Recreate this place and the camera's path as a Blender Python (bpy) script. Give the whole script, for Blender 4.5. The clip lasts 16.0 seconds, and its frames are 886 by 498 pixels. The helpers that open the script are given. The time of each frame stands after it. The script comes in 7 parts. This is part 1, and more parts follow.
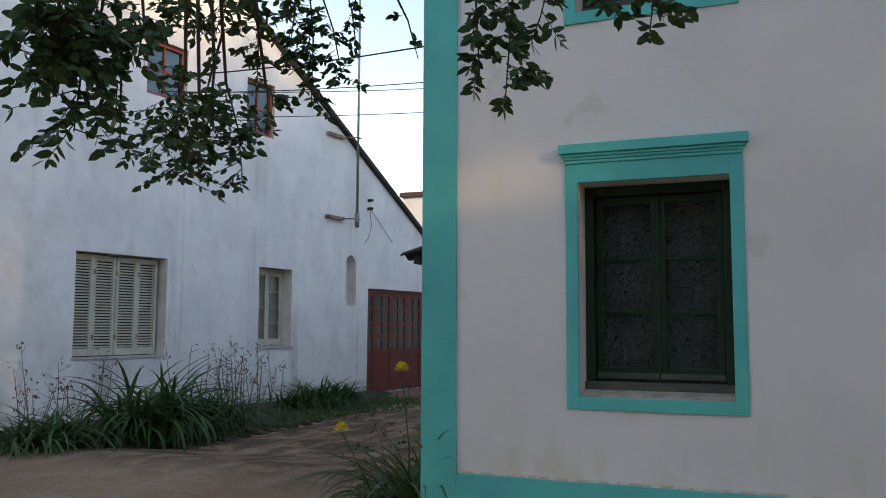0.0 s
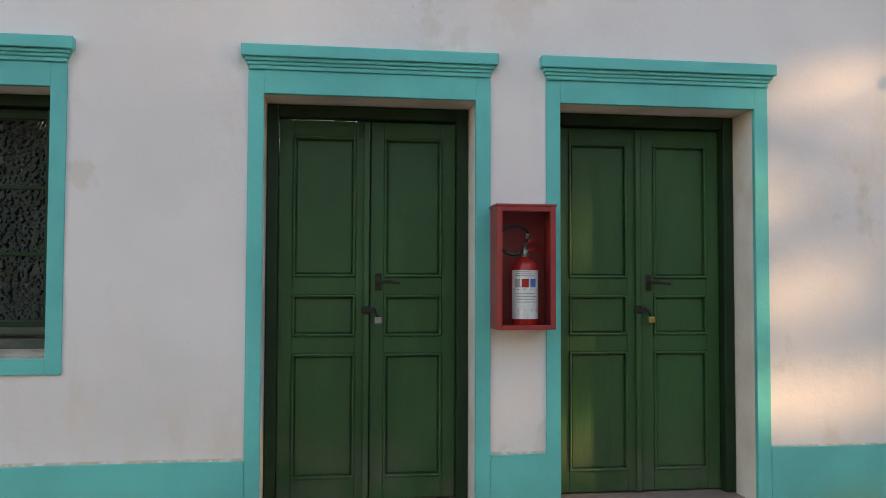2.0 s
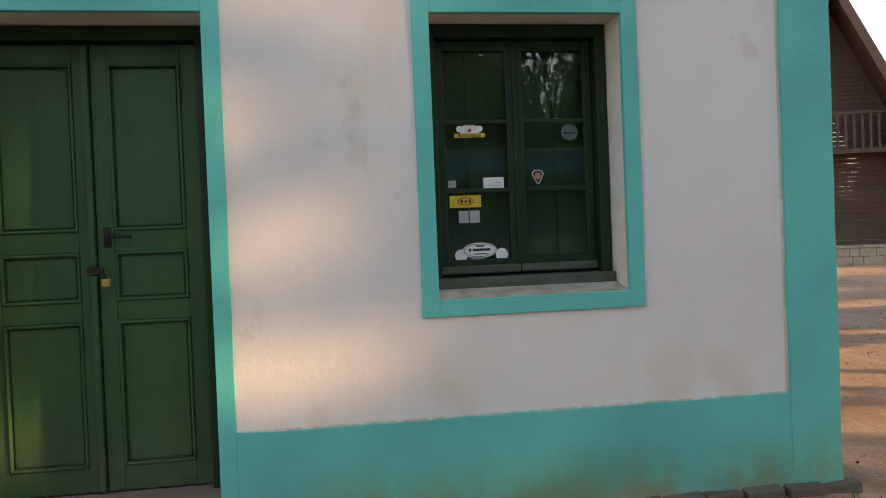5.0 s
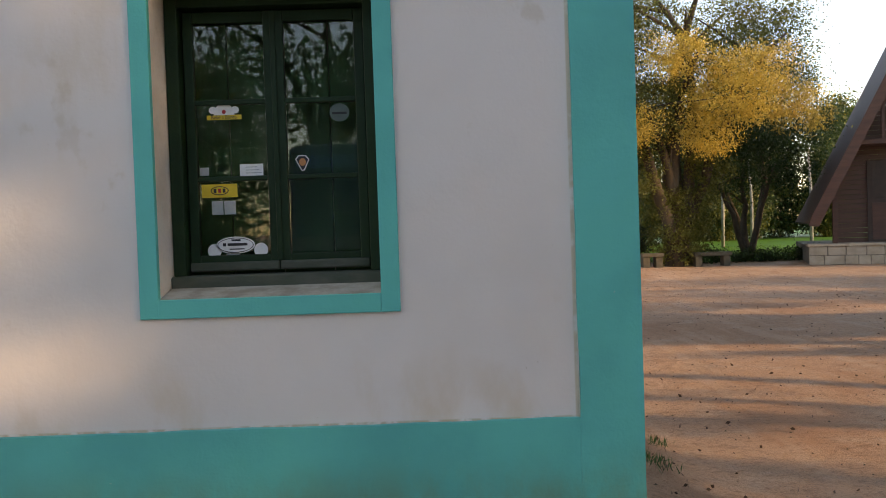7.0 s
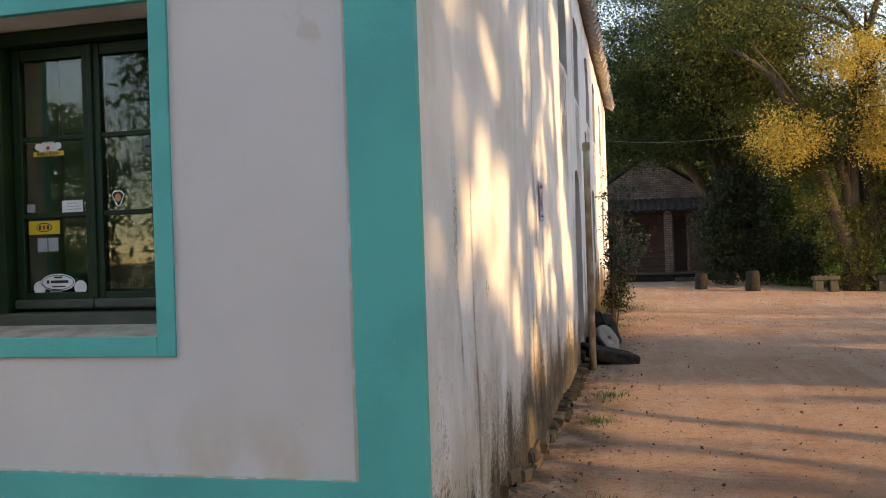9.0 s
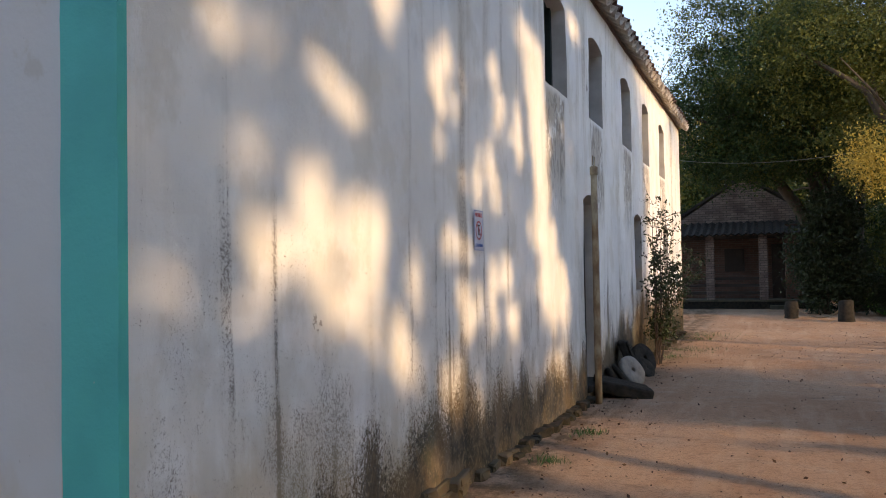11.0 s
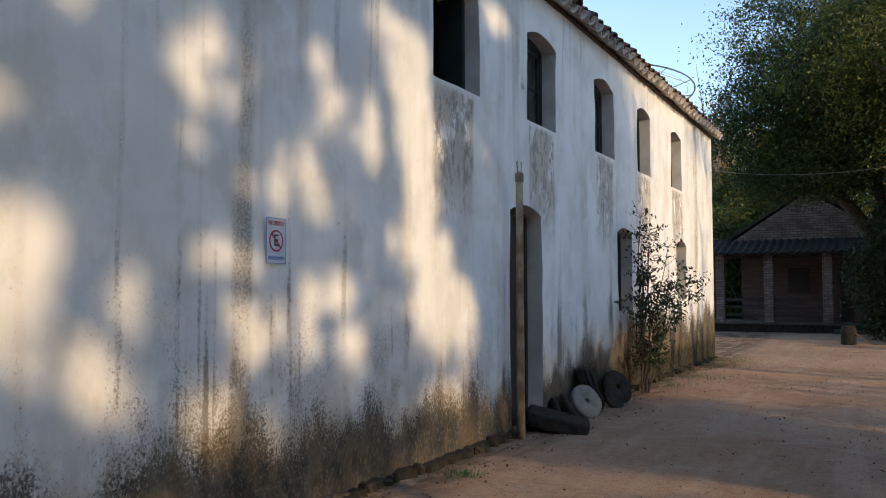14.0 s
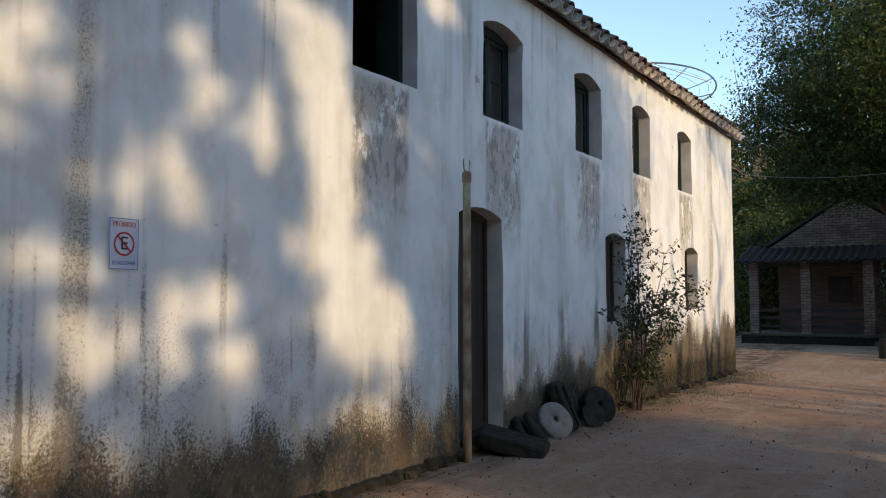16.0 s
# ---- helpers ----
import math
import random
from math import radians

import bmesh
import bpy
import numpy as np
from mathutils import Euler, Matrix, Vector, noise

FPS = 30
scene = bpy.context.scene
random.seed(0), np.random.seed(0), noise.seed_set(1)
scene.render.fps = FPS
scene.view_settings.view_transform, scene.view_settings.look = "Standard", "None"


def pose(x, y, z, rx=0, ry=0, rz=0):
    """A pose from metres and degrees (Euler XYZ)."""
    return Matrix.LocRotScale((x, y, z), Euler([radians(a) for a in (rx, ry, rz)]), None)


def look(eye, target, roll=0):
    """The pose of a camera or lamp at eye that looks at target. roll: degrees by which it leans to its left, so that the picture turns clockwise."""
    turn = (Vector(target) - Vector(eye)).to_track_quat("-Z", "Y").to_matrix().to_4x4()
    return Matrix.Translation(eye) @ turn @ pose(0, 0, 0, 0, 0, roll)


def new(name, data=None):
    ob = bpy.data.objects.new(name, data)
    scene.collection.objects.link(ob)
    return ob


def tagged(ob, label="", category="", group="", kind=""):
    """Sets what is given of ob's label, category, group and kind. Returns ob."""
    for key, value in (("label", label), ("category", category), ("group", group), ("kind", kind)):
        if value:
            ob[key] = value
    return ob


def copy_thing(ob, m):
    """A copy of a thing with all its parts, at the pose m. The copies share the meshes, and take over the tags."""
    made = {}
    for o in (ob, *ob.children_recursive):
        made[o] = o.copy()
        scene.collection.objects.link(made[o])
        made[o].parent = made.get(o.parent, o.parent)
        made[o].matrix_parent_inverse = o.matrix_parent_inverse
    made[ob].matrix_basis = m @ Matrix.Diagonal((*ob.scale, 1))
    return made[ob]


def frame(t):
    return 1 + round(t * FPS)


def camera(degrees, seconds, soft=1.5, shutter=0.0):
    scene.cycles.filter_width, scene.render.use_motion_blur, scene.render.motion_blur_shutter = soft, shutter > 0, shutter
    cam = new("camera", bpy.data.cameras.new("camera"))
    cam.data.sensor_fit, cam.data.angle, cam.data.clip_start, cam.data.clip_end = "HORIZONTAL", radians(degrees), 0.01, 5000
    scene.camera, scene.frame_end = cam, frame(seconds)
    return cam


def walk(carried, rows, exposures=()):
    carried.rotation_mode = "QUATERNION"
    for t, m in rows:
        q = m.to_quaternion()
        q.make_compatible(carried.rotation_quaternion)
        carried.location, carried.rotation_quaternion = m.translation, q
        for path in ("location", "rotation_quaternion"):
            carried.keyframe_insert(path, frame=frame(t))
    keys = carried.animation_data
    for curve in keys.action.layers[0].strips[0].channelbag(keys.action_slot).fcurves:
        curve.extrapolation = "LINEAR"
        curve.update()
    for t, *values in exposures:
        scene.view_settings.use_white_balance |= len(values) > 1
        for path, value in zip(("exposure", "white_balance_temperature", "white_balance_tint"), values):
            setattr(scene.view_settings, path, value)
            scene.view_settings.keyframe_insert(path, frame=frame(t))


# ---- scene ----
cam = camera(55.7, 16.0, soft=1.0)
METRES, EYE, TILT, LEAN, TURN = 13.0, 1.63, 0.0, 0.0, 22.0
ROWS = [
    (0.0, 0.0, 0.0, 0.0, -0.03, 5.3, -0.28),
    (0.5, 0.0178, 0.0129, -0.002, -6.53, 5.07, -0.31),
    (1.0, 0.04, 0.0267, -0.0011, -15.89, 4.18, 0.41),
    (1.5, 0.0707, 0.0305, -0.0052, -25.3, 3.78, -0.05),
    (2.0, 0.1034, 0.0299, -0.004, -29.74, 2.33, -0.19),
    (2.5, 0.137, 0.0291, -0.003, -35.18, 1.48, 0.32),
    (3.0, 0.1711, 0.0202, -0.0053, -36.46, 0.5, 0.66),
    (3.5, 0.206, 0.0109, -0.0068, -37.21, -0.52, 0.8),
    (4.0, 0.242, 0.0062, -0.0051, -36.29, -0.6, 1.39),
    (6.5, 0.4145, -0.0332, -0.0109, -23.9, -1.59, 1.95),
    (7.0, 0.4466, -0.0364, -0.0108, -22.44, -1.38, 1.92),
    (7.5, 0.48, -0.041, -0.0092, -18.63, -1.2, 2.51),
    (8.0, 0.5127, -0.0386, -0.0091, -14.83, -0.34, 2.3),
    (10.5, 0.66255, -0.05108, -0.0053, -2.18, 1.05, 1.37),
    (11.0, 0.68985, -0.04208, -0.0049, -0.54, 1.77, 1.0),
    (11.5, 0.71695, -0.03118, -0.0063, 0.05, 1.55, 1.11),
    (12.0, 0.74785, -0.02228, -0.0048, 1.28, 0.69, 1.19),
    (12.5, 0.77685, -0.00678, -0.0062, 1.53, 0.71, 0.84),
    (13.0, 0.80215, 0.00782, -0.0065, 2.95, 1.54, 0.62),
    (13.5, 0.82855, 0.01902, -0.0046, 4.77, 1.98, 0.3),
    (14.0, 0.85005, 0.03572, -0.0054, 6.2, 2.92, 0.18),
    (14.5, 0.86845, 0.05162, -0.0044, 7.27, 3.64, 0.52),
    (15.0, 0.89255, 0.06742, -0.0044, 9.09, 3.53, 0.25),
    (15.5, 0.91255, 0.08352, -0.0066, 9.83, 3.28, -0.01),
    (16.0, 0.93045, 0.10142, -0.0056, 9.94, 3.57, 0.09),
]
EXPOSURES = [
    (0.0, 1.59, 9600, 21), (0.5, 1.68, 9760, 22), (1.0, 1.82, 10140, 24), (1.5, 2.21, 10510, 24), (2.5, 2.55, 10840, 25), (4.2, 2.37, 10970, 24),
    (6.5, 2.03, 10220, 23), (7.0, 1.98, 10160, 24), (8.0, 2.28, 10390, 25), (10.5, 1.59, 8640, 24), (11.3, 1.68, 8190, 21), (12.5, 1.51, 7660, 18), (16.0, 1.19, 7100, 14),
]
walk(cam, [(t, pose(0, 0, EYE, TILT, LEAN, TURN) @ pose(METRES * x, METRES * y, METRES * z, 90 + pitch, roll, yaw)) for t, x, y, z, yaw, pitch, roll in ROWS], EXPOSURES)
# ---- light ----
SUN_DIR = Vector((0.93, -0.37, math.tan(radians(15.0)))).normalized()
world = bpy.data.worlds.new("world")
scene.world = world
world.use_nodes = True
sky = world.node_tree.nodes.new("ShaderNodeTexSky")
sky.sky_type, sky.sun_disc = "NISHITA", False
sky.sun_elevation, sky.sun_rotation = radians(15.0), math.atan2(SUN_DIR.x, SUN_DIR.y)
sky.altitude, sky.air_density, sky.dust_density, sky.ozone_density = 50, 1.0, 0.1, 2.6
background = world.node_tree.nodes["Background"]
world.node_tree.links.new(sky.outputs["Color"], background.inputs["Color"])
background.inputs["Strength"].default_value = 0.15
sun_data = bpy.data.lights.new("sun", "SUN")
sun_data.energy, sun_data.angle, sun_data.color = 1.28, radians(0.9), (1.0, 0.80, 0.50)
sun = new("sun", sun_data)
sun.matrix_world = look(SUN_DIR * 100, (0, 0, 0))


# ---- materials ----
class Nodes:
    """A small builder for node materials in object-independent world coordinates."""

    def __init__(self, name):
        self.material = bpy.data.materials.new(name)
        self.material.use_nodes = True
        self.tree = self.material.node_tree
        self.bsdf = self.tree.nodes["Principled BSDF"]
        geo = self.tree.nodes.new("ShaderNodeNewGeometry")
        self.position, self.island = geo.outputs["Position"], geo.outputs["Random Per Island"]
        self.random = self.tree.nodes.new("ShaderNodeObjectInfo").outputs["Random"]

    def put(self, socket, value):
        if isinstance(value, bpy.types.NodeSocket):
            self.tree.links.new(value, socket)
        else:
            socket.default_value = value

    def noise(self, scale, detail=4, stretch=(1, 1, 1), rough=0.55):
        m = self.tree.nodes.new("ShaderNodeMapping")
        m.inputs["Scale"].default_value = stretch
        self.tree.links.new(self.position, m.inputs["Vector"])
        n = self.tree.nodes.new("ShaderNodeTexNoise")
        n.inputs["Scale"].default_value, n.inputs["Detail"].default_value = scale, detail
        n.inputs["Roughness"].default_value = rough
        self.tree.links.new(m.outputs["Vector"], n.inputs["Vector"])
        return n.outputs["Fac"]

    def voronoi(self, scale):
        n = self.tree.nodes.new("ShaderNodeTexVoronoi")
        n.inputs["Scale"].default_value = scale
        self.tree.links.new(self.position, n.inputs["Vector"])
        return n.outputs["Distance"]

    def band(self, fac, low, high, a=0.0, b=1.0):
        n = self.tree.nodes.new("ShaderNodeMapRange")
        n.interpolation_type = "SMOOTHSTEP"
        self.put(n.inputs["Value"], fac)
        for key, value in (("From Min", low), ("From Max", high), ("To Min", a), ("To Max", b)):
            n.inputs[key].default_value = value
        return n.outputs["Result"]

    def math(self, op, a, b=0.0):
        n = self.tree.nodes.new("ShaderNodeMath")
        n.operation = op
        self.put(n.inputs[0], a)
        self.put(n.inputs[1], b)
        return n.outputs[0]

    def axis(self, k):
        n = self.tree.nodes.new("ShaderNodeSeparateXYZ")
        self.tree.links.new(self.position, n.inputs[0])
        return n.outputs[k]

    def mix(self, fac, a, b):
        n = self.tree.nodes.new("ShaderNodeMix")
        n.data_type = "RGBA"
        self.put(n.inputs["Factor"], fac)
        self.put(n.inputs["A"], (*a, 1) if isinstance(a, tuple) else a)
        self.put(n.inputs["B"], (*b, 1) if isinstance(b, tuple) else b)
        return n.outputs["Result"]

    def bump(self, height, strength, distance=0.01):
        n = self.tree.nodes.new("ShaderNodeBump")
        n.inputs["Strength"].default_value, n.inputs["Distance"].default_value = strength, distance
        self.put(n.inputs["Height"], height)
        self.tree.links.new(n.outputs["Normal"], self.bsdf.inputs["Normal"])

    def end(self, colour, rough=0.8, metal=0.0, spec=None):
        self.put(self.bsdf.inputs["Base Color"], (*colour, 1) if isinstance(colour, tuple) else colour)
        self.put(self.bsdf.inputs["Roughness"], rough)
        self.bsdf.inputs["Metallic"].default_value = metal
        if spec is not None:
            self.bsdf.inputs["Specular IOR Level"].default_value = spec
        return self.material


def simple(name, a, b, scale=6.0, rough=0.7, bump=0.2, metal=0.0, stretch=(1, 1, 1), fine=60.0, spec=None):
    m = Nodes(name)
    big, small = m.noise(scale, 5, stretch), m.noise(fine, 3, stretch)
    c = m.mix(m.band(big, 0.35, 0.7), a, b)
    c = m.mix(m.band(small, 0.45, 0.8, 0, 0.25), c, tuple(0.6 * v for v in a))
    m.bump(m.math("ADD", m.math("MULTIPLY", big, 0.5), small), bump, 0.004)
    return m.end(c, rough, metal, spec)


def facade_plaster():
    m = Nodes("facade_plaster")
    c = m.mix(m.band(m.noise(0.9, 4), 0.4, 0.7), (0.69, 0.65, 0.63), (0.635, 0.595, 0.57))
    c = m.mix(m.band(m.noise(2.2, 6, (1, 1, 0.35)), 0.60, 0.78, 0, 0.5), c, (0.60, 0.50, 0.38))
    chip = m.math("MULTIPLY", m.band(m.math("ABSOLUTE", m.math("SUBTRACT", m.axis(2), 0.693)), 0.005, 0.013, 1, 0), m.band(m.noise(16, 6), 0.40, 0.55))
    c = m.mix(m.math("MULTIPLY", chip, 0.8), c, (0.48, 0.38, 0.27))
    lip = m.math("MULTIPLY", m.band(m.math("ABSOLUTE", m.math("SUBTRACT", m.axis(0), 6.120)), 0.005, 0.012, 1, 0), m.band(m.noise(7, 6), 0.36, 0.50))
    c = m.mix(m.math("MULTIPLY", lip, 0.8), c, (0.55, 0.45, 0.33))
    blot = m.math("MULTIPLY", m.band(m.noise(3.0, 8, (1, 1, 0.8), 0.6), 0.60, 0.66), m.band(m.noise(0.7, 2), 0.48, 0.60))
    c = m.mix(m.math("MULTIPLY", blot, 0.35), c, (0.52, 0.43, 0.33))
    damp = m.math("MULTIPLY", m.band(m.axis(2), 0.68, 1.15, 1, 0), m.band(m.noise(3.5, 6, (1, 1, 0.5)), 0.5, 0.72))
    c = m.mix(m.math("MULTIPLY", damp, 0.45), c, (0.55, 0.42, 0.28))
    c = m.mix(m.band(m.noise(38, 4), 0.72, 0.78, 0, 0.7), c, (0.40, 0.35, 0.30))
    m.bump(m.math("ADD", m.noise(7, 4), m.math("MULTIPLY", m.noise(55, 4), 0.25)), 0.22, 0.018)
    return m.end(c, 0.9, spec=0.2)


def old_whitewash(name="old_whitewash", streaks=1.0, mould_top=1.0, tint=(0.87, 0.86, 0.84), spots_at=(11.7, 14.0, 16.5, 18.75, 21.2)):
    """Limewash with grainy rain streaks, flaked pits, worn patches under the sills and mould that thins out upwards."""
    m = Nodes(name)
    z, y = m.axis(2), m.axis(1)
    c = m.mix(m.band(m.noise(1.2, 6), 0.38, 0.70), tint, tuple(0.88 * v for v in tint))
    c = m.mix(m.band(m.noise(4.5, 5, (1, 1, 0.6)), 0.52, 0.70, 0, 0.35), c, tuple(0.78 * v for v in tint))
    c = m.mix(m.math("MULTIPLY", m.band(m.noise(2.3, 8, (1, 1, 0.7), 0.65), 0.50, 0.62), 0.32 * streaks), c, (0.60, 0.55, 0.46))
    column = m.band(m.noise(1.9, 3, (1, 1, 0.035), 0.55), 0.53, 0.66)
    thin = m.band(m.noise(6.5, 3, (1, 1, 0.03), 0.6), 0.56, 0.68)
    broken = m.band(m.noise(1.1, 6, (1, 1, 0.6), 0.6), 0.34, 0.60)
    c = m.mix(m.math("MULTIPLY", m.math("MULTIPLY", column, broken), 0.45 * streaks), c, (0.50, 0.43, 0.34))
    c = m.mix(m.math("MULTIPLY", m.math("MULTIPLY", thin, broken), 0.20 * streaks), c, (0.42, 0.38, 0.34))
    grain, pit = m.noise(62, 12, (1, 1, 0.9), 0.82), m.noise(130, 8, (1, 1, 0.9), 0.78)
    low = m.band(z, 0.2, 2.6, 1, 0)
    amount = m.math("ADD", m.math("MULTIPLY", m.math("MAXIMUM", column, m.math("MULTIPLY", thin, 0.9)), broken), m.math("MULTIPLY", m.math("MULTIPLY", low, 1.25), m.band(m.noise(1.6, 7, (1, 1, 0.7), 0.65), 0.42, 0.60)))
    pits = m.band(m.math("ADD", grain, m.math("MULTIPLY", amount, 0.115)), 0.635, 0.665)
    c = m.mix(m.math("MULTIPLY", pits, 0.72 * streaks), c, (0.20, 0.175, 0.15))
    fine = m.band(m.math("ADD", pit, m.math("MULTIPLY", amount, 0.12)), 0.665, 0.70)
    c = m.mix(m.math("MULTIPLY", fine, 0.75 * streaks), c, (0.22, 0.20, 0.18))
    flake = m.math("MULTIPLY", m.band(m.noise(3.4, 9, (1, 1, 0.8), 0.7), 0.665, 0.685), m.band(m.noise(1.3, 2), 0.45, 0.6))
    c = m.mix(m.math("MULTIPLY", flake, 0.75 * streaks), c, (0.30, 0.26, 0.22))
    if spots_at:
        below = m.math("MULTIPLY", m.band(z, 1.9, 2.9), m.band(z, 3.45, 3.56, 1, 0))
        spots = None
        for centre in spots_at:
            near = m.band(m.math("ABSOLUTE", m.math("SUBTRACT", y, centre)), 0.36, 0.45, 1, 0)
            spots = near if spots is None else m.math("ADD", spots, near)
        area = m.math("MULTIPLY", below, spots)
        worn = m.math("MULTIPLY", area, m.band(m.noise(3.2, 12, (1, 1, 0.6), 0.72), 0.42, 0.50))
        c = m.mix(m.math("MULTIPLY", worn, 0.75), c, (0.47, 0.41, 0.34))
        dark = m.math("MULTIPLY", area, m.band(m.noise(9, 12, (1, 1, 0.5), 0.78), 0.50, 0.56))
        c = m.mix(m.math("MULTIPLY", dark, 0.7), c, (0.24, 0.22, 0.195))
    ochre = m.math("MULTIPLY", m.band(z, 0.1, 1.35 * mould_top, 1, 0), m.band(m.noise(1.8, 10, (1, 1, 0.5), 0.72), 0.36, 0.56))
    c = m.mix(m.math("MULTIPLY", ochre, 0.75), c, (0.38, 0.28, 0.15))
    edge = m.math("ADD", m.math("MULTIPLY", z, -1.0 / mould_top), m.math("ADD", m.math("MULTIPLY", m.noise(1.5, 6, (1, 1, 0.35), 0.6), 1.9), m.math("ADD", m.band(y, 7.0, 11.0, -0.17, 0.0), m.math("MULTIPLY", m.band(y, 14.0, 16.5), 0.48))))
    mould = m.band(m.math("ADD", m.noise(52, 13, (1, 1, 0.85), 0.85), m.math("MULTIPLY", m.band(edge, -0.15, 0.95), 0.32)), 0.60, 0.69)
    growth = m.mix(m.band(m.noise(3.2, 9, (1, 1, 0.7), 0.7), 0.40, 0.58), (0.030, 0.027, 0.020), (0.13, 0.09, 0.055))
    growth = m.mix(m.band(m.noise(1.7, 5), 0.55, 0.70, 0, 0.6), growth, (0.07, 0.075, 0.035))
    growth = m.mix(m.band(m.noise(26, 12, (1, 1, 0.8), 0.8), 0.50, 0.60, 0, 0.75), growth, (0.23, 0.175, 0.11))
    c = m.mix(m.math("MULTIPLY", mould, 0.93), c, growth)
    if spots_at:
        ragged = m.math("ADD", z, m.math("ADD", m.math("MULTIPLY", m.noise(2.4, 9, (1, 1, 0.5), 0.65), -0.9), m.math("MULTIPLY", m.noise(24, 9), -0.25)))
        moss = m.math("MULTIPLY", m.band(ragged, -0.22, 0.06, 1, 0), m.band(y, 14.4, 15.8))
        c = m.mix(m.math("MULTIPLY", moss, 0.92), c, m.mix(m.band(m.noise(20, 9), 0.45, 0.62), (0.020, 0.019, 0.014), (0.075, 0.062, 0.040)))
    relief = m.math("ADD", m.noise(5, 6), m.math("MULTIPLY", grain, 0.30))
    m.bump(m.math("ADD", relief, m.math("MULTIPLY", m.math("ADD", pits, mould), -0.22)), 0.5, 0.03)
    return m.end(c, 0.92, spec=0.15)


def teal_paint():
    m = Nodes("teal_paint")
    c = m.mix(m.band(m.noise(2.0, 4), 0.35, 0.7), (0.034, 0.475, 0.435), (0.026, 0.395, 0.37))
    low = m.math("MULTIPLY", m.band(m.axis(2), 0.20, 0.62, 1, 0), m.band(m.noise(2.2, 9, (1, 1, 0.6), 0.65), 0.38, 0.60))
    c = m.mix(m.math("MULTIPLY", low, 0.80), c, (0.15, 0.19, 0.07))
    mud = m.math("MULTIPLY", m.band(m.axis(2), 0.16, 0.42, 1, 0), m.band(m.noise(1.6, 9, (1, 1, 1), 0.7), 0.44, 0.60))
    c = m.mix(m.math("MULTIPLY", mud, 0.75), c, (0.30, 0.21, 0.11))
    c = m.mix(m.band(m.noise(30, 5), 0.70, 0.76, 0, 0.6), c, (0.35, 0.45, 0.40))
    m.bump(m.math("ADD", m.noise(9, 4), m.math("MULTIPLY", m.noise(70, 3), 0.3)), 0.35, 0.015)
    return m.end(c, 0.6, spec=0.3)


def earth():
    m = Nodes("sandy_earth")
    c = m.mix(m.band(m.noise(0.35, 5), 0.35, 0.68), (0.60, 0.39, 0.265), (0.49, 0.30, 0.195))
    c = m.mix(m.band(m.noise(2.5, 6, (0.8, 1.2, 1)), 0.5, 0.7, 0, 0.6), c, (0.58, 0.44, 0.33))
    c = m.mix(m.band(m.noise(1.1, 6), 0.58, 0.72, 0, 0.45), c, (0.30, 0.195, 0.14))
    c = m.mix(m.band(m.noise(9, 10, (0.8, 1.2, 1), 0.75), 0.52, 0.66, 0, 0.5), c, (0.30, 0.19, 0.135))
    c = m.mix(m.band(m.noise(60, 8, (1, 1, 1), 0.8), 0.50, 0.62, 0, 0.7), c, (0.26, 0.165, 0.12))
    c = m.mix(m.band(m.noise(130, 2), 0.64, 0.72, 0, 0.7), c, (0.60, 0.49, 0.39))
    c = m.mix(m.band(m.noise(0.7, 7, (1.5, 0.6, 1), 0.65), 0.50, 0.66, 0, 0.5), c, (0.42, 0.225, 0.135))
    c = m.mix(m.band(m.noise(17, 9, (0.8, 1.2, 1), 0.75), 0.54, 0.62, 0, 0.55), c, (0.25, 0.155, 0.105))
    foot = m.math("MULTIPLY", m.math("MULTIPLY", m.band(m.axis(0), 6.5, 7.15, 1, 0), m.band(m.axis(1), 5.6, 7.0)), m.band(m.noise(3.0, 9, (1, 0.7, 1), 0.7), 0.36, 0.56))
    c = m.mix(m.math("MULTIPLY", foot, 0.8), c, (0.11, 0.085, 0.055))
    track = m.band(m.noise(1.3, 5, (2.4, 0.22, 1), 0.6), 0.52, 0.62)
    c = m.mix(m.math("MULTIPLY", track, 0.3), c, (0.62, 0.45, 0.33))
    scuffs = m.band(m.noise(5.0, 9, (0.6, 1.4, 1), 0.7), 0.58, 0.66)
    c = m.mix(m.math("MULTIPLY", scuffs, 0.28), c, (0.22, 0.14, 0.095))
    relief = m.math("ADD", m.math("ADD", m.noise(4.0, 9, (0.7, 1.3, 1), 0.68), m.math("MULTIPLY", m.noise(14, 8, (1, 1, 1), 0.7), 0.5)), m.math("MULTIPLY", m.noise(38, 8, (1, 1, 1), 0.75), 0.7))
    m.bump(m.math("ADD", relief, m.math("MULTIPLY", scuffs, -0.2)), 0.9, 0.06)
    return m.end(c, 0.95, spec=0.1)


def glass_material(name, colour, rough, relief):
    m = Nodes(name)
    if relief:
        n = m.tree.nodes.new("ShaderNodeTexVoronoi")
        n.inputs["Scale"].default_value = 52
        n.feature = "SMOOTH_F1"
        m.tree.links.new(m.position, n.inputs["Vector"])
        m.bump(n.outputs["Distance"], 1.0, 0.06)
    m.bsdf.inputs["Transmission Weight"].default_value = 1.0
    m.bsdf.inputs["IOR"].default_value = 1.5
    return m.end(colour, rough)


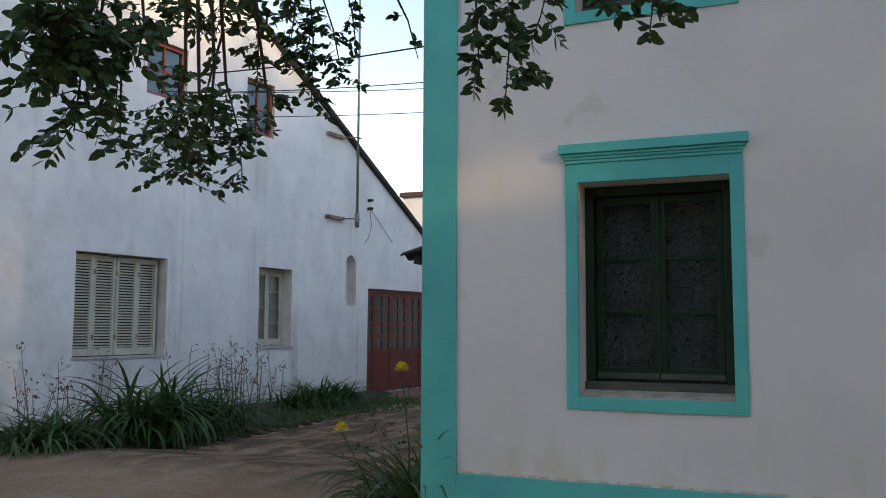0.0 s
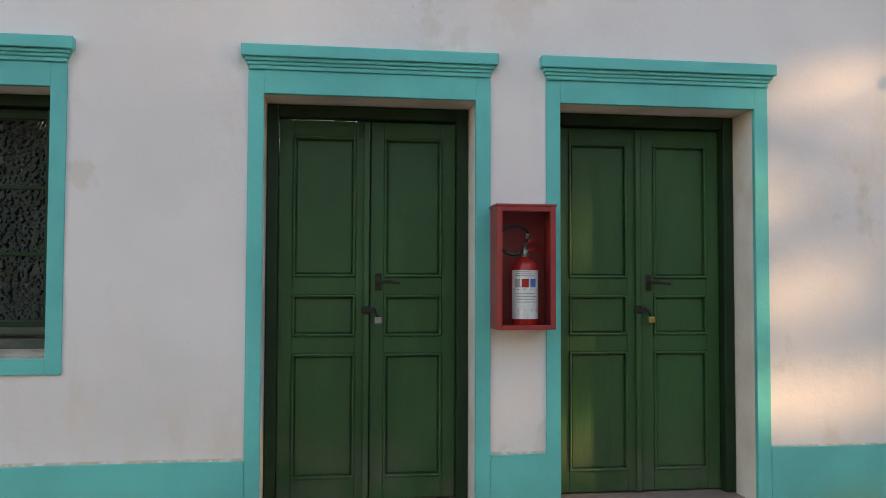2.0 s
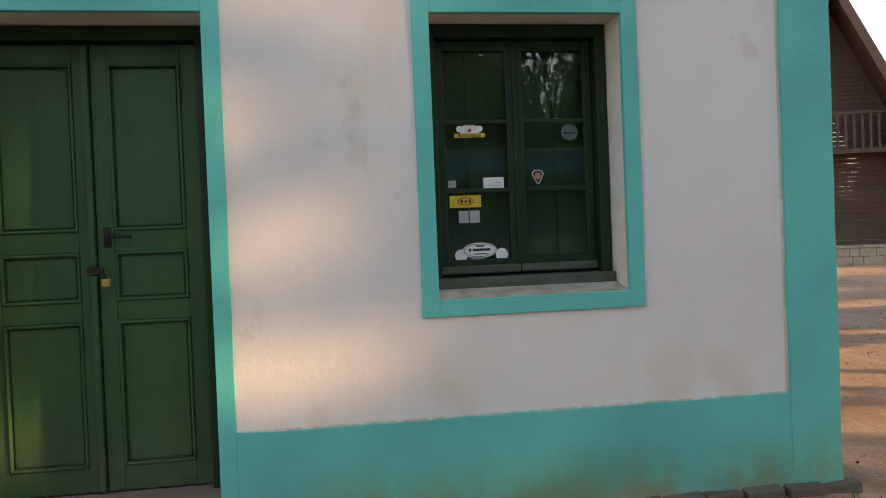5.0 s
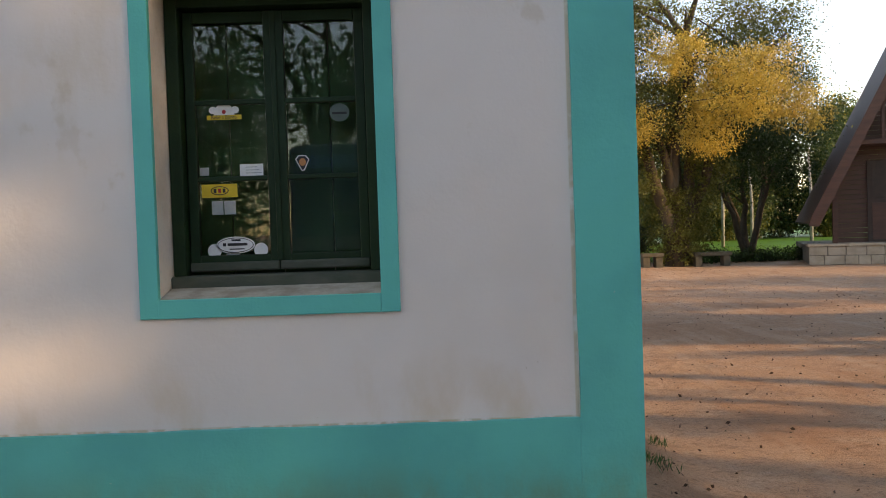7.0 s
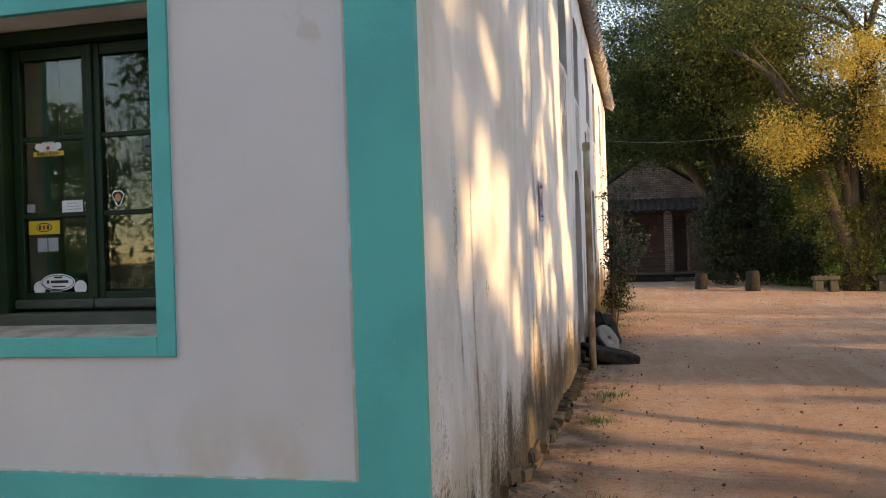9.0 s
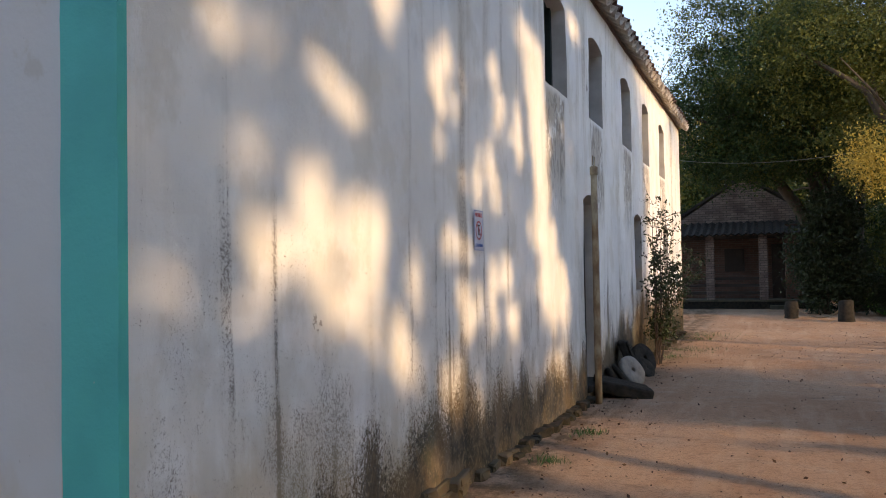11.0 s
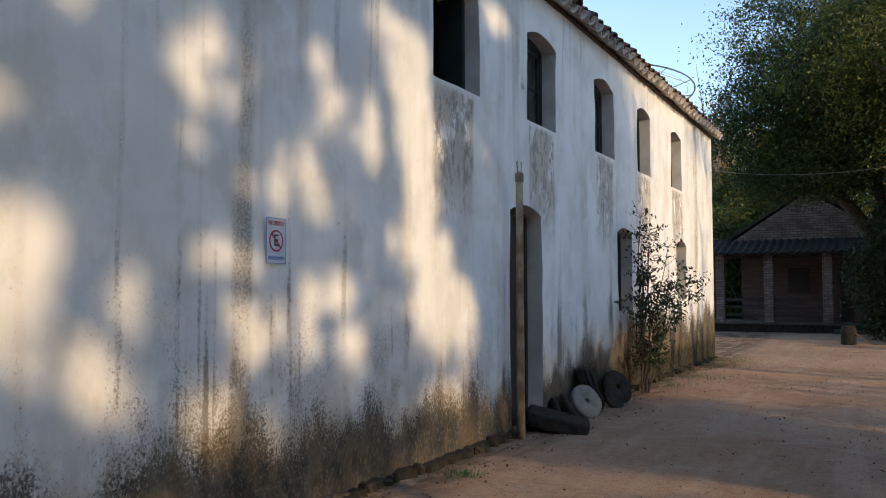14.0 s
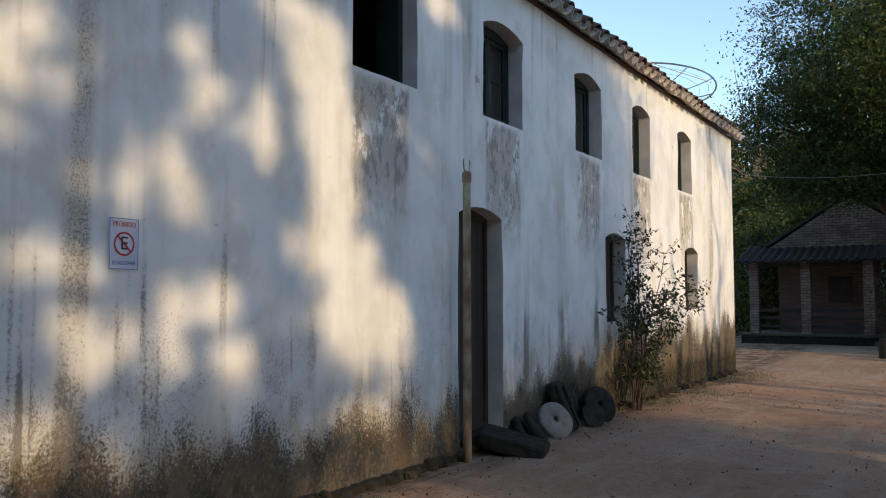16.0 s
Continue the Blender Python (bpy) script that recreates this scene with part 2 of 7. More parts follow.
def leaf_material(name, a, b, light=0.35):
    m = Nodes(name)
    c = m.mix(m.band(m.noise(1.3, 3), 0.3, 0.7), a, b)
    c = m.mix(m.band(m.island, 0.0, 1.0, 0, 0.5), c, tuple(min(1, 1.6 * v) for v in b))
    m.end(c, 0.5, spec=0.3)
    thin = m.tree.nodes.new("ShaderNodeBsdfTranslucent")
    m.put(thin.inputs["Color"], c)
    both = m.tree.nodes.new("ShaderNodeMixShader")
    both.inputs[0].default_value = light
    m.tree.links.new(m.bsdf.outputs[0], both.inputs[1])
    m.tree.links.new(thin.outputs[0], both.inputs[2])
    m.tree.links.new(both.outputs[0], m.tree.nodes["Material Output"].inputs["Surface"])
    return m.material


def brick_material(name, a, b):
    m = Nodes(name)
    c = m.mix(m.random, a, b)
    c = m.mix(m.band(m.island, 0, 1, 0, 0.6), c, b)
    c = m.mix(m.band(m.noise(14, 5), 0.45, 0.75, 0, 0.6), c, (0.12, 0.08, 0.06))
    m.bump(m.noise(60, 4), 0.4, 0.006)
    return m.end(c, 0.9, spec=0.2)


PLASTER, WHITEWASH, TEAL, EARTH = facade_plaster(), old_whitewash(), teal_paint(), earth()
REVEAL = simple("reveal_plaster", (0.72, 0.67, 0.61), (0.62, 0.55, 0.47), 4, 0.9, 0.4)
# Grey puts the shade of the old wall's recesses into the plaster colour.
RECESS_GREY = simple("recess_shade_grey", (0.55, 0.53, 0.50), (0.42, 0.40, 0.37), 3, 0.9, 0.5)


def door_paint():
    """Old green gloss paint with brushed grain, scuffs and dust towards the foot."""
    m = Nodes("green_door_paint")
    c = m.mix(m.band(m.noise(3, 5, (1, 1, 0.25)), 0.35, 0.7), (0.016, 0.070, 0.024), (0.026, 0.098, 0.034))
    c = m.mix(m.band(m.noise(70, 5, (1, 1, 0.08), 0.7), 0.52, 0.70, 0, 0.3), c, (0.010, 0.042, 0.015))
    c = m.mix(m.band(m.noise(26, 9, (1, 1, 0.5), 0.75), 0.63, 0.67, 0, 0.5), c, (0.07, 0.12, 0.075))
    dust = m.math("MULTIPLY", m.band(m.axis(2), 0.38, 0.95, 1, 0), m.band(m.noise(4, 8), 0.34, 0.66))
    c = m.mix(m.math("MULTIPLY", dust, 0.55), c, (0.10, 0.105, 0.07))
    m.bump(m.math("ADD", m.noise(55, 6, (1, 1, 0.1), 0.7), m.noise(5, 3)), 0.3, 0.006)
    return m.end(c, m.band(m.noise(6, 5), 0.3, 0.7, 0.34, 0.55), spec=0.3)


GREEN = door_paint()
WEATHERED_GREEN = simple("weathered_green_paint", (0.05, 0.066, 0.046), (0.085, 0.09, 0.07), 14, 0.8, 0.5, stretch=(0.4, 1, 1))
DARK_GREEN = simple("dark_green_frame_paint", (0.006, 0.026, 0.010), (0.009, 0.034, 0.013), 5, 0.5, 0.3, spec=0.25)
SLATE_GREEN = simple("slate_green_frame_paint", (0.012, 0.022, 0.020), (0.018, 0.032, 0.028), 5, 0.55, 0.3, spec=0.25)
RED_BOX = simple("red_box_paint", (0.36, 0.035, 0.030), (0.28, 0.028, 0.025), 8, 0.4, 0.1)
RED_CYL = simple("red_cylinder_paint", (0.48, 0.020, 0.015), (0.42, 0.018, 0.014), 8, 0.25, 0.03)
RED_DOOR = simple("red_brown_door_paint", (0.20, 0.035, 0.028), (0.15, 0.026, 0.022), 3, 0.5, 0.2)
CREAM = simple("cream_shutter_paint", (0.62, 0.58, 0.48), (0.52, 0.47, 0.38), 5, 0.7, 0.3)
TILE = brick_material("roof_tile_clay", (0.16, 0.095, 0.07), (0.10, 0.065, 0.055))
TILE_UNDER = brick_material("limewashed_tile", (0.58, 0.53, 0.47), (0.46, 0.40, 0.34))
BRICK = brick_material("brick", (0.20, 0.145, 0.11), (0.13, 0.10, 0.08))
MORTAR = simple("mortar", (0.22, 0.19, 0.16), (0.16, 0.135, 0.11), 12, 0.95, 0.5)
PORCH_TILE = brick_material("mossy_porch_tile", (0.050, 0.040, 0.032), (0.028, 0.025, 0.020))
STONE = brick_material("rubble_stone", (0.17, 0.13, 0.085), (0.085, 0.07, 0.045))
DARK_STONE = simple("weathered_dark_stone", (0.040, 0.034, 0.028), (0.018, 0.017, 0.015), 14, 0.95, 1.0, spec=0.15)
PALE_STONE = simple("pale_millstone", (0.24, 0.21, 0.18), (0.17, 0.15, 0.13), 12, 0.9, 0.8)
SANDSTONE = simple("sandstone_plinth", (0.40, 0.34, 0.27), (0.30, 0.25, 0.19), 3, 0.9, 0.6)
STEP_STONE = simple("worn_step_stone", (0.30, 0.205, 0.155), (0.22, 0.15, 0.115), 4, 0.9, 0.6)
MOSSY = simple("mossy_bench_stone", (0.105, 0.09, 0.065), (0.06, 0.056, 0.04), 5, 0.95, 0.7)
RUST = simple("rusty_pipe", (0.17, 0.10, 0.055), (0.44, 0.37, 0.25), 7, 0.75, 0.5, stretch=(1, 1, 0.4))
STEEL = simple("grey_steel", (0.30, 0.30, 0.29), (0.22, 0.22, 0.21), 20, 0.45, 0.2, metal=0.7)
BRASS = simple("brass", (0.55, 0.40, 0.14), (0.45, 0.32, 0.10), 20, 0.35, 0.1, metal=0.9)
BLACK = simple("black_rubber", (0.012, 0.012, 0.013), (0.018, 0.018, 0.018), 20, 0.5, 0.1)
# Near-black colour painted in for the darkness of unlit rooms.
UNLIT_ROOM = simple("unlit_interior_tone", (0.05, 0.045, 0.04), (0.035, 0.03, 0.03), 2, 0.95, 0.2)
CABIN_WOOD = simple("red_brown_boards", (0.085, 0.038, 0.027), (0.060, 0.027, 0.020), 4, 0.65, 0.4, stretch=(0.4, 0.4, 3))
DARK_WOOD = simple("dark_wood", (0.045, 0.028, 0.022), (0.030, 0.020, 0.016), 5, 0.7, 0.4)
SHEET = simple("weathered_roof_sheet", (0.052, 0.044, 0.037), (0.032, 0.028, 0.025), 4, 0.8, 0.4)
BARK = simple("rough_bark", (0.085, 0.062, 0.042), (0.05, 0.038, 0.028), 9, 0.95, 1.0, stretch=(1, 1, 0.3))
PALE_BARK = simple("pale_bark", (0.35, 0.31, 0.26), (0.22, 0.19, 0.16), 6, 0.9, 0.6, stretch=(1, 1, 0.4))
TWIG = simple("bare_twig_bark", (0.26, 0.19, 0.12), (0.18, 0.13, 0.09), 9, 0.9, 0.3)
GLASS = glass_material("clear_glass", (0.85, 0.90, 0.87), 0.01, False)
THIN = glass_material("thin_acrylic", (0.95, 0.95, 0.95), 0.02, False)
THIN.node_tree.nodes["Principled BSDF"].inputs["IOR"].default_value = 1.12
RIPPLED = glass_material("rippled_glass", (0.80, 0.84, 0.82), 0.04, True)
WHITE_PAPER = simple("white_sticker", (0.80, 0.80, 0.78), (0.72, 0.72, 0.70), 20, 0.5, 0.05)
YELLOW_PAPER = simple("yellow_sticker", (0.75, 0.52, 0.04), (0.68, 0.46, 0.03), 20, 0.5, 0.05)
GREY_PAPER = simple("faded_sticker", (0.36, 0.40, 0.40), (0.28, 0.32, 0.32), 20, 0.5, 0.05)
DIM_PAPER = simple("translucent_sticker", (0.07, 0.115, 0.105), (0.055, 0.09, 0.085), 20, 0.5, 0.05)
INK = simple("black_ink", (0.015, 0.015, 0.018), (0.02, 0.02, 0.022), 20, 0.5, 0.05)
RED_INK = simple("red_ink", (0.50, 0.025, 0.03), (0.45, 0.02, 0.03), 20, 0.5, 0.05)
BLUE_INK = simple("blue_ink", (0.03, 0.16, 0.48), (0.02, 0.13, 0.42), 20, 0.5, 0.05)
SIGN_WHITE = simple("sign_enamel", (0.66, 0.68, 0.76), (0.60, 0.62, 0.70), 20, 0.4, 0.05)
GRASS = leaf_material("lawn_grass", (0.07, 0.19, 0.025), (0.10, 0.26, 0.03), 0.3)
STRAP = leaf_material("strap_leaf", (0.035, 0.085, 0.028), (0.062, 0.135, 0.045), 0.2)
LEAF_DARK = leaf_material("dark_leaf", (0.022, 0.042, 0.014), (0.045, 0.075, 0.022))
LEAF_OLIVE = leaf_material("olive_leaf", (0.060, 0.075, 0.018), (0.135, 0.14, 0.034))
LEAF_YELLOW = leaf_material("yellow_autumn_leaf", (0.37, 0.265, 0.055), (0.50, 0.375, 0.09), 0.45)
LEAF_NEAR = leaf_material("glossy_green_leaf", (0.022, 0.050, 0.018), (0.040, 0.085, 0.025), 0.2)
LEAF_SHRUB = leaf_material("shrub_leaf", (0.016, 0.026, 0.012), (0.030, 0.045, 0.018), 0.15)
LEAF_DRY = leaf_material("brown_dry_leaf", (0.13, 0.08, 0.05), (0.09, 0.05, 0.035), 0.2)
PETAL = leaf_material("yellow_petal", (0.75, 0.48, 0.02), (0.85, 0.58, 0.05), 0.3)


# ---- mesh helpers ----
def link(name, bm, material, parent=None, label="", smooth=False, recalc=True):
    if recalc:
        bmesh.ops.recalc_face_normals(bm, faces=bm.faces)
    me = bpy.data.meshes.new(name)
    bm.to_mesh(me)
    bm.free()
    for m in (material if isinstance(material, (list, tuple)) else [material]):
        me.materials.append(m)
    if smooth:
        me.shade_smooth()
    ob = new(name, me)
    if parent is not None:
        ob.parent = parent
    if label:
        tagged(ob, label)
    return ob


def part(name, bm, material, parent, label="", smooth=False):
    return link(name, bm, material, parent, label, smooth)


def raw(name, verts, faces, material, parent=None, label="", smooth=False):
    me = bpy.data.meshes.new(name)
    me.from_pydata(verts, [], faces)
    me.materials.append(material)
    if smooth:
        me.shade_smooth()
    ob = new(name, me)
    if parent is not None:
        ob.parent = parent
    if label:
        tagged(ob, label)
    return ob


def thing(name, at, label, category, group="", turn=0.0, kind=""):
    ob = new(name)
    ob.empty_display_size = 0.1
    ob.matrix_world = pose(*at, 0, 0, turn)
    return tagged(ob, label, category, group, kind)


def box(x0, x1, y0, y1, z0, z1, bevel=0.0, bm=None):
    own = bmesh.new()
    bmesh.ops.create_cube(own, size=1.0, matrix=Matrix.Translation(((x0 + x1) / 2, (y0 + y1) / 2, (z0 + z1) / 2)) @ Matrix.Diagonal((x1 - x0, y1 - y0, z1 - z0, 1)))
    if bevel:
        bmesh.ops.bevel(own, geom=own.edges[:], offset=bevel, segments=2, affect="EDGES", profile=0.5)
    if bm is None:
        return own
    me = bpy.data.meshes.new("joined")
    own.to_mesh(me)
    own.free()
    bm.from_mesh(me)
    bpy.data.meshes.remove(me)
    return bm


def tube(points, radii, sides=8, bm=None):
    """A tapered round tube along the points."""
    bm = bm or bmesh.new()
    rings = []
    pts = [Vector(p) for p in points]
    for k, p in enumerate(pts):
        way = (pts[min(k + 1, len(pts) - 1)] - pts[max(k - 1, 0)]).normalized()
        side = way.cross(Vector((0.13, 0.31, 0.94)) if abs(way.z) < 0.9 else Vector((1, 0.1, 0))).normalized()
        up = way.cross(side)
        r = radii[k] if isinstance(radii, (list, tuple)) else radii
        rings.append([bm.verts.new(p + r * (math.cos(a) * side + math.sin(a) * up)) for a in (math.tau * i / sides for i in range(sides))])
    for a, b in zip(rings, rings[1:]):
        for i in range(sides):
            bm.faces.new((a[i], a[(i + 1) % sides], b[(i + 1) % sides], b[i]))
    for ring in (rings[0], rings[-1]):
        if sides > 2:
            bm.faces.new(ring)
    return bm


def lathe(profile, sides=24, bm=None, at=(0, 0, 0)):
    """A solid of revolution about z from (radius, height) pairs."""
    bm = bm or bmesh.new()
    rings = [[bm.verts.new((at[0] + r * math.cos(math.tau * i / sides), at[1] + r * math.sin(math.tau * i / sides), at[2] + z)) for i in range(sides)] for r, z in profile]
    for a, b in zip(rings, rings[1:]):
        for i in range(sides):
            bm.faces.new((a[i], a[(i + 1) % sides], b[(i + 1) % sides], b[i]))
    bm.faces.new(rings[0])
    bm.faces.new(rings[-1])
    return bm


def prism(outline, depth, m=None):
    """A flat outline (u, v) given thickness along the third axis, then placed by m."""
    bm = bmesh.new()
    low = [bm.verts.new((u, v, 0)) for u, v in outline]
    high = [bm.verts.new((u, v, depth)) for u, v in outline]
    bm.faces.new(low)
    bm.faces.new(high)
    for i in range(len(low)):
        j = (i + 1) % len(low)
        bm.faces.new((low[i], low[j], high[j], high[i]))
    if m is not None:
        bm.transform(m)
    return bm


def writing(name, text, size, m, material, parent, squash=1.0):
    """Letters in the built-in font as a mesh part."""
    curve = bpy.data.curves.new(name, "FONT")
    curve.body, curve.size, curve.align_x, curve.align_y = text, size, "CENTER", "CENTER"
    curve.extrude = 0.0006
    temp = bpy.data.objects.new(name, curve)
    scene.collection.objects.link(temp)
    me = bpy.data.meshes.new_from_object(temp.evaluated_get(bpy.context.evaluated_depsgraph_get()))
    bpy.data.objects.remove(temp)
    me.transform(m @ Matrix.Diagonal((squash, 1, 1, 1)))
    me.materials.clear()
    me.materials.append(material)
    ob = new(name, me)
    ob.parent = parent
    return ob


def pierced_wall(name, length, height, thick, openings, material, m, step=0.25, rough=0.006, reveal=None, top=None, label=""):
    """A thick wall from (0, 0) along local x with z up, its outer face at local y = 0 and its inner at y = thick.
    openings: (x0, x1, z0, z1, rise) with rise the height of a segmental arch over z1. top(x): the height of a sloping top."""
    xs, zs = {0.0, length}, {0.0, height}
    for x0, x1, z0, z1, rise in openings:
        xs |= {x0, x1} | {x0 + (x1 - x0) * k / 8 for k in range(1, 8) if rise}
        zs |= {z0, z1}
    bars = sorted(z1 for *_, z1, rise in openings if rise)

    def fill(lines, gaps=()):
        out = sorted(lines)
        done = [out[0]]
        for a, b in zip(out, out[1:]):
            if b - a < 1e-6:
                continue
            n = 1 if a in gaps and b - a < 0.3 else max(1, round((b - a) / step))
            for k in range(1, n + 1):
                done.append(a + (b - a) * k / n if k < n else b)
        return done

    if bars:
        zs = {z for z in zs if not any(b < z < b + 0.24 for b in bars)} | {b + 0.24 for b in bars if b + 0.24 < height}
    xs, zs = fill(xs), fill(zs, bars)
    bm = bmesh.new()
    grid = {}

    def vert(i, k):
        if (i, k) not in grid:
            x, z = xs[i], zs[k]
            for x0, x1, z0, z1, rise in openings:
                if rise and abs(z - z1) < 1e-6 and x0 <= x <= x1:
                    u = (2 * x - x0 - x1) / (x1 - x0)
                    z += rise * (1 - u * u)
            if top is not None:
                knee = min(6.0, top(x) - 0.3, height - 0.3)
                z = z if z < knee else knee + (z - knee) * (top(x) - knee) / (height - knee)
            p = m @ Vector((x, 0, z))
            y = rough * (noise.noise(p * 0.9) * 1.6 + noise.noise(p * 3.1)) if 0 < i < len(xs) - 1 else 0
            grid[i, k] = (bm.verts.new((x, y, z)), bm.verts.new((x, thick, z)))
        return grid[i, k]

    def hole(i, k):
        x, z = (xs[i] + xs[i + 1]) / 2, (zs[k] + zs[k + 1]) / 2
        return any(x0 < x < x1 and z0 < z < z1 for x0, x1, z0, z1, _ in openings)

    nx, nz = len(xs) - 1, len(zs) - 1
    solid = {(i, k) for i in range(nx) for k in range(nz) if not hole(i, k)}
    for i, k in solid:
        a, b, c, d = vert(i, k), vert(i + 1, k), vert(i + 1, k + 1), vert(i, k + 1)
        bm.faces.new((a[0], b[0], c[0], d[0]))
        bm.faces.new((d[1], c[1], b[1], a[1]))
        for (di, dk), (p, q) in (((-1, 0), (d, a)), ((1, 0), (b, c)), ((0, -1), (a, b)), ((0, 1), (c, d))):
            if (i + di, k + dk) not in solid:
                f = bm.faces.new((p[0], p[1], q[1], q[0]))
                if 0 <= i + di < nx and 0 <= k + dk < nz:
                    f.material_index = 1
    ob = link(name, bm, [material, reveal or material])
    ob.matrix_world = m
    return tagged(ob, label, "wall", "", "structure")
# ---- the large structure ----
FACE, SIDE, WEST, END = 5.184, 6.383, -2.23, 24.84


def smooth(v):
    v = min(1.0, max(0.0, v))
    return v * v * (3 - 2 * v)


def ground_height(x, y):
    z = 0.2 * smooth((y - 2.0) / 3.0) * smooth((7.2 - x) / 0.9) * smooth((8.5 - y) / 2.0)
    z += 0.16 * smooth((-1.5 - x) / 3.0) * smooth((y - 2.0) / 4.0)
    z += 0.2 * smooth((y - 22.0) / 12.0) * smooth((14.0 - x) / 4.0)
    if -15 < x < 30 and -8 < y < 45:
        z += 0.018 * noise.noise(Vector((x * 0.7, y * 0.5, 0))) + 0.010 * noise.noise(Vector((x * 2.3, y * 1.9, 3)))
    return z


def build_ground():
    def lines(a, b, step, far):
        core = [a + step * k for k in range(int((b - a) / step) + 1)]
        out, v, s = [], core[-1], step
        while v < far:
            s *= 1.35
            v += s
            out.append(v)
        low, v, s = [], core[0], step
        while v > -far:
            s *= 1.35
            v -= s
            low.append(v)
        return low[::-1] + core + out

    xs, ys = lines(-11, 20, 0.22, 900), lines(-4, 33, 0.22, 900)
    verts = [(x, y, ground_height(x, y)) for y in ys for x in xs]
    n = len(xs)
    faces = [(j * n + i, j * n + i + 1, (j + 1) * n + i + 1, (j + 1) * n + i) for j in range(len(ys) - 1) for i in range(n - 1)]
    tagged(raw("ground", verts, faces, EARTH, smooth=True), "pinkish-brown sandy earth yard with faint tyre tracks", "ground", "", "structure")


build_ground()

# openings of the south facade: outer edge of the painted band on each side, inside sizes
BAND = 0.078
WINDOWS = {"window_1": (-1.255, -0.187, 1.126, 2.54), "window_2": (4.334, 5.402, 1.157, 2.54), "window_3": (-1.255, -0.187, 3.575, 4.99)}
DOORS = {"door_1": (0.687, 1.937), "door_2": (2.236, 3.490)}
SILL, HEAD = 0.39, 2.54
holes = [(a + BAND - WEST - 0.003, b - BAND - WEST + 0.003, z0 + BAND - 0.003, z1 + 0.003, 0) for a, b, z0, z1 in WINDOWS.values()]
holes += [(a + BAND - WEST - 0.003, b - BAND - WEST + 0.003, SILL - 0.1, HEAD + 0.003, 0) for a, b in DOORS.values()]


def gable(x):
    return 5.35 + 0.5 * (4.3 - abs(x - 4.3))


pierced_wall("wall_south", 8.36, 5.35, 0.45, holes, PLASTER, pose(WEST, FACE, 0), 0.3, 0.005, REVEAL, gable, "white plastered house front with faint stains and turquoise trim")
UPPER = [(11.27, 12.25), (13.54, 14.50), (16.04, 17.00), (18.32, 19.18), (20.73, 21.61)]
LOWER = [(13.01, 13.96, 0.18, 2.46), (17.09, 17.92, 1.25, 2.46), (21.05, 21.89, 1.40, 2.46)]
start = FACE + 0.006
east = [(a - start, b - start, 3.555, 4.58, 0.10) for a, b in UPPER] + [(a - start, b - start, z0, z1, 0.09) for a, b, z0, z1 in LOWER]
pierced_wall("wall_east", END - start, 5.16, 0.45, east, WHITEWASH, pose(SIDE, start, 0, 0, 0, 90), 0.22, 0.012, RECESS_GREY, None, "old whitewashed wall streaked with mould and rain stains")
tagged(link("wall_west", box(WEST + 0.004, WEST + 0.45, FACE + 0.45, END, 0, 5.16), PLASTER), "plain white plastered side wall", "wall", "", "structure")
tagged(link("wall_north", box(WEST + 0.45, SIDE - 0.45, END - 0.45, END, 0, 5.16), WHITEWASH), "plain whitewashed end wall", "wall", "", "structure")
# Closing walls and floors, coloured near-black so the openings look unlit.
tagged(link("interior_wall", box(2.0, 2.2, FACE + 0.45, END - 0.45, 0.02, 5.1), UNLIT_ROOM), "inner wall coloured near-black for the unlit room", "wall", "", "structure")
tagged(link("upper_floor", box(2.2, SIDE - 0.45, FACE + 0.45, END - 0.45, 2.9, 3.05), UNLIT_ROOM), "upper floor coloured near-black for the unlit room", "floor", "", "structure")
tagged(link("inner_floor", box(WEST + 0.45, SIDE - 0.45, FACE + 0.45, END - 0.45, 0.02, 0.12), UNLIT_ROOM), "inner floor coloured near-black for the unlit room", "floor", "", "structure")


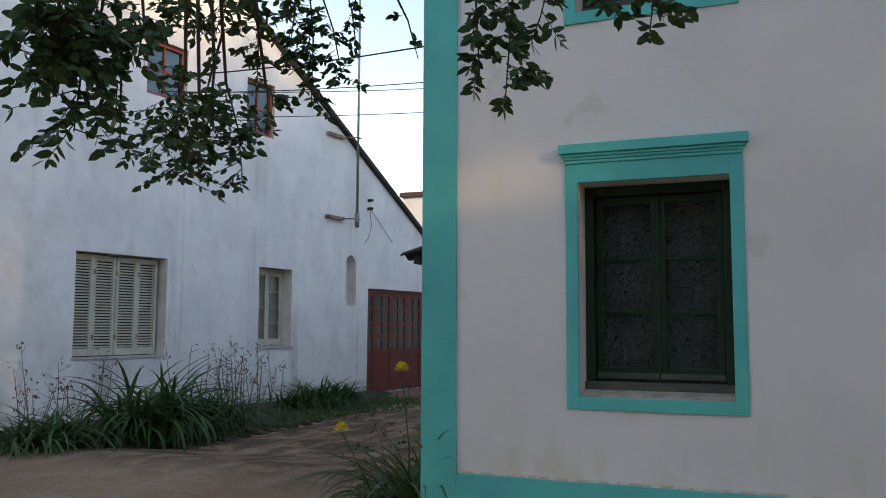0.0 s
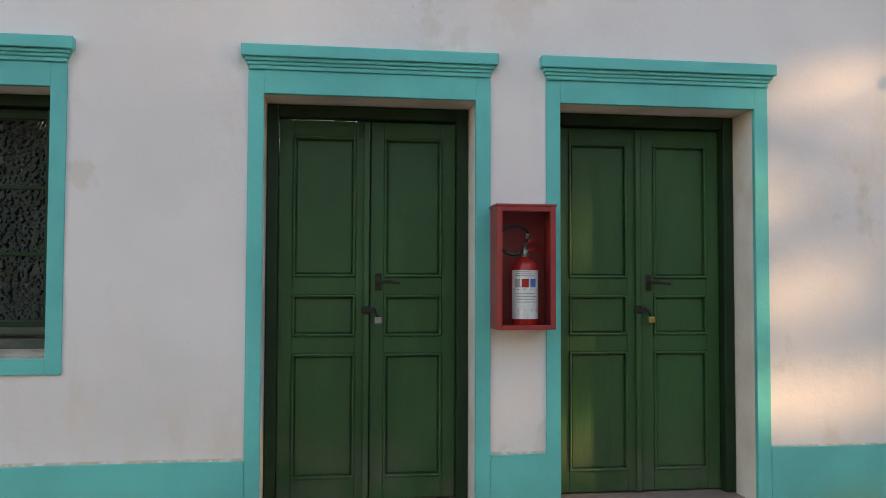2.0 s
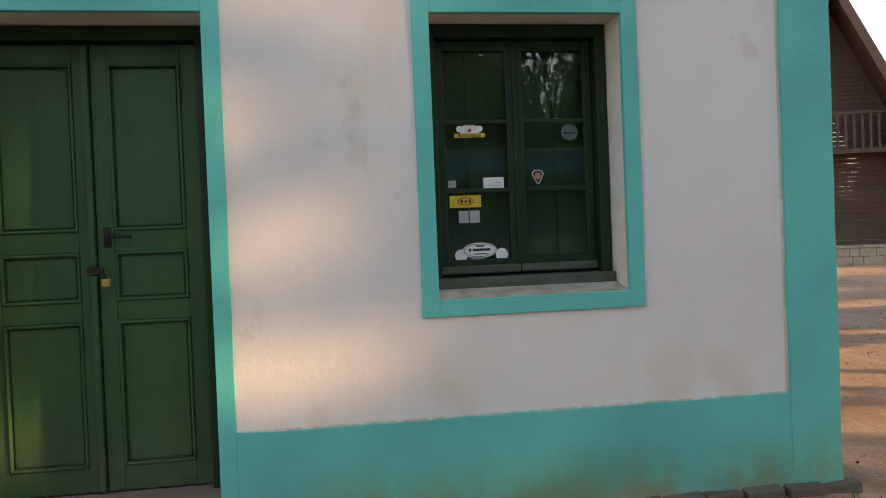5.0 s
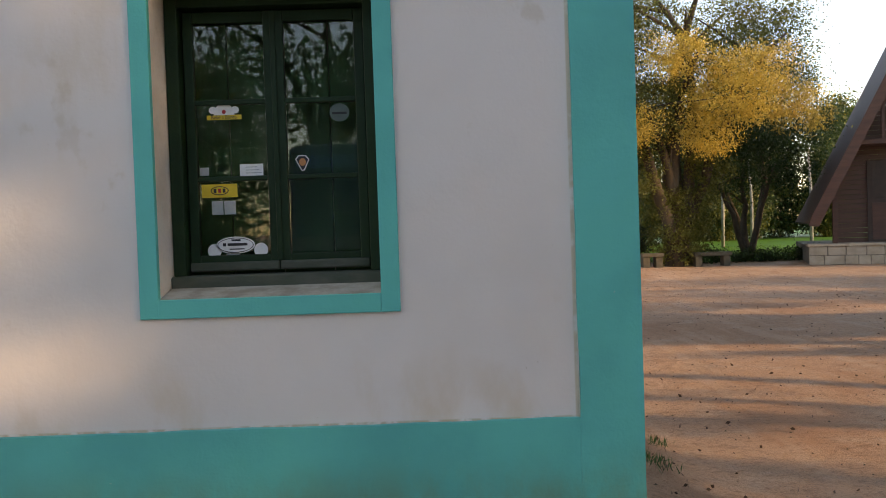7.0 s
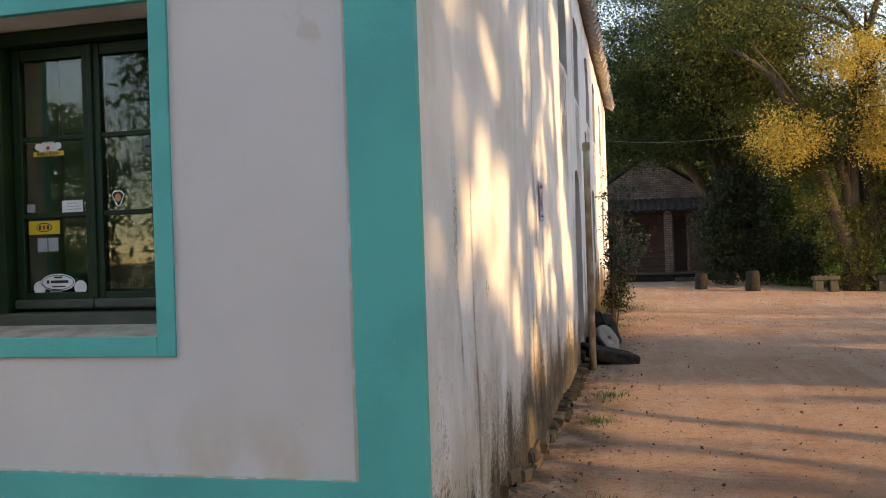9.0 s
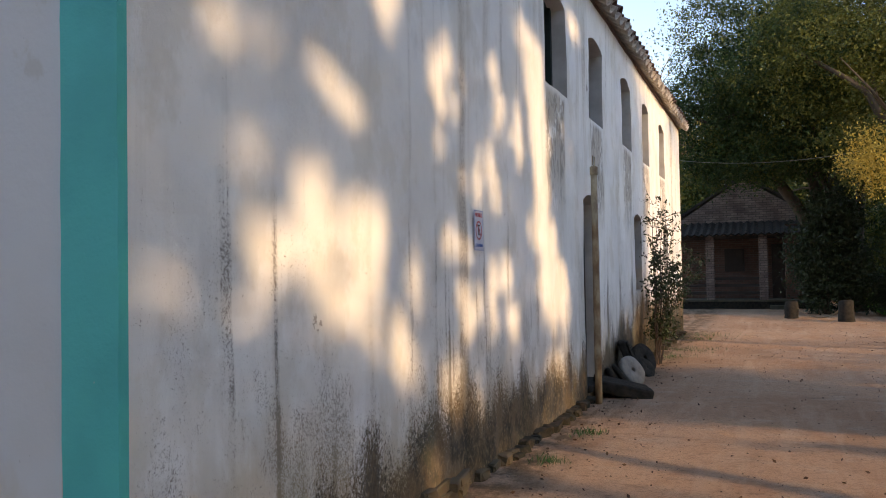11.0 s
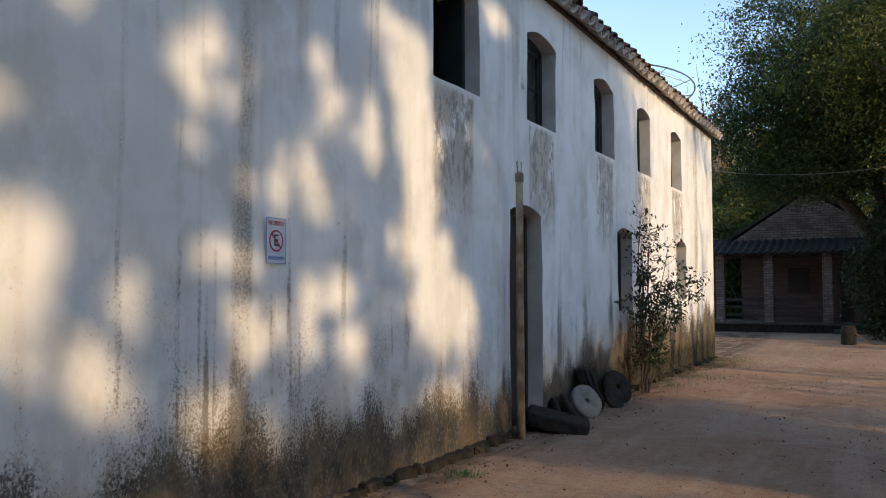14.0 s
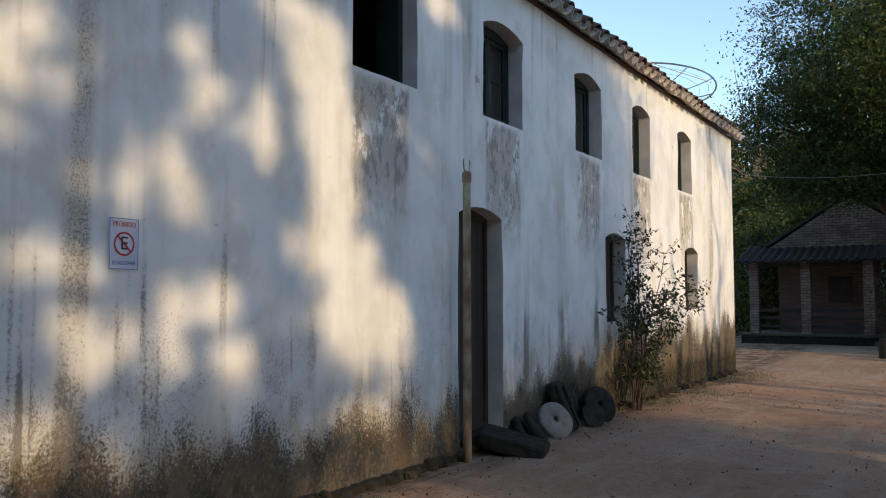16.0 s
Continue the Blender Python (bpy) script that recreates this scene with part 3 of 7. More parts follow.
def build_roof():
    """Two slopes over the long house with barrel tiles at the east eave."""
    mid, ridge = (WEST + SIDE) / 2, 7.5
    for name, x0, z0, sign in (("roof_east", SIDE + 0.015, 5.13, 1), ("roof_west", WEST - 0.015, 5.13, -1)):
        bm = bmesh.new()
        v = [bm.verts.new(p) for p in ((x0, FACE - 0.1, z0), (x0, END + 0.2, z0), (mid, END + 0.2, ridge), (mid, FACE - 0.1, ridge))]
        w = [bm.verts.new(q.co + Vector((0, 0, 0.06))) for q in v]
        for q in ((v[0], v[1], v[2], v[3]), (w[3], w[2], w[1], w[0])):
            bm.faces.new(q)
        for i in range(4):
            bm.faces.new((v[i], v[(i + 1) % 4], w[(i + 1) % 4], w[i]))
        tagged(link(name, bm, TILE), "dark weathered clay-tiled roof slope", "roof", "", "structure")
    bpy.context.view_layer.update()
    roof = bpy.data.objects["roof_east"]
    slope = math.atan2(ridge - 5.13, SIDE + 0.015 - mid)

    def tile(sign, length, r):
        bm = bmesh.new()
        rows = []
        for t, k in ((0, 1.0), (1, 0.8)):
            outer = [(math.cos(a) * r * k, sign * math.sin(a) * r * k) for a in (math.pi * i / 8 for i in range(9))]
            inner = [(u * (r - 0.016) / r, w * (r - 0.016) / r) for u, w in outer]
            rows.append([[bm.verts.new((-t * length, u, w)) for u, w in ring] for ring in (outer, inner)])
        for i in range(8):
            for layer in (0, 1):
                a, b = rows[0][layer], rows[1][layer]
                bm.faces.new((a[i], a[i + 1], b[i + 1], b[i]))
            bm.faces.new((rows[0][0][i], rows[0][0][i + 1], rows[0][1][i + 1], rows[0][1][i]))
        me = bpy.data.meshes.new("tile")
        bmesh.ops.recalc_face_normals(bm, faces=bm.faces)
        bm.to_mesh(me)
        bm.free()
        return me

    cover, under = tile(1, 0.5, 0.13), tile(-1, 0.5, 0.14)
    cover.materials.append(TILE)
    under.materials.append(TILE_UNDER)
    y, k = FACE - 0.02, 0
    while y < END + 0.15:
        for me, dx, dz, dy in ((cover, 0.19, 0.125, 0.0), (under, 0.25, 0.155, 0.16)):
            ob = new("tile", me)
            ob.parent = roof
            ob.matrix_world = Matrix.Translation((SIDE + dx + random.uniform(-0.025, 0.025), y + dy, 5.08 + dz + random.uniform(-0.01, 0.01))) @ pose(0, 0, 0, random.uniform(-4, 4), math.degrees(slope), random.uniform(-2, 2))
        y += 0.32
    verts, faces = [], []
    for row in range(1, 11):
        for col in range(61):
            y = FACE - 0.02 + 0.32 * col
            base = Vector((SIDE + 0.19 - 0.42 * row * math.cos(slope), y, 5.20 + 0.42 * row * math.sin(slope)))
            n = len(verts)
            for t, kk in ((0, 1.0), (-0.5, 0.8)):
                for i in range(5):
                    a = math.pi * i / 4
                    verts.append(base + Vector((t * math.cos(slope), 0.13 * kk * math.cos(a), -t * math.sin(slope) + 0.13 * kk * math.sin(a))))
            faces += [(n + i, n + i + 1, n + 6 + i, n + 5 + i) for i in range(4)]
    tagged(raw("upper_tiles", verts, faces, TILE, roof), "dark clay tiles further up the slope", kind="stuff")


build_roof()


# ---- painted trim of the front ----
def surround(owner, a, b, z0, z1, to_ground):
    """Turquoise bands round an opening with a stepped cornice."""
    y = FACE
    for x0, x1 in ((a, a + BAND), (b - BAND, b)):
        part("jamb_band", box(x0, x1, y - 0.012, y + 0.02, z0, z1 + 0.12, 0.003), TEAL, owner)
    if not to_ground:
        part("sill_band", box(a + BAND, b - BAND, y - 0.014, y + 0.02, z0, z0 + BAND, 0.003), TEAL, owner)
    part("frieze", box(a + BAND, b - BAND, y - 0.013, y + 0.02, z1, z1 + 0.12, 0.003), TEAL, owner)
    bm = bmesh.new()
    for k, (lift, height, out) in enumerate(((0.12, 0.022, 0.012), (0.142, 0.018, 0.020), (0.160, 0.020, 0.030), (0.180, 0.062, 0.046))):
        box(a - out + 0.012, b + out - 0.012, y - 0.012 - out, y + 0.02, z1 + lift, z1 + lift + height, 0.005, bm)
    part("cornice", bm, TEAL, owner, "stepped turquoise cornice")


def strip(x0, x1, z0, z1, out, name, label):
    """A painted band laid on the front, with a slightly wavy upper edge."""
    bm = bmesh.new()
    n = max(2, int((x1 - x0) / 0.07))
    low, high, back = [], [], []
    for k in range(n + 1):
        x = x0 + (x1 - x0) * k / n
        top = z1 + 0.006 * noise.noise(Vector((x * 5, 1.7, z1)))
        y = FACE - out + 0.002 * noise.noise(Vector((x * 3, 0, 5)))
        low.append(bm.verts.new((x, y, z0)))
        high.append(bm.verts.new((x, y, top)))
        back.append(bm.verts.new((x, FACE + 0.02, top + 0.004)))
    for k in range(n):
        bm.faces.new((low[k], low[k + 1], high[k + 1], high[k]))
        bm.faces.new((high[k], high[k + 1], back[k + 1], back[k]))
    for k in (0, n):
        bm.faces.new((low[k], high[k], back[k]))
    return tagged(link(name, bm, TEAL, recalc=False), label, "trim", "", "structure")


strip(-2.0, 0.687, 0.0, 0.686, 0.016, "plinth_west", "turquoise painted plinth band below the plaster")
strip(1.937, 2.236, 0.0, 0.686, 0.016, "plinth_middle", "turquoise painted plinth band between the two doors")
strip(3.490, 6.13, 0.0, 0.692, 0.016, "plinth_east", "turquoise plinth band with greenish damp stains")


def pilaster(x0, x1, name, side):
    bm = bmesh.new()
    n = 60
    rows = []
    for k in range(n + 1):
        z = 5.4 * k / n
        e = 0.006 * noise.noise(Vector((x0, 2.0, z * 3)))
        f = 0.005 * noise.noise(Vector((x1, 5.0, z * 5)))
        rows.append([bm.verts.new(p) for p in ((x0 + (0 if side < 0 else e), FACE + 0.03, z), (x0 + (0 if side < 0 else e), FACE - 0.018 + f, z), (x1 - (0 if side > 0 else e), FACE - 0.018 - f, z), (x1 - (0 if side > 0 else e), FACE + 0.03, z))])
    for a, b in zip(rows, rows[1:]):
        for i in range(3):
            bm.faces.new((a[i], a[i + 1], b[i + 1], b[i]))
    bm.faces.new(rows[-1])
    tagged(link(name, bm, TEAL), "flat turquoise corner pilaster with worn edge", "pilaster", "", "structure")


pilaster(6.128, 6.391, "pilaster_east", 1)
pilaster(-2.238, -1.992, "pilaster_west", -1)


# ---- windows and doors of the front ----
def leaf_frame(x0, x1, z0, z1, y0, y1, stile, rails, material, parent, name):
    """A frame of two stiles and rails at the given heights (low, high)."""
    bm = bmesh.new()
    box(x0, x0 + stile, y0, y1, z0, z1, 0.004, bm)
    box(x1 - stile, x1, y0, y1, z0, z1, 0.004, bm)
    for low, high in rails:
        box(x0 + stile, x1 - stile, y0 + 0.002, y1 - 0.002, low, high, 0.004, bm)
    return part(name, bm, material, parent)


SILL_PLASTER = simple("stained_sill_plaster", (0.50, 0.43, 0.34), (0.32, 0.25, 0.18), 9, 0.9, 0.5)
# Grey backing added behind rippled panes, its tone lifted to brighten the glass.
GREY_STUFF = simple("grey_pane_backing", (0.20, 0.225, 0.215), (0.15, 0.17, 0.16), 5, 0.8, 0.2)


def casement_window(name, a, b, z0, z1, rippled):
    owner = thing(name, ((a + b) / 2, FACE, z0), "turquoise-framed window with dark green casement and %s panes" % ("rippled glass" if rippled else "clear glass and stickers on the"), "window", "", 0, "structure")
    bpy.context.view_layer.update()
    keep = owner.matrix_world.inverted()
    x0, x1, low = a + BAND, b - BAND, z0 + BAND
    before = set(bpy.data.objects)
    surround(owner, a, b, z0, z1, False)
    y = FACE + 0.205
    bm = bmesh.new()
    ends = [[bm.verts.new((x, v, z)) for v, z in ((FACE + 0.004, low - 0.02), (FACE + 0.30, low - 0.02), (FACE + 0.30, low + 0.042), (FACE + 0.19, low + 0.042), (FACE + 0.004, low + 0.004))] for x in (x0 + 0.003, x1 - 0.003)]
    bm.faces.new(ends[0])
    bm.faces.new(ends[1][::-1])
    for k in range(5):
        bm.faces.new((ends[0][k], ends[1][k], ends[1][k - 1], ends[0][k - 1]))
    part("window_sill", bm, SILL_PLASTER, owner, "sloping stained plaster sill")
    low += 0.04
    bm = bmesh.new()
    box(x0, x0 + 0.055, y, y + 0.12, low + 0.045, z1, 0.004, bm)
    box(x1 - 0.055, x1, y, y + 0.12, low + 0.045, z1, 0.004, bm)
    box(x0 + 0.055, x1 - 0.055, y, y + 0.12, z1 - 0.06, z1, 0.004, bm)
    part("window_frame", bm, DARK_GREEN, owner)
    part("bottom_frame", box(x0, x1, y - 0.045, y + 0.12, low - 0.02, low + 0.045, 0.006), WEATHERED_GREEN, owner, "weathered grey-green bottom piece of the frame")
    mid = (x0 + x1) / 2
    g = y + 0.06
    base, head = low + 0.06, z1 - 0.065
    for s0, s1 in ((x0 + 0.06, mid - 0.002), (mid + 0.002, x1 - 0.06)):
        third = (head - base - 0.13) / 3
        bars = [base + 0.07 + third, base + 0.07 + 2 * third]
        sash = leaf_frame(s0, s1, base, head, g, g + 0.035, 0.042, [(base, base + 0.07), (head - 0.05, head)] + [(z - 0.011, z + 0.011) for z in bars], DARK_GREEN, owner, "casement")
        edges = [base + 0.07] + bars + [head - 0.05]
        for p, q in zip(edges, edges[1:]):
            pane = part("pane", box(s0 + 0.04, s1 - 0.04, g + 0.014, g + 0.018, p + 0.008, q - 0.008), RIPPLED if rippled else GLASS, sash)
            pane.visible_shadow = False
        part("drip_rail", box(s0, s1, g - 0.022, g - 0.002, base, base + 0.04, 0.008), WEATHERED_GREEN, sash)
    part("meeting_strip", box(mid - 0.012, mid + 0.012, g - 0.010, g, base + 0.04, head, 0.005), DARK_GREEN, owner)
    bm = bmesh.new()
    n = 4
    for k in range(n):
        u0, u1 = x0 + (x1 - x0) * k / n, x0 + (x1 - x0) * (k + 1) / n
        box(u0 + 0.002, u1 - 0.002, g + 0.10, g + 0.125, low, z1, 0.004, bm)
    part("inner_shutter", bm, GREY_STUFF if rippled else GREEN, owner, "boarded inner shutter behind the glass")
    for ob in set(bpy.data.objects) - before:
        if ob.parent is owner:
            ob.matrix_parent_inverse = keep
    return owner, g


glass_plane = {}
for key, (a, b, z0, z1) in WINDOWS.items():
    _, glass_plane[key] = casement_window(key, a, b, z0, z1, key != "window_2")


def panel_door(name, a, b, padlock):
    owner = thing(name, ((a + b) / 2, FACE, SILL), "closed dark green panelled double door in a turquoise surround", "door", "", 0, "structure")
    bpy.context.view_layer.update()
    keep = owner.matrix_world.inverted()
    before = set(bpy.data.objects)
    surround(owner, a, b, 0.05, HEAD, True)
    x0, x1 = a + BAND, b - BAND
    y = FACE + 0.24
    bm = bmesh.new()
    box(x0, x0 + 0.06, y, y + 0.10, SILL, HEAD, 0.005, bm)
    box(x1 - 0.06, x1, y, y + 0.10, SILL, HEAD, 0.005, bm)
    box(x0 + 0.06, x1 - 0.06, y, y + 0.10, HEAD - 0.065, HEAD, 0.005, bm)
    part("door_frame", bm, DARK_GREEN, owner)
    mid = (x0 + x1) / 2 + 0.01
    g = y + 0.065
    z0, z1 = SILL + 0.012, HEAD - 0.07
    for side, s0, s1 in ((-1, x0 + 0.062, mid - 0.003), (1, mid + 0.003, x1 - 0.062)):
        st = 0.075
        rails = [(z0, 0.519), (1.192, 1.285), (1.513, 1.610), (2.38, z1)]
        leaf = leaf_frame(s0, s1, z0, z1, g, g + 0.04, st, rails, GREEN, owner, "door_leaf")
        for (_, low), (high, _) in zip(rails, rails[1:]):
            bm = bmesh.new()
            box(s0 + st, s1 - st, g + 0.022, g + 0.036, low, high, 0, bm)
            box(s0 + st + 0.020, s1 - st - 0.020, g + 0.012, g + 0.028, low + 0.020, high - 0.020, 0.005, bm)
            part("panel", bm, GREEN, leaf)
            bm = bmesh.new()
            for p in ((s0 + st, s1 - st, low, low + 0.014), (s0 + st, s1 - st, high - 0.014, high), (s0 + st, s0 + st + 0.014, low, high), (s1 - st - 0.014, s1 - st, low, high)):
                box(p[0], p[1], g - 0.009, g + 0.022, p[2], p[3], 0.006, bm)
            part("moulding", bm, GREEN, leaf)
        if side > 0:
            handle = tube([(s0 + 0.045, g - 0.005, 1.585), (s0 + 0.045, g - 0.045, 1.585), (s0 + 0.10, g - 0.052, 1.5855), (s0 + 0.16, g - 0.048, 1.578)], [0.010, 0.010, 0.009, 0.007], 8)
            part("door_handle", handle, DARK_STONE, leaf, "dark iron lever handle", True)
            bm = box(s0 + 0.028, s0 + 0.062, g - 0.006, g, 1.535, 1.63, 0.003)
            part("lock_plate", bm, DARK_STONE, leaf)
    for low, high in ((z0, 1.408), (1.448, z1 - 0.01)):
        part("meeting_strip", box(mid - 0.034, mid - 0.003, g - 0.024, g - 0.001, low, high, 0.006), GREEN, owner)
    # Dark strip added behind the leaf gap to stop light leaking through.
    part("rebate", box(mid - 0.03, mid + 0.03, g + 0.041, g + 0.055, z0, HEAD - 0.02), DARK_GREEN, owner)
    bm = bmesh.new()
    box(mid - 0.045, mid + 0.03, g - 0.030, g - 0.022, 1.415, 1.445, 0.002, bm)
    tube([(mid + 0.03, g - 0.032, 1.43), (mid + 0.03, g - 0.05, 1.42), (mid + 0.045, g - 0.05, 1.39)], 0.006, 6, bm)
    part("hasp", bm, DARK_STONE, owner, "small iron hasp")
    bm = box(mid + 0.025, mid + 0.065, g - 0.062, g - 0.042, 1.355, 1.392, 0.005)
    part("padlock", bm, padlock, owner, "small hanging padlock")
    part("threshold", box(x0 + 0.001, x1 - 0.001, FACE - 0.05, y + 0.13, SILL - 0.098, SILL + 0.004, 0.012), STEP_STONE, owner, "worn stone threshold")
    for ob in set(bpy.data.objects) - before:
        if ob.parent is owner:
            ob.matrix_parent_inverse = keep


panel_door("door_1", *DOORS["door_1"], STEEL)
panel_door("door_2", *DOORS["door_2"], BRASS)
for x0, x1 in ((0.66, 1.96), (2.21, 3.47)):
    tagged(link("doorstep", box(x0, x1, FACE - 0.32, FACE - 0.018, 0.0, 0.33, 0.02), STEP_STONE), "worn pinkish stone step before a green door", "step", "doorsteps of the front", "structure")


# ---- plants ----
def leaf_mesh(name, centres, size, material, parent, droop=0.3, aspect=0.42, seed=1, label="", lean=None, oval=False):
    """Many small diamond leaves, each folded a little along its middle, as one mesh."""
    rng = np.random.default_rng(seed)
    c = np.asarray(centres, dtype=np.float64)
    n = len(c)
    way = rng.normal(size=(n, 3)) if lean is None else np.asarray(lean) + rng.normal(scale=0.35, size=(n, 3))
    way[:, 2] -= droop
    way /= np.linalg.norm(way, axis=1)[:, None]
    side = np.cross(way, rng.normal(size=(n, 3)))
    side /= np.linalg.norm(side, axis=1)[:, None]
    face = np.cross(way, side)
    s = size * rng.uniform(0.6, 1.3, size=(n, 1))
    q = 6 if oval else 4
    v = np.empty((n, q, 3))
    v[:, 0] = c
    if oval:
        for k, (u, w) in enumerate(((0.28, 0.46), (0.68, 0.42), (1.0, 0.0), (0.68, -0.42), (0.28, -0.46))):
            v[:, k + 1] = c + u * s * way + w * aspect * s * side + (0.06 if w else 0.0) * s * face
    else:
        v[:, 1] = c + 0.45 * s * way + 0.5 * aspect * s * side + 0.08 * s * face
        v[:, 2] = c + s * way
        v[:, 3] = c + 0.45 * s * way - 0.5 * aspect * s * side + 0.08 * s * face
    me = bpy.data.meshes.new(name)
    me.vertices.add(q * n)
    me.vertices.foreach_set("co", v.ravel())
    me.loops.add(q * n)
    me.loops.foreach_set("vertex_index", np.arange(q * n, dtype=np.int32))
    me.polygons.add(n)
    me.polygons.foreach_set("loop_start", np.arange(0, q * n, q, dtype=np.int32))
    me.update(calc_edges=True)
    me.validate()
    me.materials.append(material)
    ob = new(name, me)
    ob.parent = parent
    return tagged(ob, label)


def clumps(blobs, per, spread, seed, shell=0.5):
    """Leaf places in clumps spread through ellipsoids (x, y, z, rx, ry, rz, clumps)."""
    rng = np.random.default_rng(seed)
    out = []
    for x, y, z, rx, ry, rz, count in blobs:
        d = rng.normal(size=(count, 3))
        d /= np.linalg.norm(d, axis=1)[:, None]
        r = rng.uniform(shell ** 3, 1, size=(count, 1)) ** (1 / 3) * rng.uniform(0.75, 1.15, size=(count, 1))
        centre = np.array((x, y, z)) + d * r * np.array((rx, ry, rz))
        k = rng.normal(size=(count, per, 3)) * spread * rng.uniform(0.5, 1.4, size=(count, 1, 1))
        k[:, :, 2] *= 0.7
        out.append((centre[:, None, :] + k).reshape(-1, 3))
    return np.concatenate(out)


def limbs(base, targets, radius, seed, twigs=3):
    """A trunk that divides into bent, tapering limbs towards the targets."""
    rng = random.Random(seed)
    bm = bmesh.new()
    for k, t in enumerate(targets):
        a, b = Vector(base), Vector(t)
        r0 = radius * rng.uniform(0.7, 1.0)
        off = Vector((rng.uniform(-1, 1), rng.uniform(-1, 1), 0)) * 0.12 * (b - a).length
        start_at = a + Vector((rng.uniform(-0.5, 0.5), rng.uniform(-0.5, 0.5), 0)) * radius
        pts = []
        for i in range(9):
            u = i / 8
            p = start_at.lerp(b, u) + off * math.sin(math.pi * u) + Vector((0, 0, 0.18 * (b - a).length * math.sin(math.pi * u)))
            p += Vector((rng.uniform(-1, 1), rng.uniform(-1, 1), 0)) * 0.06 * u * (1 - u) * (b - a).length
            pts.append(p)
        tube(pts, [r0 * (1 - 0.9 * (i / 8) ** 0.7) + 0.012 for i in range(9)], 8, bm)
        for _ in range(twigs):
            i = rng.randint(3, 7)
            p = pts[i]
            d = Vector((rng.uniform(-1, 1), rng.uniform(-1, 1), rng.uniform(-0.1, 0.9))) * 0.32 * (b - a).length
            tube([p, p + d * 0.5 + Vector((0, 0, 0.1)), p + d], [r0 * 0.28, r0 * 0.15, 0.008], 5, bm)
    return bm


def tree(name, at, targets, radius, blobs, label, leaf_sets, bark=BARK, seed=1, twigs=3, group=""):
    """targets and blobs are relative to the foot; leaf_sets: (material, share of the clumps, leaf size, leaves per clump, spread)."""
    owner = thing(name, at, label, "tree", group)
    part("trunk", limbs((0, 0, -0.1), targets, radius, seed, twigs), bark, owner, smooth=True)
    for k, (material, share, size, per, spread) in enumerate(leaf_sets):
        chosen = blobs[k] if isinstance(blobs, dict) else [(*b[:6], max(1, int(b[6] * share))) for b in blobs]
        leaf_mesh("crown", clumps(chosen, per, spread, seed * 7 + k), size, material, owner, 0.35, 0.45, seed * 11 + k)
    return owner


def strap_plant(name, at, count, length, label, seed, spread=0.12, width=0.028, material=STRAP):
    rng = random.Random(seed)
    verts, faces = [], []
    for _ in range(count):
        a, tilt = rng.uniform(0, math.tau), rng.uniform(0.45, 1.5)
        size = length * rng.uniform(0.6, 1.15)
        root = Vector((rng.gauss(0, spread), rng.gauss(0, spread), 0))
        out = Vector((math.cos(a), math.sin(a), 0))
        across = Vector((-math.sin(a), math.cos(a), 0))
        p, angle, n = root.copy(), math.pi / 2 - tilt * 0.35, len(verts)
        for i in range(8):
            w = width * rng.uniform(0.9, 1.1) * (1 - (i / 7) ** 2.2) + 0.002
            fold = Vector((0, 0, 0.3 * w))
            verts += [p - across * w / 2 + fold, p.copy(), p + across * w / 2 + fold]
            p = p + (out * math.cos(angle) + Vector((0, 0, math.sin(angle)))) * size / 7
            angle -= tilt * 0.36
        for i in range(7):
            for s in (0, 1):
                k = n + 3 * i + s
                faces.append((k, k + 1, k + 4, k + 3))
    owner = thing(name, at, label, "plant")
    raw("leaves", verts, faces, material, owner, smooth=True)
    return owner


def dry_stems(name, at, count, height, label, seed, material=TWIG, leafy=LEAF_DRY, spread=0.25):
    rng = random.Random(seed)
    owner = thing(name, at, label, "plant")
    tips = []
    for _ in range(count):
        bm = bmesh.new()
        p = Vector((rng.gauss(0, spread), rng.gauss(0, spread), 0))
        h = height * rng.uniform(0.55, 1.0)
        d = Vector((rng.uniform(-0.25, 0.25), rng.uniform(-0.25, 0.25), 1)) * h
        pts = [p, p + d * 0.4 + Vector((rng.uniform(-0.04, 0.04), 0, 0)), p + d * 0.75, p + d]
        tube(pts, [0.007, 0.006, 0.004, 0.002], 5, bm)
        for u in (0.5, 0.65, 0.8, 0.9):
            q = p + d * u
            e = q + Vector((rng.uniform(-0.12, 0.12), rng.uniform(-0.12, 0.12), rng.uniform(0.03, 0.14)))
            tube([q, e], [0.003, 0.0015], 4, bm)
            tips += [e] * 2
        tips += [p + d] * 3
        part("stem", bm, material, owner)
    rs = np.random.default_rng(seed)
    c = np.array([tuple(t) for t in tips]) + rs.normal(scale=0.025, size=(len(tips), 3))
    leaf_mesh("leaves", c, 0.045, leafy, owner, 0.5, 0.5, seed)
    return owner


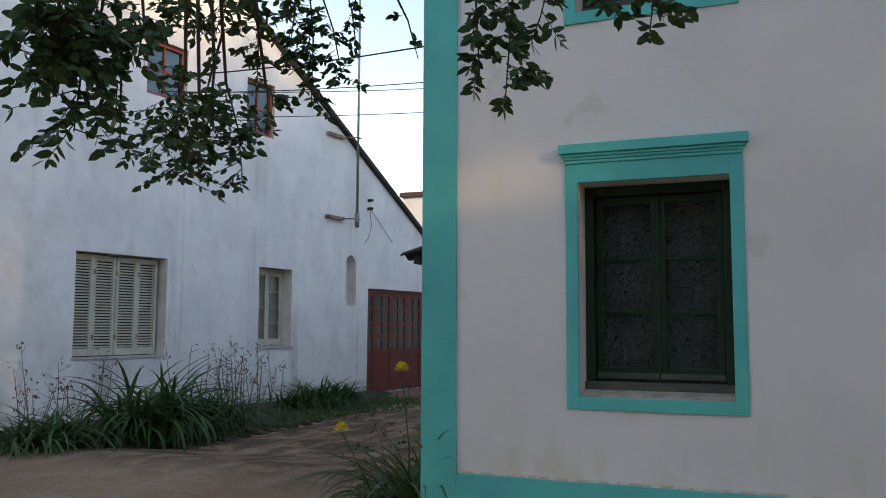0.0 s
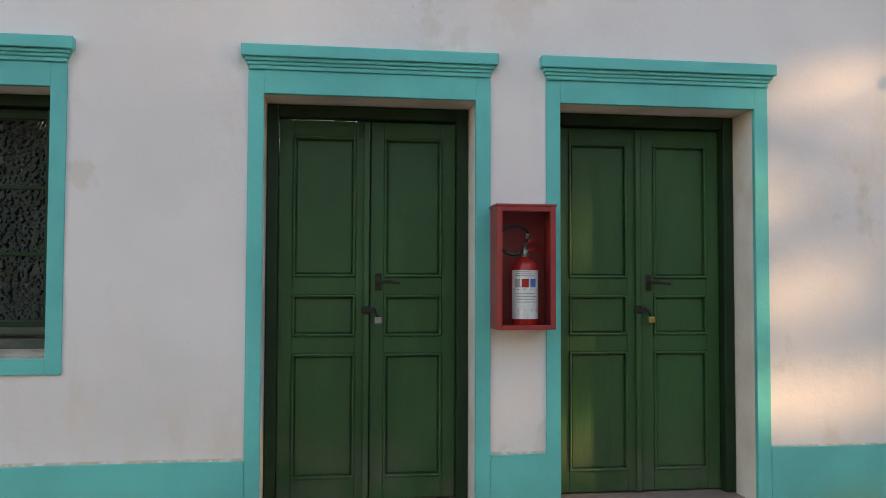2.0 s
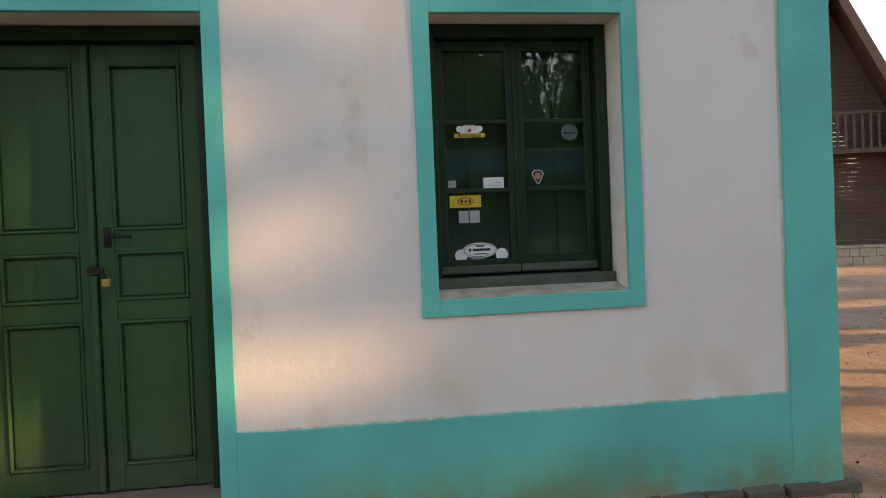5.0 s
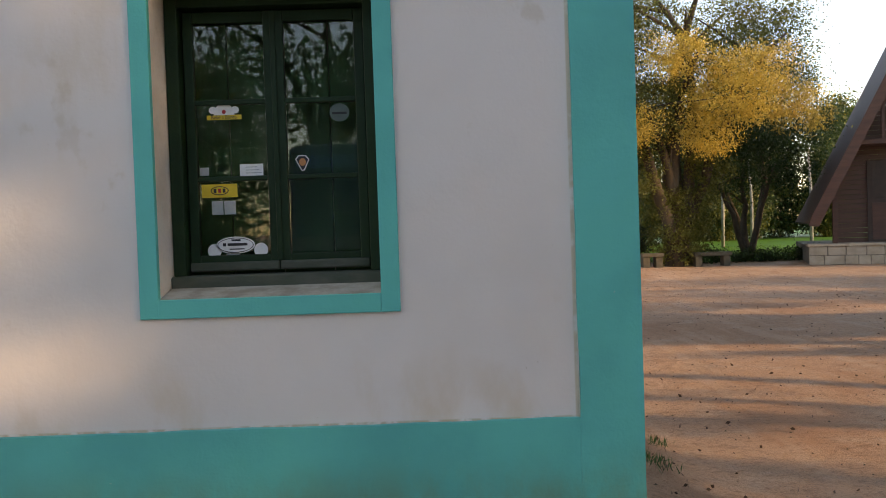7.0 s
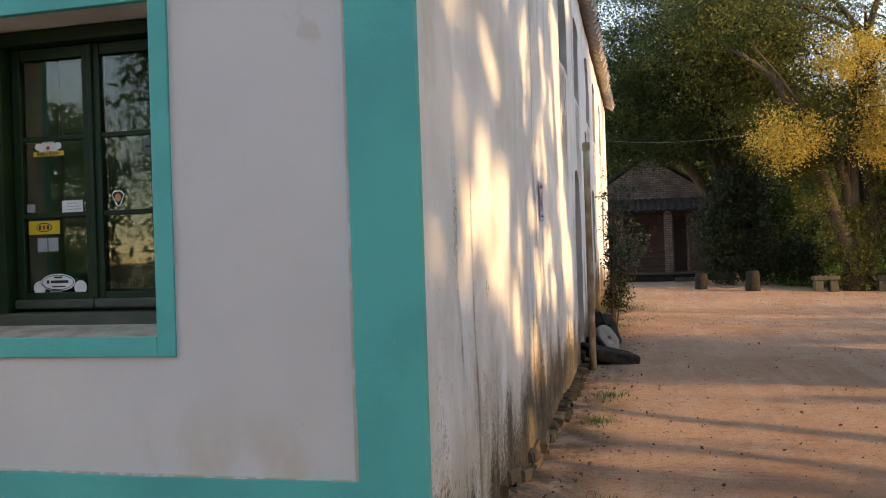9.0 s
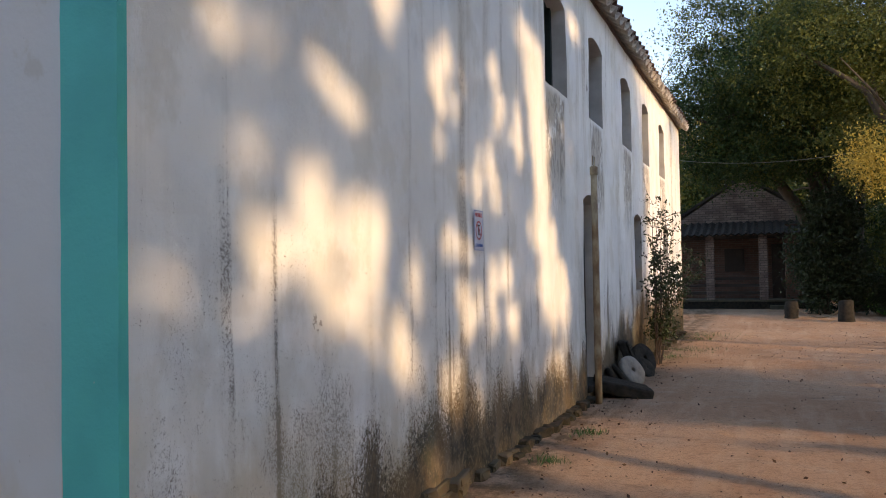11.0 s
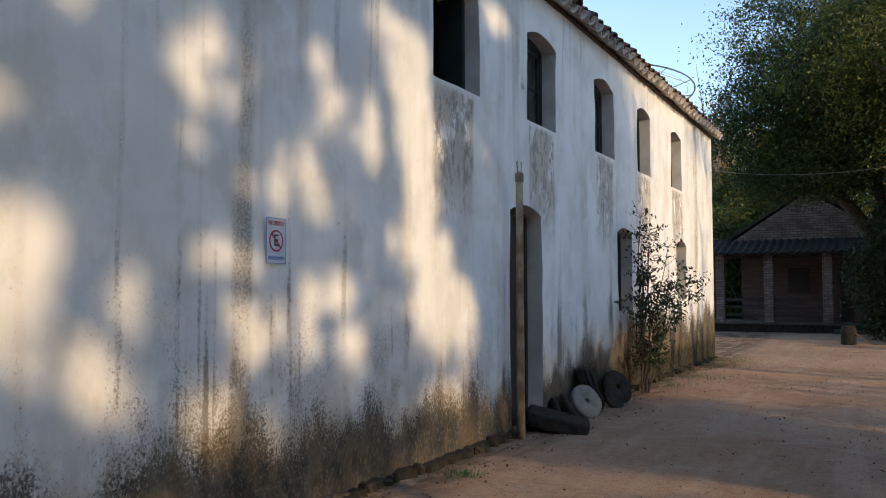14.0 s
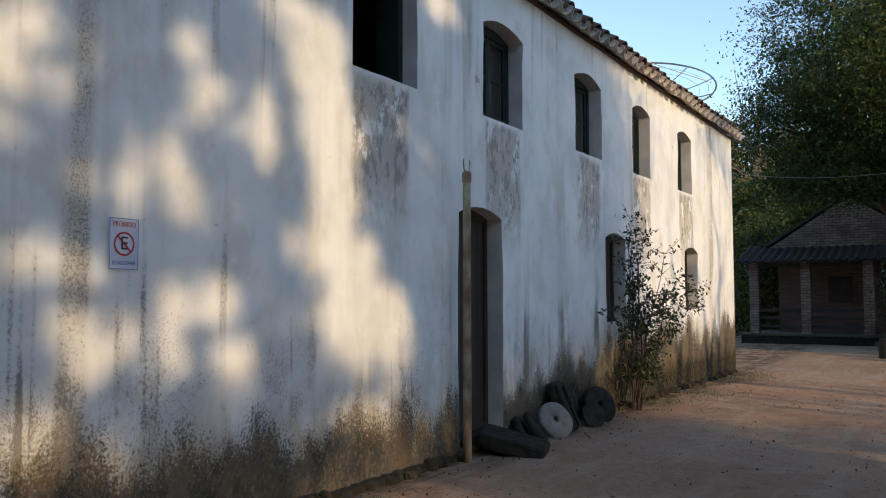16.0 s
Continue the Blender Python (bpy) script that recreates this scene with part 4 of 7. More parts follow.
# ---- things on the house front ----
def extinguisher_box():
    owner = thing("extinguisher_cabinet", (1.935, 4.985, 1.345), "red metal extinguisher cabinet with glass front on the wall", "cabinet")
    w, d, h = 0.30, 0.196, 0.622
    bm = bmesh.new()
    for p in ((0, 0.006, 0.02, d, 0, h), (w - 0.006, w, 0.02, d, 0, h), (0.006, w - 0.006, 0.02, d, 0, 0.006), (0.006, w - 0.006, 0.02, d, h - 0.006, h), (0.006, w - 0.006, d - 0.006, d, 0.006, h - 0.006)):
        box(*p, 0.001, bm)
    part("body", bm, RED_BOX, owner)
    bm = bmesh.new()
    for p in ((-0.002, 0.026, 0, 0.018, 0, h), (w - 0.026, w + 0.002, 0, 0.018, 0, h), (0.026, w - 0.026, 0, 0.018, 0, 0.022), (0.026, w - 0.026, 0, 0.018, h - 0.026, h)):
        box(*p, 0.003, bm)
    part("door_frame", bm, RED_BOX, owner, "red rim of the cabinet front")
    part("top_flange", box(-0.008, w + 0.008, -0.006, d, h, h + 0.012, 0.003), RED_BOX, owner)
    pane = part("glass", box(0.024, w - 0.024, 0.008, 0.011, 0.02, h - 0.024), THIN, owner, "clear front pane")
    pane.visible_shadow = False
    ext = thing("fire_extinguisher", (1.935 + 0.165, 4.985 + 0.10, 1.353), "red fire extinguisher with a white printed label, in a red cabinet", "extinguisher")
    r = 0.066
    part("cylinder", lathe([(0.03, 0), (r - 0.004, 0.0), (r, 0.012), (r, 0.305), (r - 0.006, 0.325), (r - 0.022, 0.342), (0.022, 0.352), (0.018, 0.362)], 32), RED_CYL, ext, smooth=True)
    bm = bmesh.new()
    n = 28
    low = [bm.verts.new(((r + 0.0012) * math.cos(a), (r + 0.0012) * math.sin(a), 0.045)) for a in (math.pi * 1.5 + math.pi * 0.86 * (2 * i / n - 1) for i in range(n + 1))]
    high = [bm.verts.new((v.co.x, v.co.y, 0.292)) for v in low]
    for i in range(n):
        bm.faces.new((low[i], low[i + 1], high[i + 1], high[i]))
    label = part("label", bm, WHITE_PAPER, ext, "white paper label with rows of print")

    def patch(a0, a1, z0, z1, material):
        bm = bmesh.new()
        k = 5
        row = [math.pi * 1.5 + a0 + (a1 - a0) * i / k for i in range(k + 1)]
        p = [bm.verts.new(((r + 0.0022) * math.cos(a), (r + 0.0022) * math.sin(a), z0)) for a in row]
        q = [bm.verts.new((v.co.x, v.co.y, z1)) for v in p]
        for i in range(k):
            bm.faces.new((p[i], p[i + 1], q[i + 1], q[i]))
        part("print", bm, material, label)

    for a0, a1, material in ((-1.05, -0.62, GREY_PAPER), (-0.48, 0.06, RED_CYL), (0.18, 0.68, BLUE_INK)):
        patch(a0, a1, 0.205, 0.248, material)
    for z in (0.192, 0.088):
        patch(-1.3, 1.3, z, z + 0.003, INK)
    for k in range(4):
        patch(-0.9, 0.75 - 0.12 * (k % 2), 0.128 + 0.014 * k, 0.133 + 0.014 * k, GREY_PAPER)
    for k in range(3):
        patch(-1.0, 0.5 - 0.2 * k, 0.262 + 0.010 * k, 0.265 + 0.010 * k, INK)
    part("valve", lathe([(0.016, 0.358), (0.020, 0.368), (0.020, 0.392), (0.011, 0.40), (0.010, 0.425)], 16), STEEL, ext, "chrome valve", True)
    bm = tube([(-0.012, 0, 0.385), (0.04, 0, 0.405), (0.095, 0, 0.392)], [0.009, 0.008, 0.006], 8)
    part("carry_handle", bm, RED_CYL, ext, smooth=True)
    part("squeeze_lever", tube([(-0.010, 0, 0.41), (0.03, 0, 0.44), (0.085, 0, 0.452)], [0.008, 0.007, 0.005], 8), RED_CYL, ext, smooth=True)
    pts = [(0.0, -0.015, 0.43)] + [(-0.06 + 0.085 * math.cos(a), -0.02, 0.445 + 0.075 * math.sin(a)) for a in (0.35 + 0.42 * i for i in range(12))] + [(-0.02, -0.015, 0.392)]
    part("hose", tube(pts, 0.0085, 8), BLACK, ext, "black rubber hose", True)
    part("hose_ferrule", tube([(0.006, -0.015, 0.455), (0.014, -0.018, 0.478)], 0.011, 8), STEEL, ext, smooth=True)


extinguisher_box()


def window_stickers():
    y = 5.4635
    up = pose(0, y, 0, 90)

    def flat(name, outline, material, label, text=(), parent=None, lift=0.0):
        bm = prism(outline, 0.0008, pose(0, y - lift, 0, 90))
        ob = link(name, bm, material, parent)
        return tagged(ob, label, "sticker", "stickers on the window panes") if parent is None else ob

    def disc(x, z, rx, rz, n=20, a0=0, a1=math.tau):
        return [(x + rx * math.cos(a0 + (a1 - a0) * i / n), z + rz * math.sin(a0 + (a1 - a0) * i / n)) for i in range(n if a1 - a0 > 6 else n + 1)]

    def rect(x0, x1, z0, z1):
        return [(x0, z0), (x1, z0), (x1, z1), (x0, z1)]

    ob = flat("sticker", rect(4.562, 4.715, 2.004, 2.024), YELLOW_PAPER, "white baby-face sticker over a yellow strip with black letters, on glass")
    flat("head", disc(4.6385, 2.0245, 0.046, 0.052, 20, 0, math.pi), WHITE_PAPER, "", parent=ob, lift=0.0006)
    for x in (4.590, 4.687):
        flat("hand", disc(x, 2.046, 0.018, 0.016, 14), WHITE_PAPER, "", parent=ob, lift=0.0014)
    flat("nose", disc(4.6385, 2.038, 0.009, 0.009, 12), RED_INK, "", parent=ob, lift=0.003)
    writing("letters", "Bebê a Bordo", 0.024, pose(4.6385, y - 0.003, 2.014, 90), INK, ob, 0.85)
    flat("sticker", rect(4.522, 4.562, 1.760, 1.795), GREY_PAPER, "torn remnant of a pale sticker on glass")
    ob = flat("sticker", rect(4.699, 4.802, 1.753, 1.805), WHITE_PAPER, "white paper sticker with faint lines of print on glass")
    for k in range(3):
        flat("print", rect(4.725, 4.795 - 0.01 * k, 1.764 + 0.013 * k, 1.767 + 0.013 * k), GREY_PAPER, "", parent=ob, lift=0.0015)
    ob = flat("sticker", rect(4.527, 4.684, 1.661, 1.720), YELLOW_PAPER, "yellow sticker with a dark oval emblem on glass")
    flat("emblem", disc(4.606, 1.691, 0.040, 0.020, 20), INK, "", parent=ob, lift=0.0012)
    flat("emblem_inside", disc(4.606, 1.691, 0.036, 0.016, 20), YELLOW_PAPER, "", parent=ob, lift=0.0022)
    for k in range(3):
        flat("emblem_bar", rect(4.580 + 0.02 * k, 4.592 + 0.02 * k, 1.682, 1.700), RED_INK if k == 1 else INK, "", parent=ob, lift=0.003)
    for x in (4.594, 4.649):
        flat("sticker", rect(x - 0.025, x + 0.025, 1.585, 1.645), GREY_PAPER, "small faded grey square sticker on glass")
    ob = flat("sticker", disc(4.667, 1.448, 0.086, 0.038, 28), WHITE_PAPER, "white oval sticker with dark slanted letters on glass")
    flat("rim", disc(4.667, 1.448, 0.080, 0.033, 28), INK, "", parent=ob, lift=0.0010)
    flat("rim_inside", disc(4.667, 1.448, 0.077, 0.030, 28), WHITE_PAPER, "", parent=ob, lift=0.0018)
    for x0, x1, z0, z1 in ((4.612, 4.625, 1.444, 1.458), (4.632, 4.720, 1.445, 1.457), (4.650, 4.690, 1.466, 1.474), (4.640, 4.706, 1.428, 1.433)):
        flat("print", rect(x0, x1, z0, z1), INK, "", parent=ob, lift=0.0026)
    for x, z in ((4.574, 1.425), (4.779, 1.424), (4.655, 1.405)):
        flat("sticker", disc(x, z, 0.031, 0.031 if x != 4.655 else 0.018, 22), WHITE_PAPER if x != 4.655 else GREY_PAPER, "small round white sticker on glass")
    ob = flat("sticker", disc(5.148, 2.020, 0.044, 0.040, 24), DIM_PAPER, "round translucent grey sticker on glass")
    flat("print", rect(5.115, 5.180, 2.012, 2.022), INK, "", parent=ob, lift=0.0012)
    ob = flat("sticker", [(4.945, 1.818), (4.958, 1.836), (4.992, 1.836), (5.008, 1.818), (4.985, 1.768), (4.972, 1.768)], WHITE_PAPER, "small shield-shaped sticker in black and orange on glass")
    flat("shield", [(4.950, 1.817), (4.961, 1.832), (4.989, 1.832), (5.003, 1.817), (4.982, 1.772), (4.974, 1.772)], INK, "", parent=ob, lift=0.0012)
    flat("emblem", disc(4.977, 1.806, 0.015, 0.017, 14), simple("orange_ink", (0.62, 0.26, 0.10), (0.55, 0.22, 0.08), 20, 0.5, 0.05), "", parent=ob, lift=0.0022)


window_stickers()


# ---- things along the old wall ----
def parking_sign():
    owner = thing("no_parking_sign", (SIDE + 0.012, 9.037, 1.908), "white enamel no-parking sign with red ring, screwed to the whitewashed wall", "sign")
    turn = pose(0, 0, 0, 90, 0, 90)
    w, h = 0.106, 0.158
    part("plate", box(-0.002, 0.0, -w, w, -h, h, 0.001), SIGN_WHITE, owner)

    def ring(r0, r1, n=40):
        bm = bmesh.new()
        a = [bm.verts.new((0.0012, r0 * math.cos(math.tau * i / n), r0 * math.sin(math.tau * i / n))) for i in range(n)]
        b = [bm.verts.new((0.0012, r1 * math.cos(math.tau * i / n), r1 * math.sin(math.tau * i / n))) for i in range(n)]
        for i in range(n):
            bm.faces.new((a[i], a[(i + 1) % n], b[(i + 1) % n], b[i]))
        return bm

    bm = bmesh.new()
    for p in ((-w + 0.004, w - 0.004, h - 0.007, h - 0.004), (-w + 0.004, w - 0.004, -h + 0.004, -h + 0.007), (-w + 0.004, -w + 0.007, -h + 0.007, h - 0.007), (w - 0.007, w - 0.004, -h + 0.007, h - 0.007)):
        box(0.0004, 0.0012, *p, 0, bm)
    part("border", bm, BLUE_INK, owner)
    part("ring", ring(0.062, 0.074), RED_INK, owner, "red prohibition ring")
    writing("letter", "E", 0.115, Matrix.Translation((0.0014, 0, 0.0)) @ turn, INK, owner)
    bm = box(0.0022, 0.0030, -0.006, 0.006, -0.064, 0.064)
    bm.transform(pose(0, 0, 0, 45))
    part("slash", bm, RED_INK, owner)
    writing("word", "PROIBIDO", 0.044, Matrix.Translation((0.0014, 0, 0.118)) @ turn, RED_INK, owner, 0.82)
    writing("word", "ESTACIONAR", 0.034, Matrix.Translation((0.0014, 0, -0.117)) @ turn, BLUE_INK, owner, 0.82)
    for y in (-0.085, 0.085):
        part("screw", lathe([(0.004, 0), (0.003, 0.002)], 8, None, (0, 0, 0)), STEEL, owner).matrix_local = pose(0.001, y, 0.142, 0, 90)


parking_sign()


def pole():
    owner = thing("iron_pole", (6.545, 12.90, 0), "rusty iron pipe pole with a small forked top", "pole")
    part("pipe", lathe([(0.043, -0.1), (0.043, 0.9), (0.042, 0.93), (0.040, 2.0), (0.039, 2.76)], 16), RUST, owner, smooth=True)
    part("cap", lathe([(0.046, 2.74), (0.048, 2.76), (0.048, 2.83), (0.03, 2.845)], 16), RUST, owner, smooth=True)
    bm = bmesh.new()
    for s in (-1, 1):
        tube([(0, 0.0, 2.84), (0, 0.05 * s, 2.86), (0, 0.062 * s, 2.94), (0, 0.055 * s, 2.965)], 0.007, 6, bm)
    part("fork", bm, RUST, owner, smooth=True)


pole()


def rough_stone(bm, seed, amount):
    rng = Vector((seed * 3.1, seed * 1.7, seed))
    for v in bm.verts:
        v.co += amount * Vector((noise.noise(v.co * 6 + rng), noise.noise(v.co * 6 + rng * 2), noise.noise(v.co * 6 + rng * 3)))
    return bm


def millstone(name, at, radius, thick, tilt, turn, material, label, seed, hole=True):
    owner = thing(name, at, label, "stone", "old millstones against the wall")
    profile = [(radius * 0.16 if hole else 0.01, thick * 0.9), (radius * 0.17 if hole else 0.02, thick), (radius * 0.6, thick * 1.02), (radius * 0.93, thick), (radius, thick * 0.85), (radius * 1.01, thick * 0.4), (radius * 0.96, 0.0), (radius * 0.17 if hole else 0.02, 0.0), (radius * 0.16 if hole else 0.01, thick * 0.1)]
    bm = bmesh.new()
    n = 32
    rings = [[bm.verts.new((r * math.cos(math.tau * i / n), r * math.sin(math.tau * i / n), z)) for i in range(n)] for r, z in profile]
    for a, b in zip(rings, rings[1:] + rings[:1]):
        for i in range(n):
            bm.faces.new((a[i], a[(i + 1) % n], b[(i + 1) % n], b[i]))
    rough_stone(bm, seed, 0.012)
    bm.transform(Matrix.Translation((0, 0, 0)) @ pose(0, 0, 0, 0, 0, turn) @ pose(0, 0, 0, 0, tilt, 0) @ Matrix.Translation((-radius, 0, 0)))
    part("disc", bm, material, owner, smooth=True)


def stone_slab():
    owner = thing("stone_slab", (6.72, 13.52, 0.0), "long dark rough stone slab lying before the wall", "stone")
    bm = box(-0.36, 0.34, -0.24, 0.26, 0.0, 0.15, 0.03)
    bmesh.ops.subdivide_edges(bm, edges=bm.edges[:], cuts=2, use_grid_fill=True)
    rough_stone(bm, 4, 0.035)
    bm.transform(pose(0, 0, 0.03, 3, 13, 18))
    part("slab", bm, DARK_STONE, owner, smooth=False)


stone_slab()
millstone("millstone", (6.56, 14.20, -0.03), 0.17, 0.06, 58, 20, DARK_STONE, "dark small stone disc leaning on the wall base", 1, False)
millstone("millstone", (6.66, 14.40, -0.03), 0.20, 0.06, 54, 18, DARK_STONE, "dark flat stone disc leaning beside the millstone", 2, False)
millstone("millstone", (6.72, 14.66, -0.03), 0.22, 0.09, 60, -30, PALE_STONE, "pale grey millstone with a centre hole, leaning on others", 3)
millstone("millstone", (6.66, 16.15, -0.03), 0.24, 0.09, 66, -30, DARK_STONE, "dark mossy millstone leaning on the wall", 5)
millstone("millstone", (6.78, 15.66, -0.03), 0.16, 0.05, 58, -25, DARK_STONE, "smooth dark stone disc leaning on a millstone", 6, False)


def trough():
    owner = thing("stone_trough", (6.68, 15.14, 0.0), "upturned dark stone trough with a raised rim, leaning on the wall", "stone")
    bm = box(-0.06, 0.05, -0.17, 0.17, 0, 0.62, 0.03)
    bmesh.ops.subdivide_edges(bm, edges=bm.edges[:], cuts=1, use_grid_fill=True)
    rough_stone(bm, 9, 0.02)
    bm.transform(pose(0, 0, 0, 0, -22, 8))
    part("slab", bm, DARK_STONE, owner)
    bm = bmesh.new()
    for p in ((0.05, 0.085, -0.16, -0.11, 0.04, 0.58), (0.05, 0.085, 0.11, 0.16, 0.04, 0.58), (0.05, 0.085, -0.11, 0.11, 0.53, 0.58)):
        box(*p, 0.012, bm)
    bm.transform(pose(0, 0, 0, 0, -22, 8))
    part("rim", bm, DARK_STONE, owner)


trough()


hook = thing("wall_hook", (SIDE, 18.1, 2.46), "small rusty iron hook fixed in the old wall", "hook")
part("shank", tube([(-0.03, 0, 0), (0.16, 0, 0), (0.19, 0, 0.03), (0.19, 0, 0.07)], 0.011, 6), RUST, hook, smooth=True)


def wall_shrub():
    owner = thing("shrub", (6.66, 17.55, 0.0), "young shrub with thin stems and small dark leaves, against the wall", "shrub")
    rng = random.Random(8)
    leaves = []
    for k in range(13):
        bm = bmesh.new()
        a = rng.uniform(-1.0, 1.0)
        h = rng.uniform(1.3, 2.75)
        p0 = Vector((rng.uniform(-0.05, 0.05), rng.uniform(-0.08, 0.08), -0.02))
        p3 = Vector((rng.uniform(-0.05, 0.55), a * 1.25 + (0.45 if h > 2 else 0), h))
        pts = [p0.lerp(p3, u) + Vector((0.0, 0.12 * math.sin(u * 7 + k), 0.25 * math.sin(math.pi * u))) for u in (0, 0.2, 0.4, 0.6, 0.8, 1)]
        tube(pts, [0.013, 0.011, 0.009, 0.007, 0.005, 0.002], 5, bm)
        for i in range(1, 6):
            for _ in range(4):
                d = Vector((rng.uniform(-0.2, 0.3), rng.uniform(-0.38, 0.38), rng.uniform(-0.05, 0.3)))
                tube([pts[i], pts[i] + d], [0.004, 0.0015], 4, bm)
                n = 16 if pts[i].z < 1.7 else 7
                leaves += [pts[i] + d * rng.uniform(0.3, 1.1) + Vector((rng.gauss(0, 0.03), rng.gauss(0, 0.03), rng.gauss(0, 0.03))) for _ in range(n)]
        part("stem", bm, DARK_WOOD, owner)
    leaf_mesh("leaves", [tuple(v) for v in leaves], 0.060, LEAF_SHRUB, owner, 0.5, 0.42, 5, oval=True)


wall_shrub()


def wall_window(name, a, b, z0, z1, kind, label):
    """A recessed casement, boarded door or bare frame in the old wall."""
    owner = thing(name, (SIDE, (a + b) / 2, z0), label, "window" if kind != "door" else "door", "", 90, "structure")
    w, h = (b - a) / 2, z1 - z0 + 0.1
    y = 0.19
    if kind == "open":
        bm = bmesh.new()
        box(w - 0.07, w - 0.002, y - 0.03, y + 0.24, 0.002, h, 0.004, bm)
        box(-w + 0.002, w - 0.07, y, y + 0.06, h - 0.09, h - 0.005, 0.004, bm)
        part("window_frame", bm, SLATE_GREEN, owner)
        return
    bm = bmesh.new()
    box(-w + 0.002, -w + 0.06, y, y + 0.08, 0.002, h, 0.004, bm)
    box(w - 0.06, w - 0.002, y, y + 0.08, 0.002, h, 0.004, bm)
    box(-w + 0.06, w - 0.06, y, y + 0.08, h - 0.12, h - 0.005, 0.004, bm)
    box(-w + 0.06, w - 0.06, y, y + 0.08, 0.002, 0.06, 0.004, bm)
    part("window_frame" if kind != "door" else "door_frame", bm, SLATE_GREEN if kind == "glass" else DARK_WOOD, owner)
    if kind == "glass":
        for s0, s1 in ((-w + 0.062, -0.003), (0.003, w - 0.062)):
            hb, ht = 0.062, h - 0.122
            sash = leaf_frame(s0, s1, hb, ht, y + 0.02, y + 0.055, 0.045, [(hb, hb + 0.06), (ht - 0.05, ht), ((hb + ht) / 2 - 0.012, (hb + ht) / 2 + 0.012)], SLATE_GREEN, owner, "casement")
            for p, q in ((hb + 0.06, (hb + ht) / 2 - 0.012), ((hb + ht) / 2 + 0.012, ht - 0.05)):
                pane = part("pane", box(s0 + 0.042, s1 - 0.042, y + 0.034, y + 0.038, p, q), GLASS, sash)
                pane.visible_shadow = False
        # Near-black sheet added so the panes show an unlit room.
        part("blind", box(-w + 0.005, w - 0.005, y + 0.12, y + 0.13, 0.002, h), UNLIT_ROOM, owner, "near-black sheet drawn as the unlit inside")
    else:
        n = 6
        for k in range(n):
            u0, u1 = -w + 0.06 + (2 * w - 0.12) * k / n, -w + 0.06 + (2 * w - 0.12) * (k + 1) / n
            part("board", box(u0 + 0.003, u1 - 0.003, y + 0.03, y + 0.055, 0.062, h - 0.122, 0.004), DARK_WOOD, owner)


for k, (a, b) in enumerate(UPPER):
    wall_window("window_%d" % (4 + k), a, b, 3.555, 4.58, "open" if k == 0 else "glass", "deep arched opening with dark green casement" if k else "deep arched opening standing open and dark")
wall_window("door_3", *LOWER[0], "door", "closed dark board door deep in an arched opening")
tagged(link("door_sill", box(SIDE - 0.44, SIDE + 0.05, 13.02, 13.95, 0.10, 0.185, 0.02), DARK_STONE), "dark worn stone sill of the old door", "sill", "", "structure")
wall_window("window_9", *LOWER[1], "boards", "dark boarded window deep in an arched opening")
wall_window("window_10", *LOWER[2], "boards", "brown boarded window deep in an arched opening")


def satellite_dish():
    owner = thing("satellite_dish", (4.05, 25.9, -0.68), "large mesh satellite dish on a pole, seen above the eave", "dish")
    part("mast", lathe([(0.05, 0), (0.05, 6.6)], 12), STEEL, owner)
    m = Matrix.Translation((0, 0, 7.25)) @ pose(0, 0, 0, 32, 14, 0)
    R = 1.72
    bm = bmesh.new()
    tube([m @ Vector((R * math.cos(a), R * math.sin(a), 0.35)) for a in (math.tau * i / 40 for i in range(41))], 0.022, 6, bm)
    part("rim", bm, STEEL, owner)
    for k in range(10):
        a = math.tau * k / 10
        bm = tube([m @ Vector((R * u * math.cos(a), R * u * math.sin(a), 0.35 * u * u)) for u in (0.05, 0.3, 0.6, 0.8, 1)], 0.012, 5)
        part("rib", bm, STEEL, owner)
    bm = bmesh.new()
    for r in (0.25, 0.45, 0.62, 0.78, 0.9):
        tube([m @ Vector((R * r * math.cos(a), R * r * math.sin(a), 0.35 * r * r)) for a in (math.tau * i / 30 for i in range(31))], 0.004, 4, bm)
    part("mesh_wires", bm, STEEL, owner)
    bm = bmesh.new()
    for a in (0.5, 2.6, 4.7):
        tube([m @ Vector((R * 0.95 * math.cos(a), R * 0.95 * math.sin(a), 0.32)), m @ Vector((0, 0, 1.0))], 0.010, 5, bm)
    part("feed_arm", bm, STEEL, owner)
    part("feed_horn", tube([m @ Vector((0, 0, 0.92)), m @ Vector((0, 0, 1.12))], 0.06, 10), WHITE_PAPER, owner)


satellite_dish()


# ---- the gabled house across the lane ----
def brick_wall_material(name, a, b, mortar):
    m = Nodes(name)
    flip = m.tree.nodes.new("ShaderNodeMapping")
    flip.inputs["Rotation"].default_value = (radians(-90), 0, 0)
    m.tree.links.new(m.position, flip.inputs["Vector"])
    t = m.tree.nodes.new("ShaderNodeTexBrick")
    t.inputs["Scale"].default_value = 1.0
    t.inputs["Brick Width"].default_value, t.inputs["Row Height"].default_value, t.inputs["Mortar Size"].default_value = 0.25, 0.085, 0.008
    t.inputs["Color1"].default_value, t.inputs["Color2"].default_value, t.inputs["Mortar"].default_value = (*a, 1), (*b, 1), (*mortar, 1)
    m.tree.links.new(flip.outputs["Vector"], t.inputs["Vector"])
    c = m.mix(m.band(m.noise(2.0, 5), 0.4, 0.7, 0, 0.5), t.outputs["Color"], (0.10, 0.06, 0.05))
    m.bump(m.math("MULTIPLY", t.outputs["Fac"], -1.0), 0.8, 0.012)
    return m.end(c, 0.9, spec=0.2)


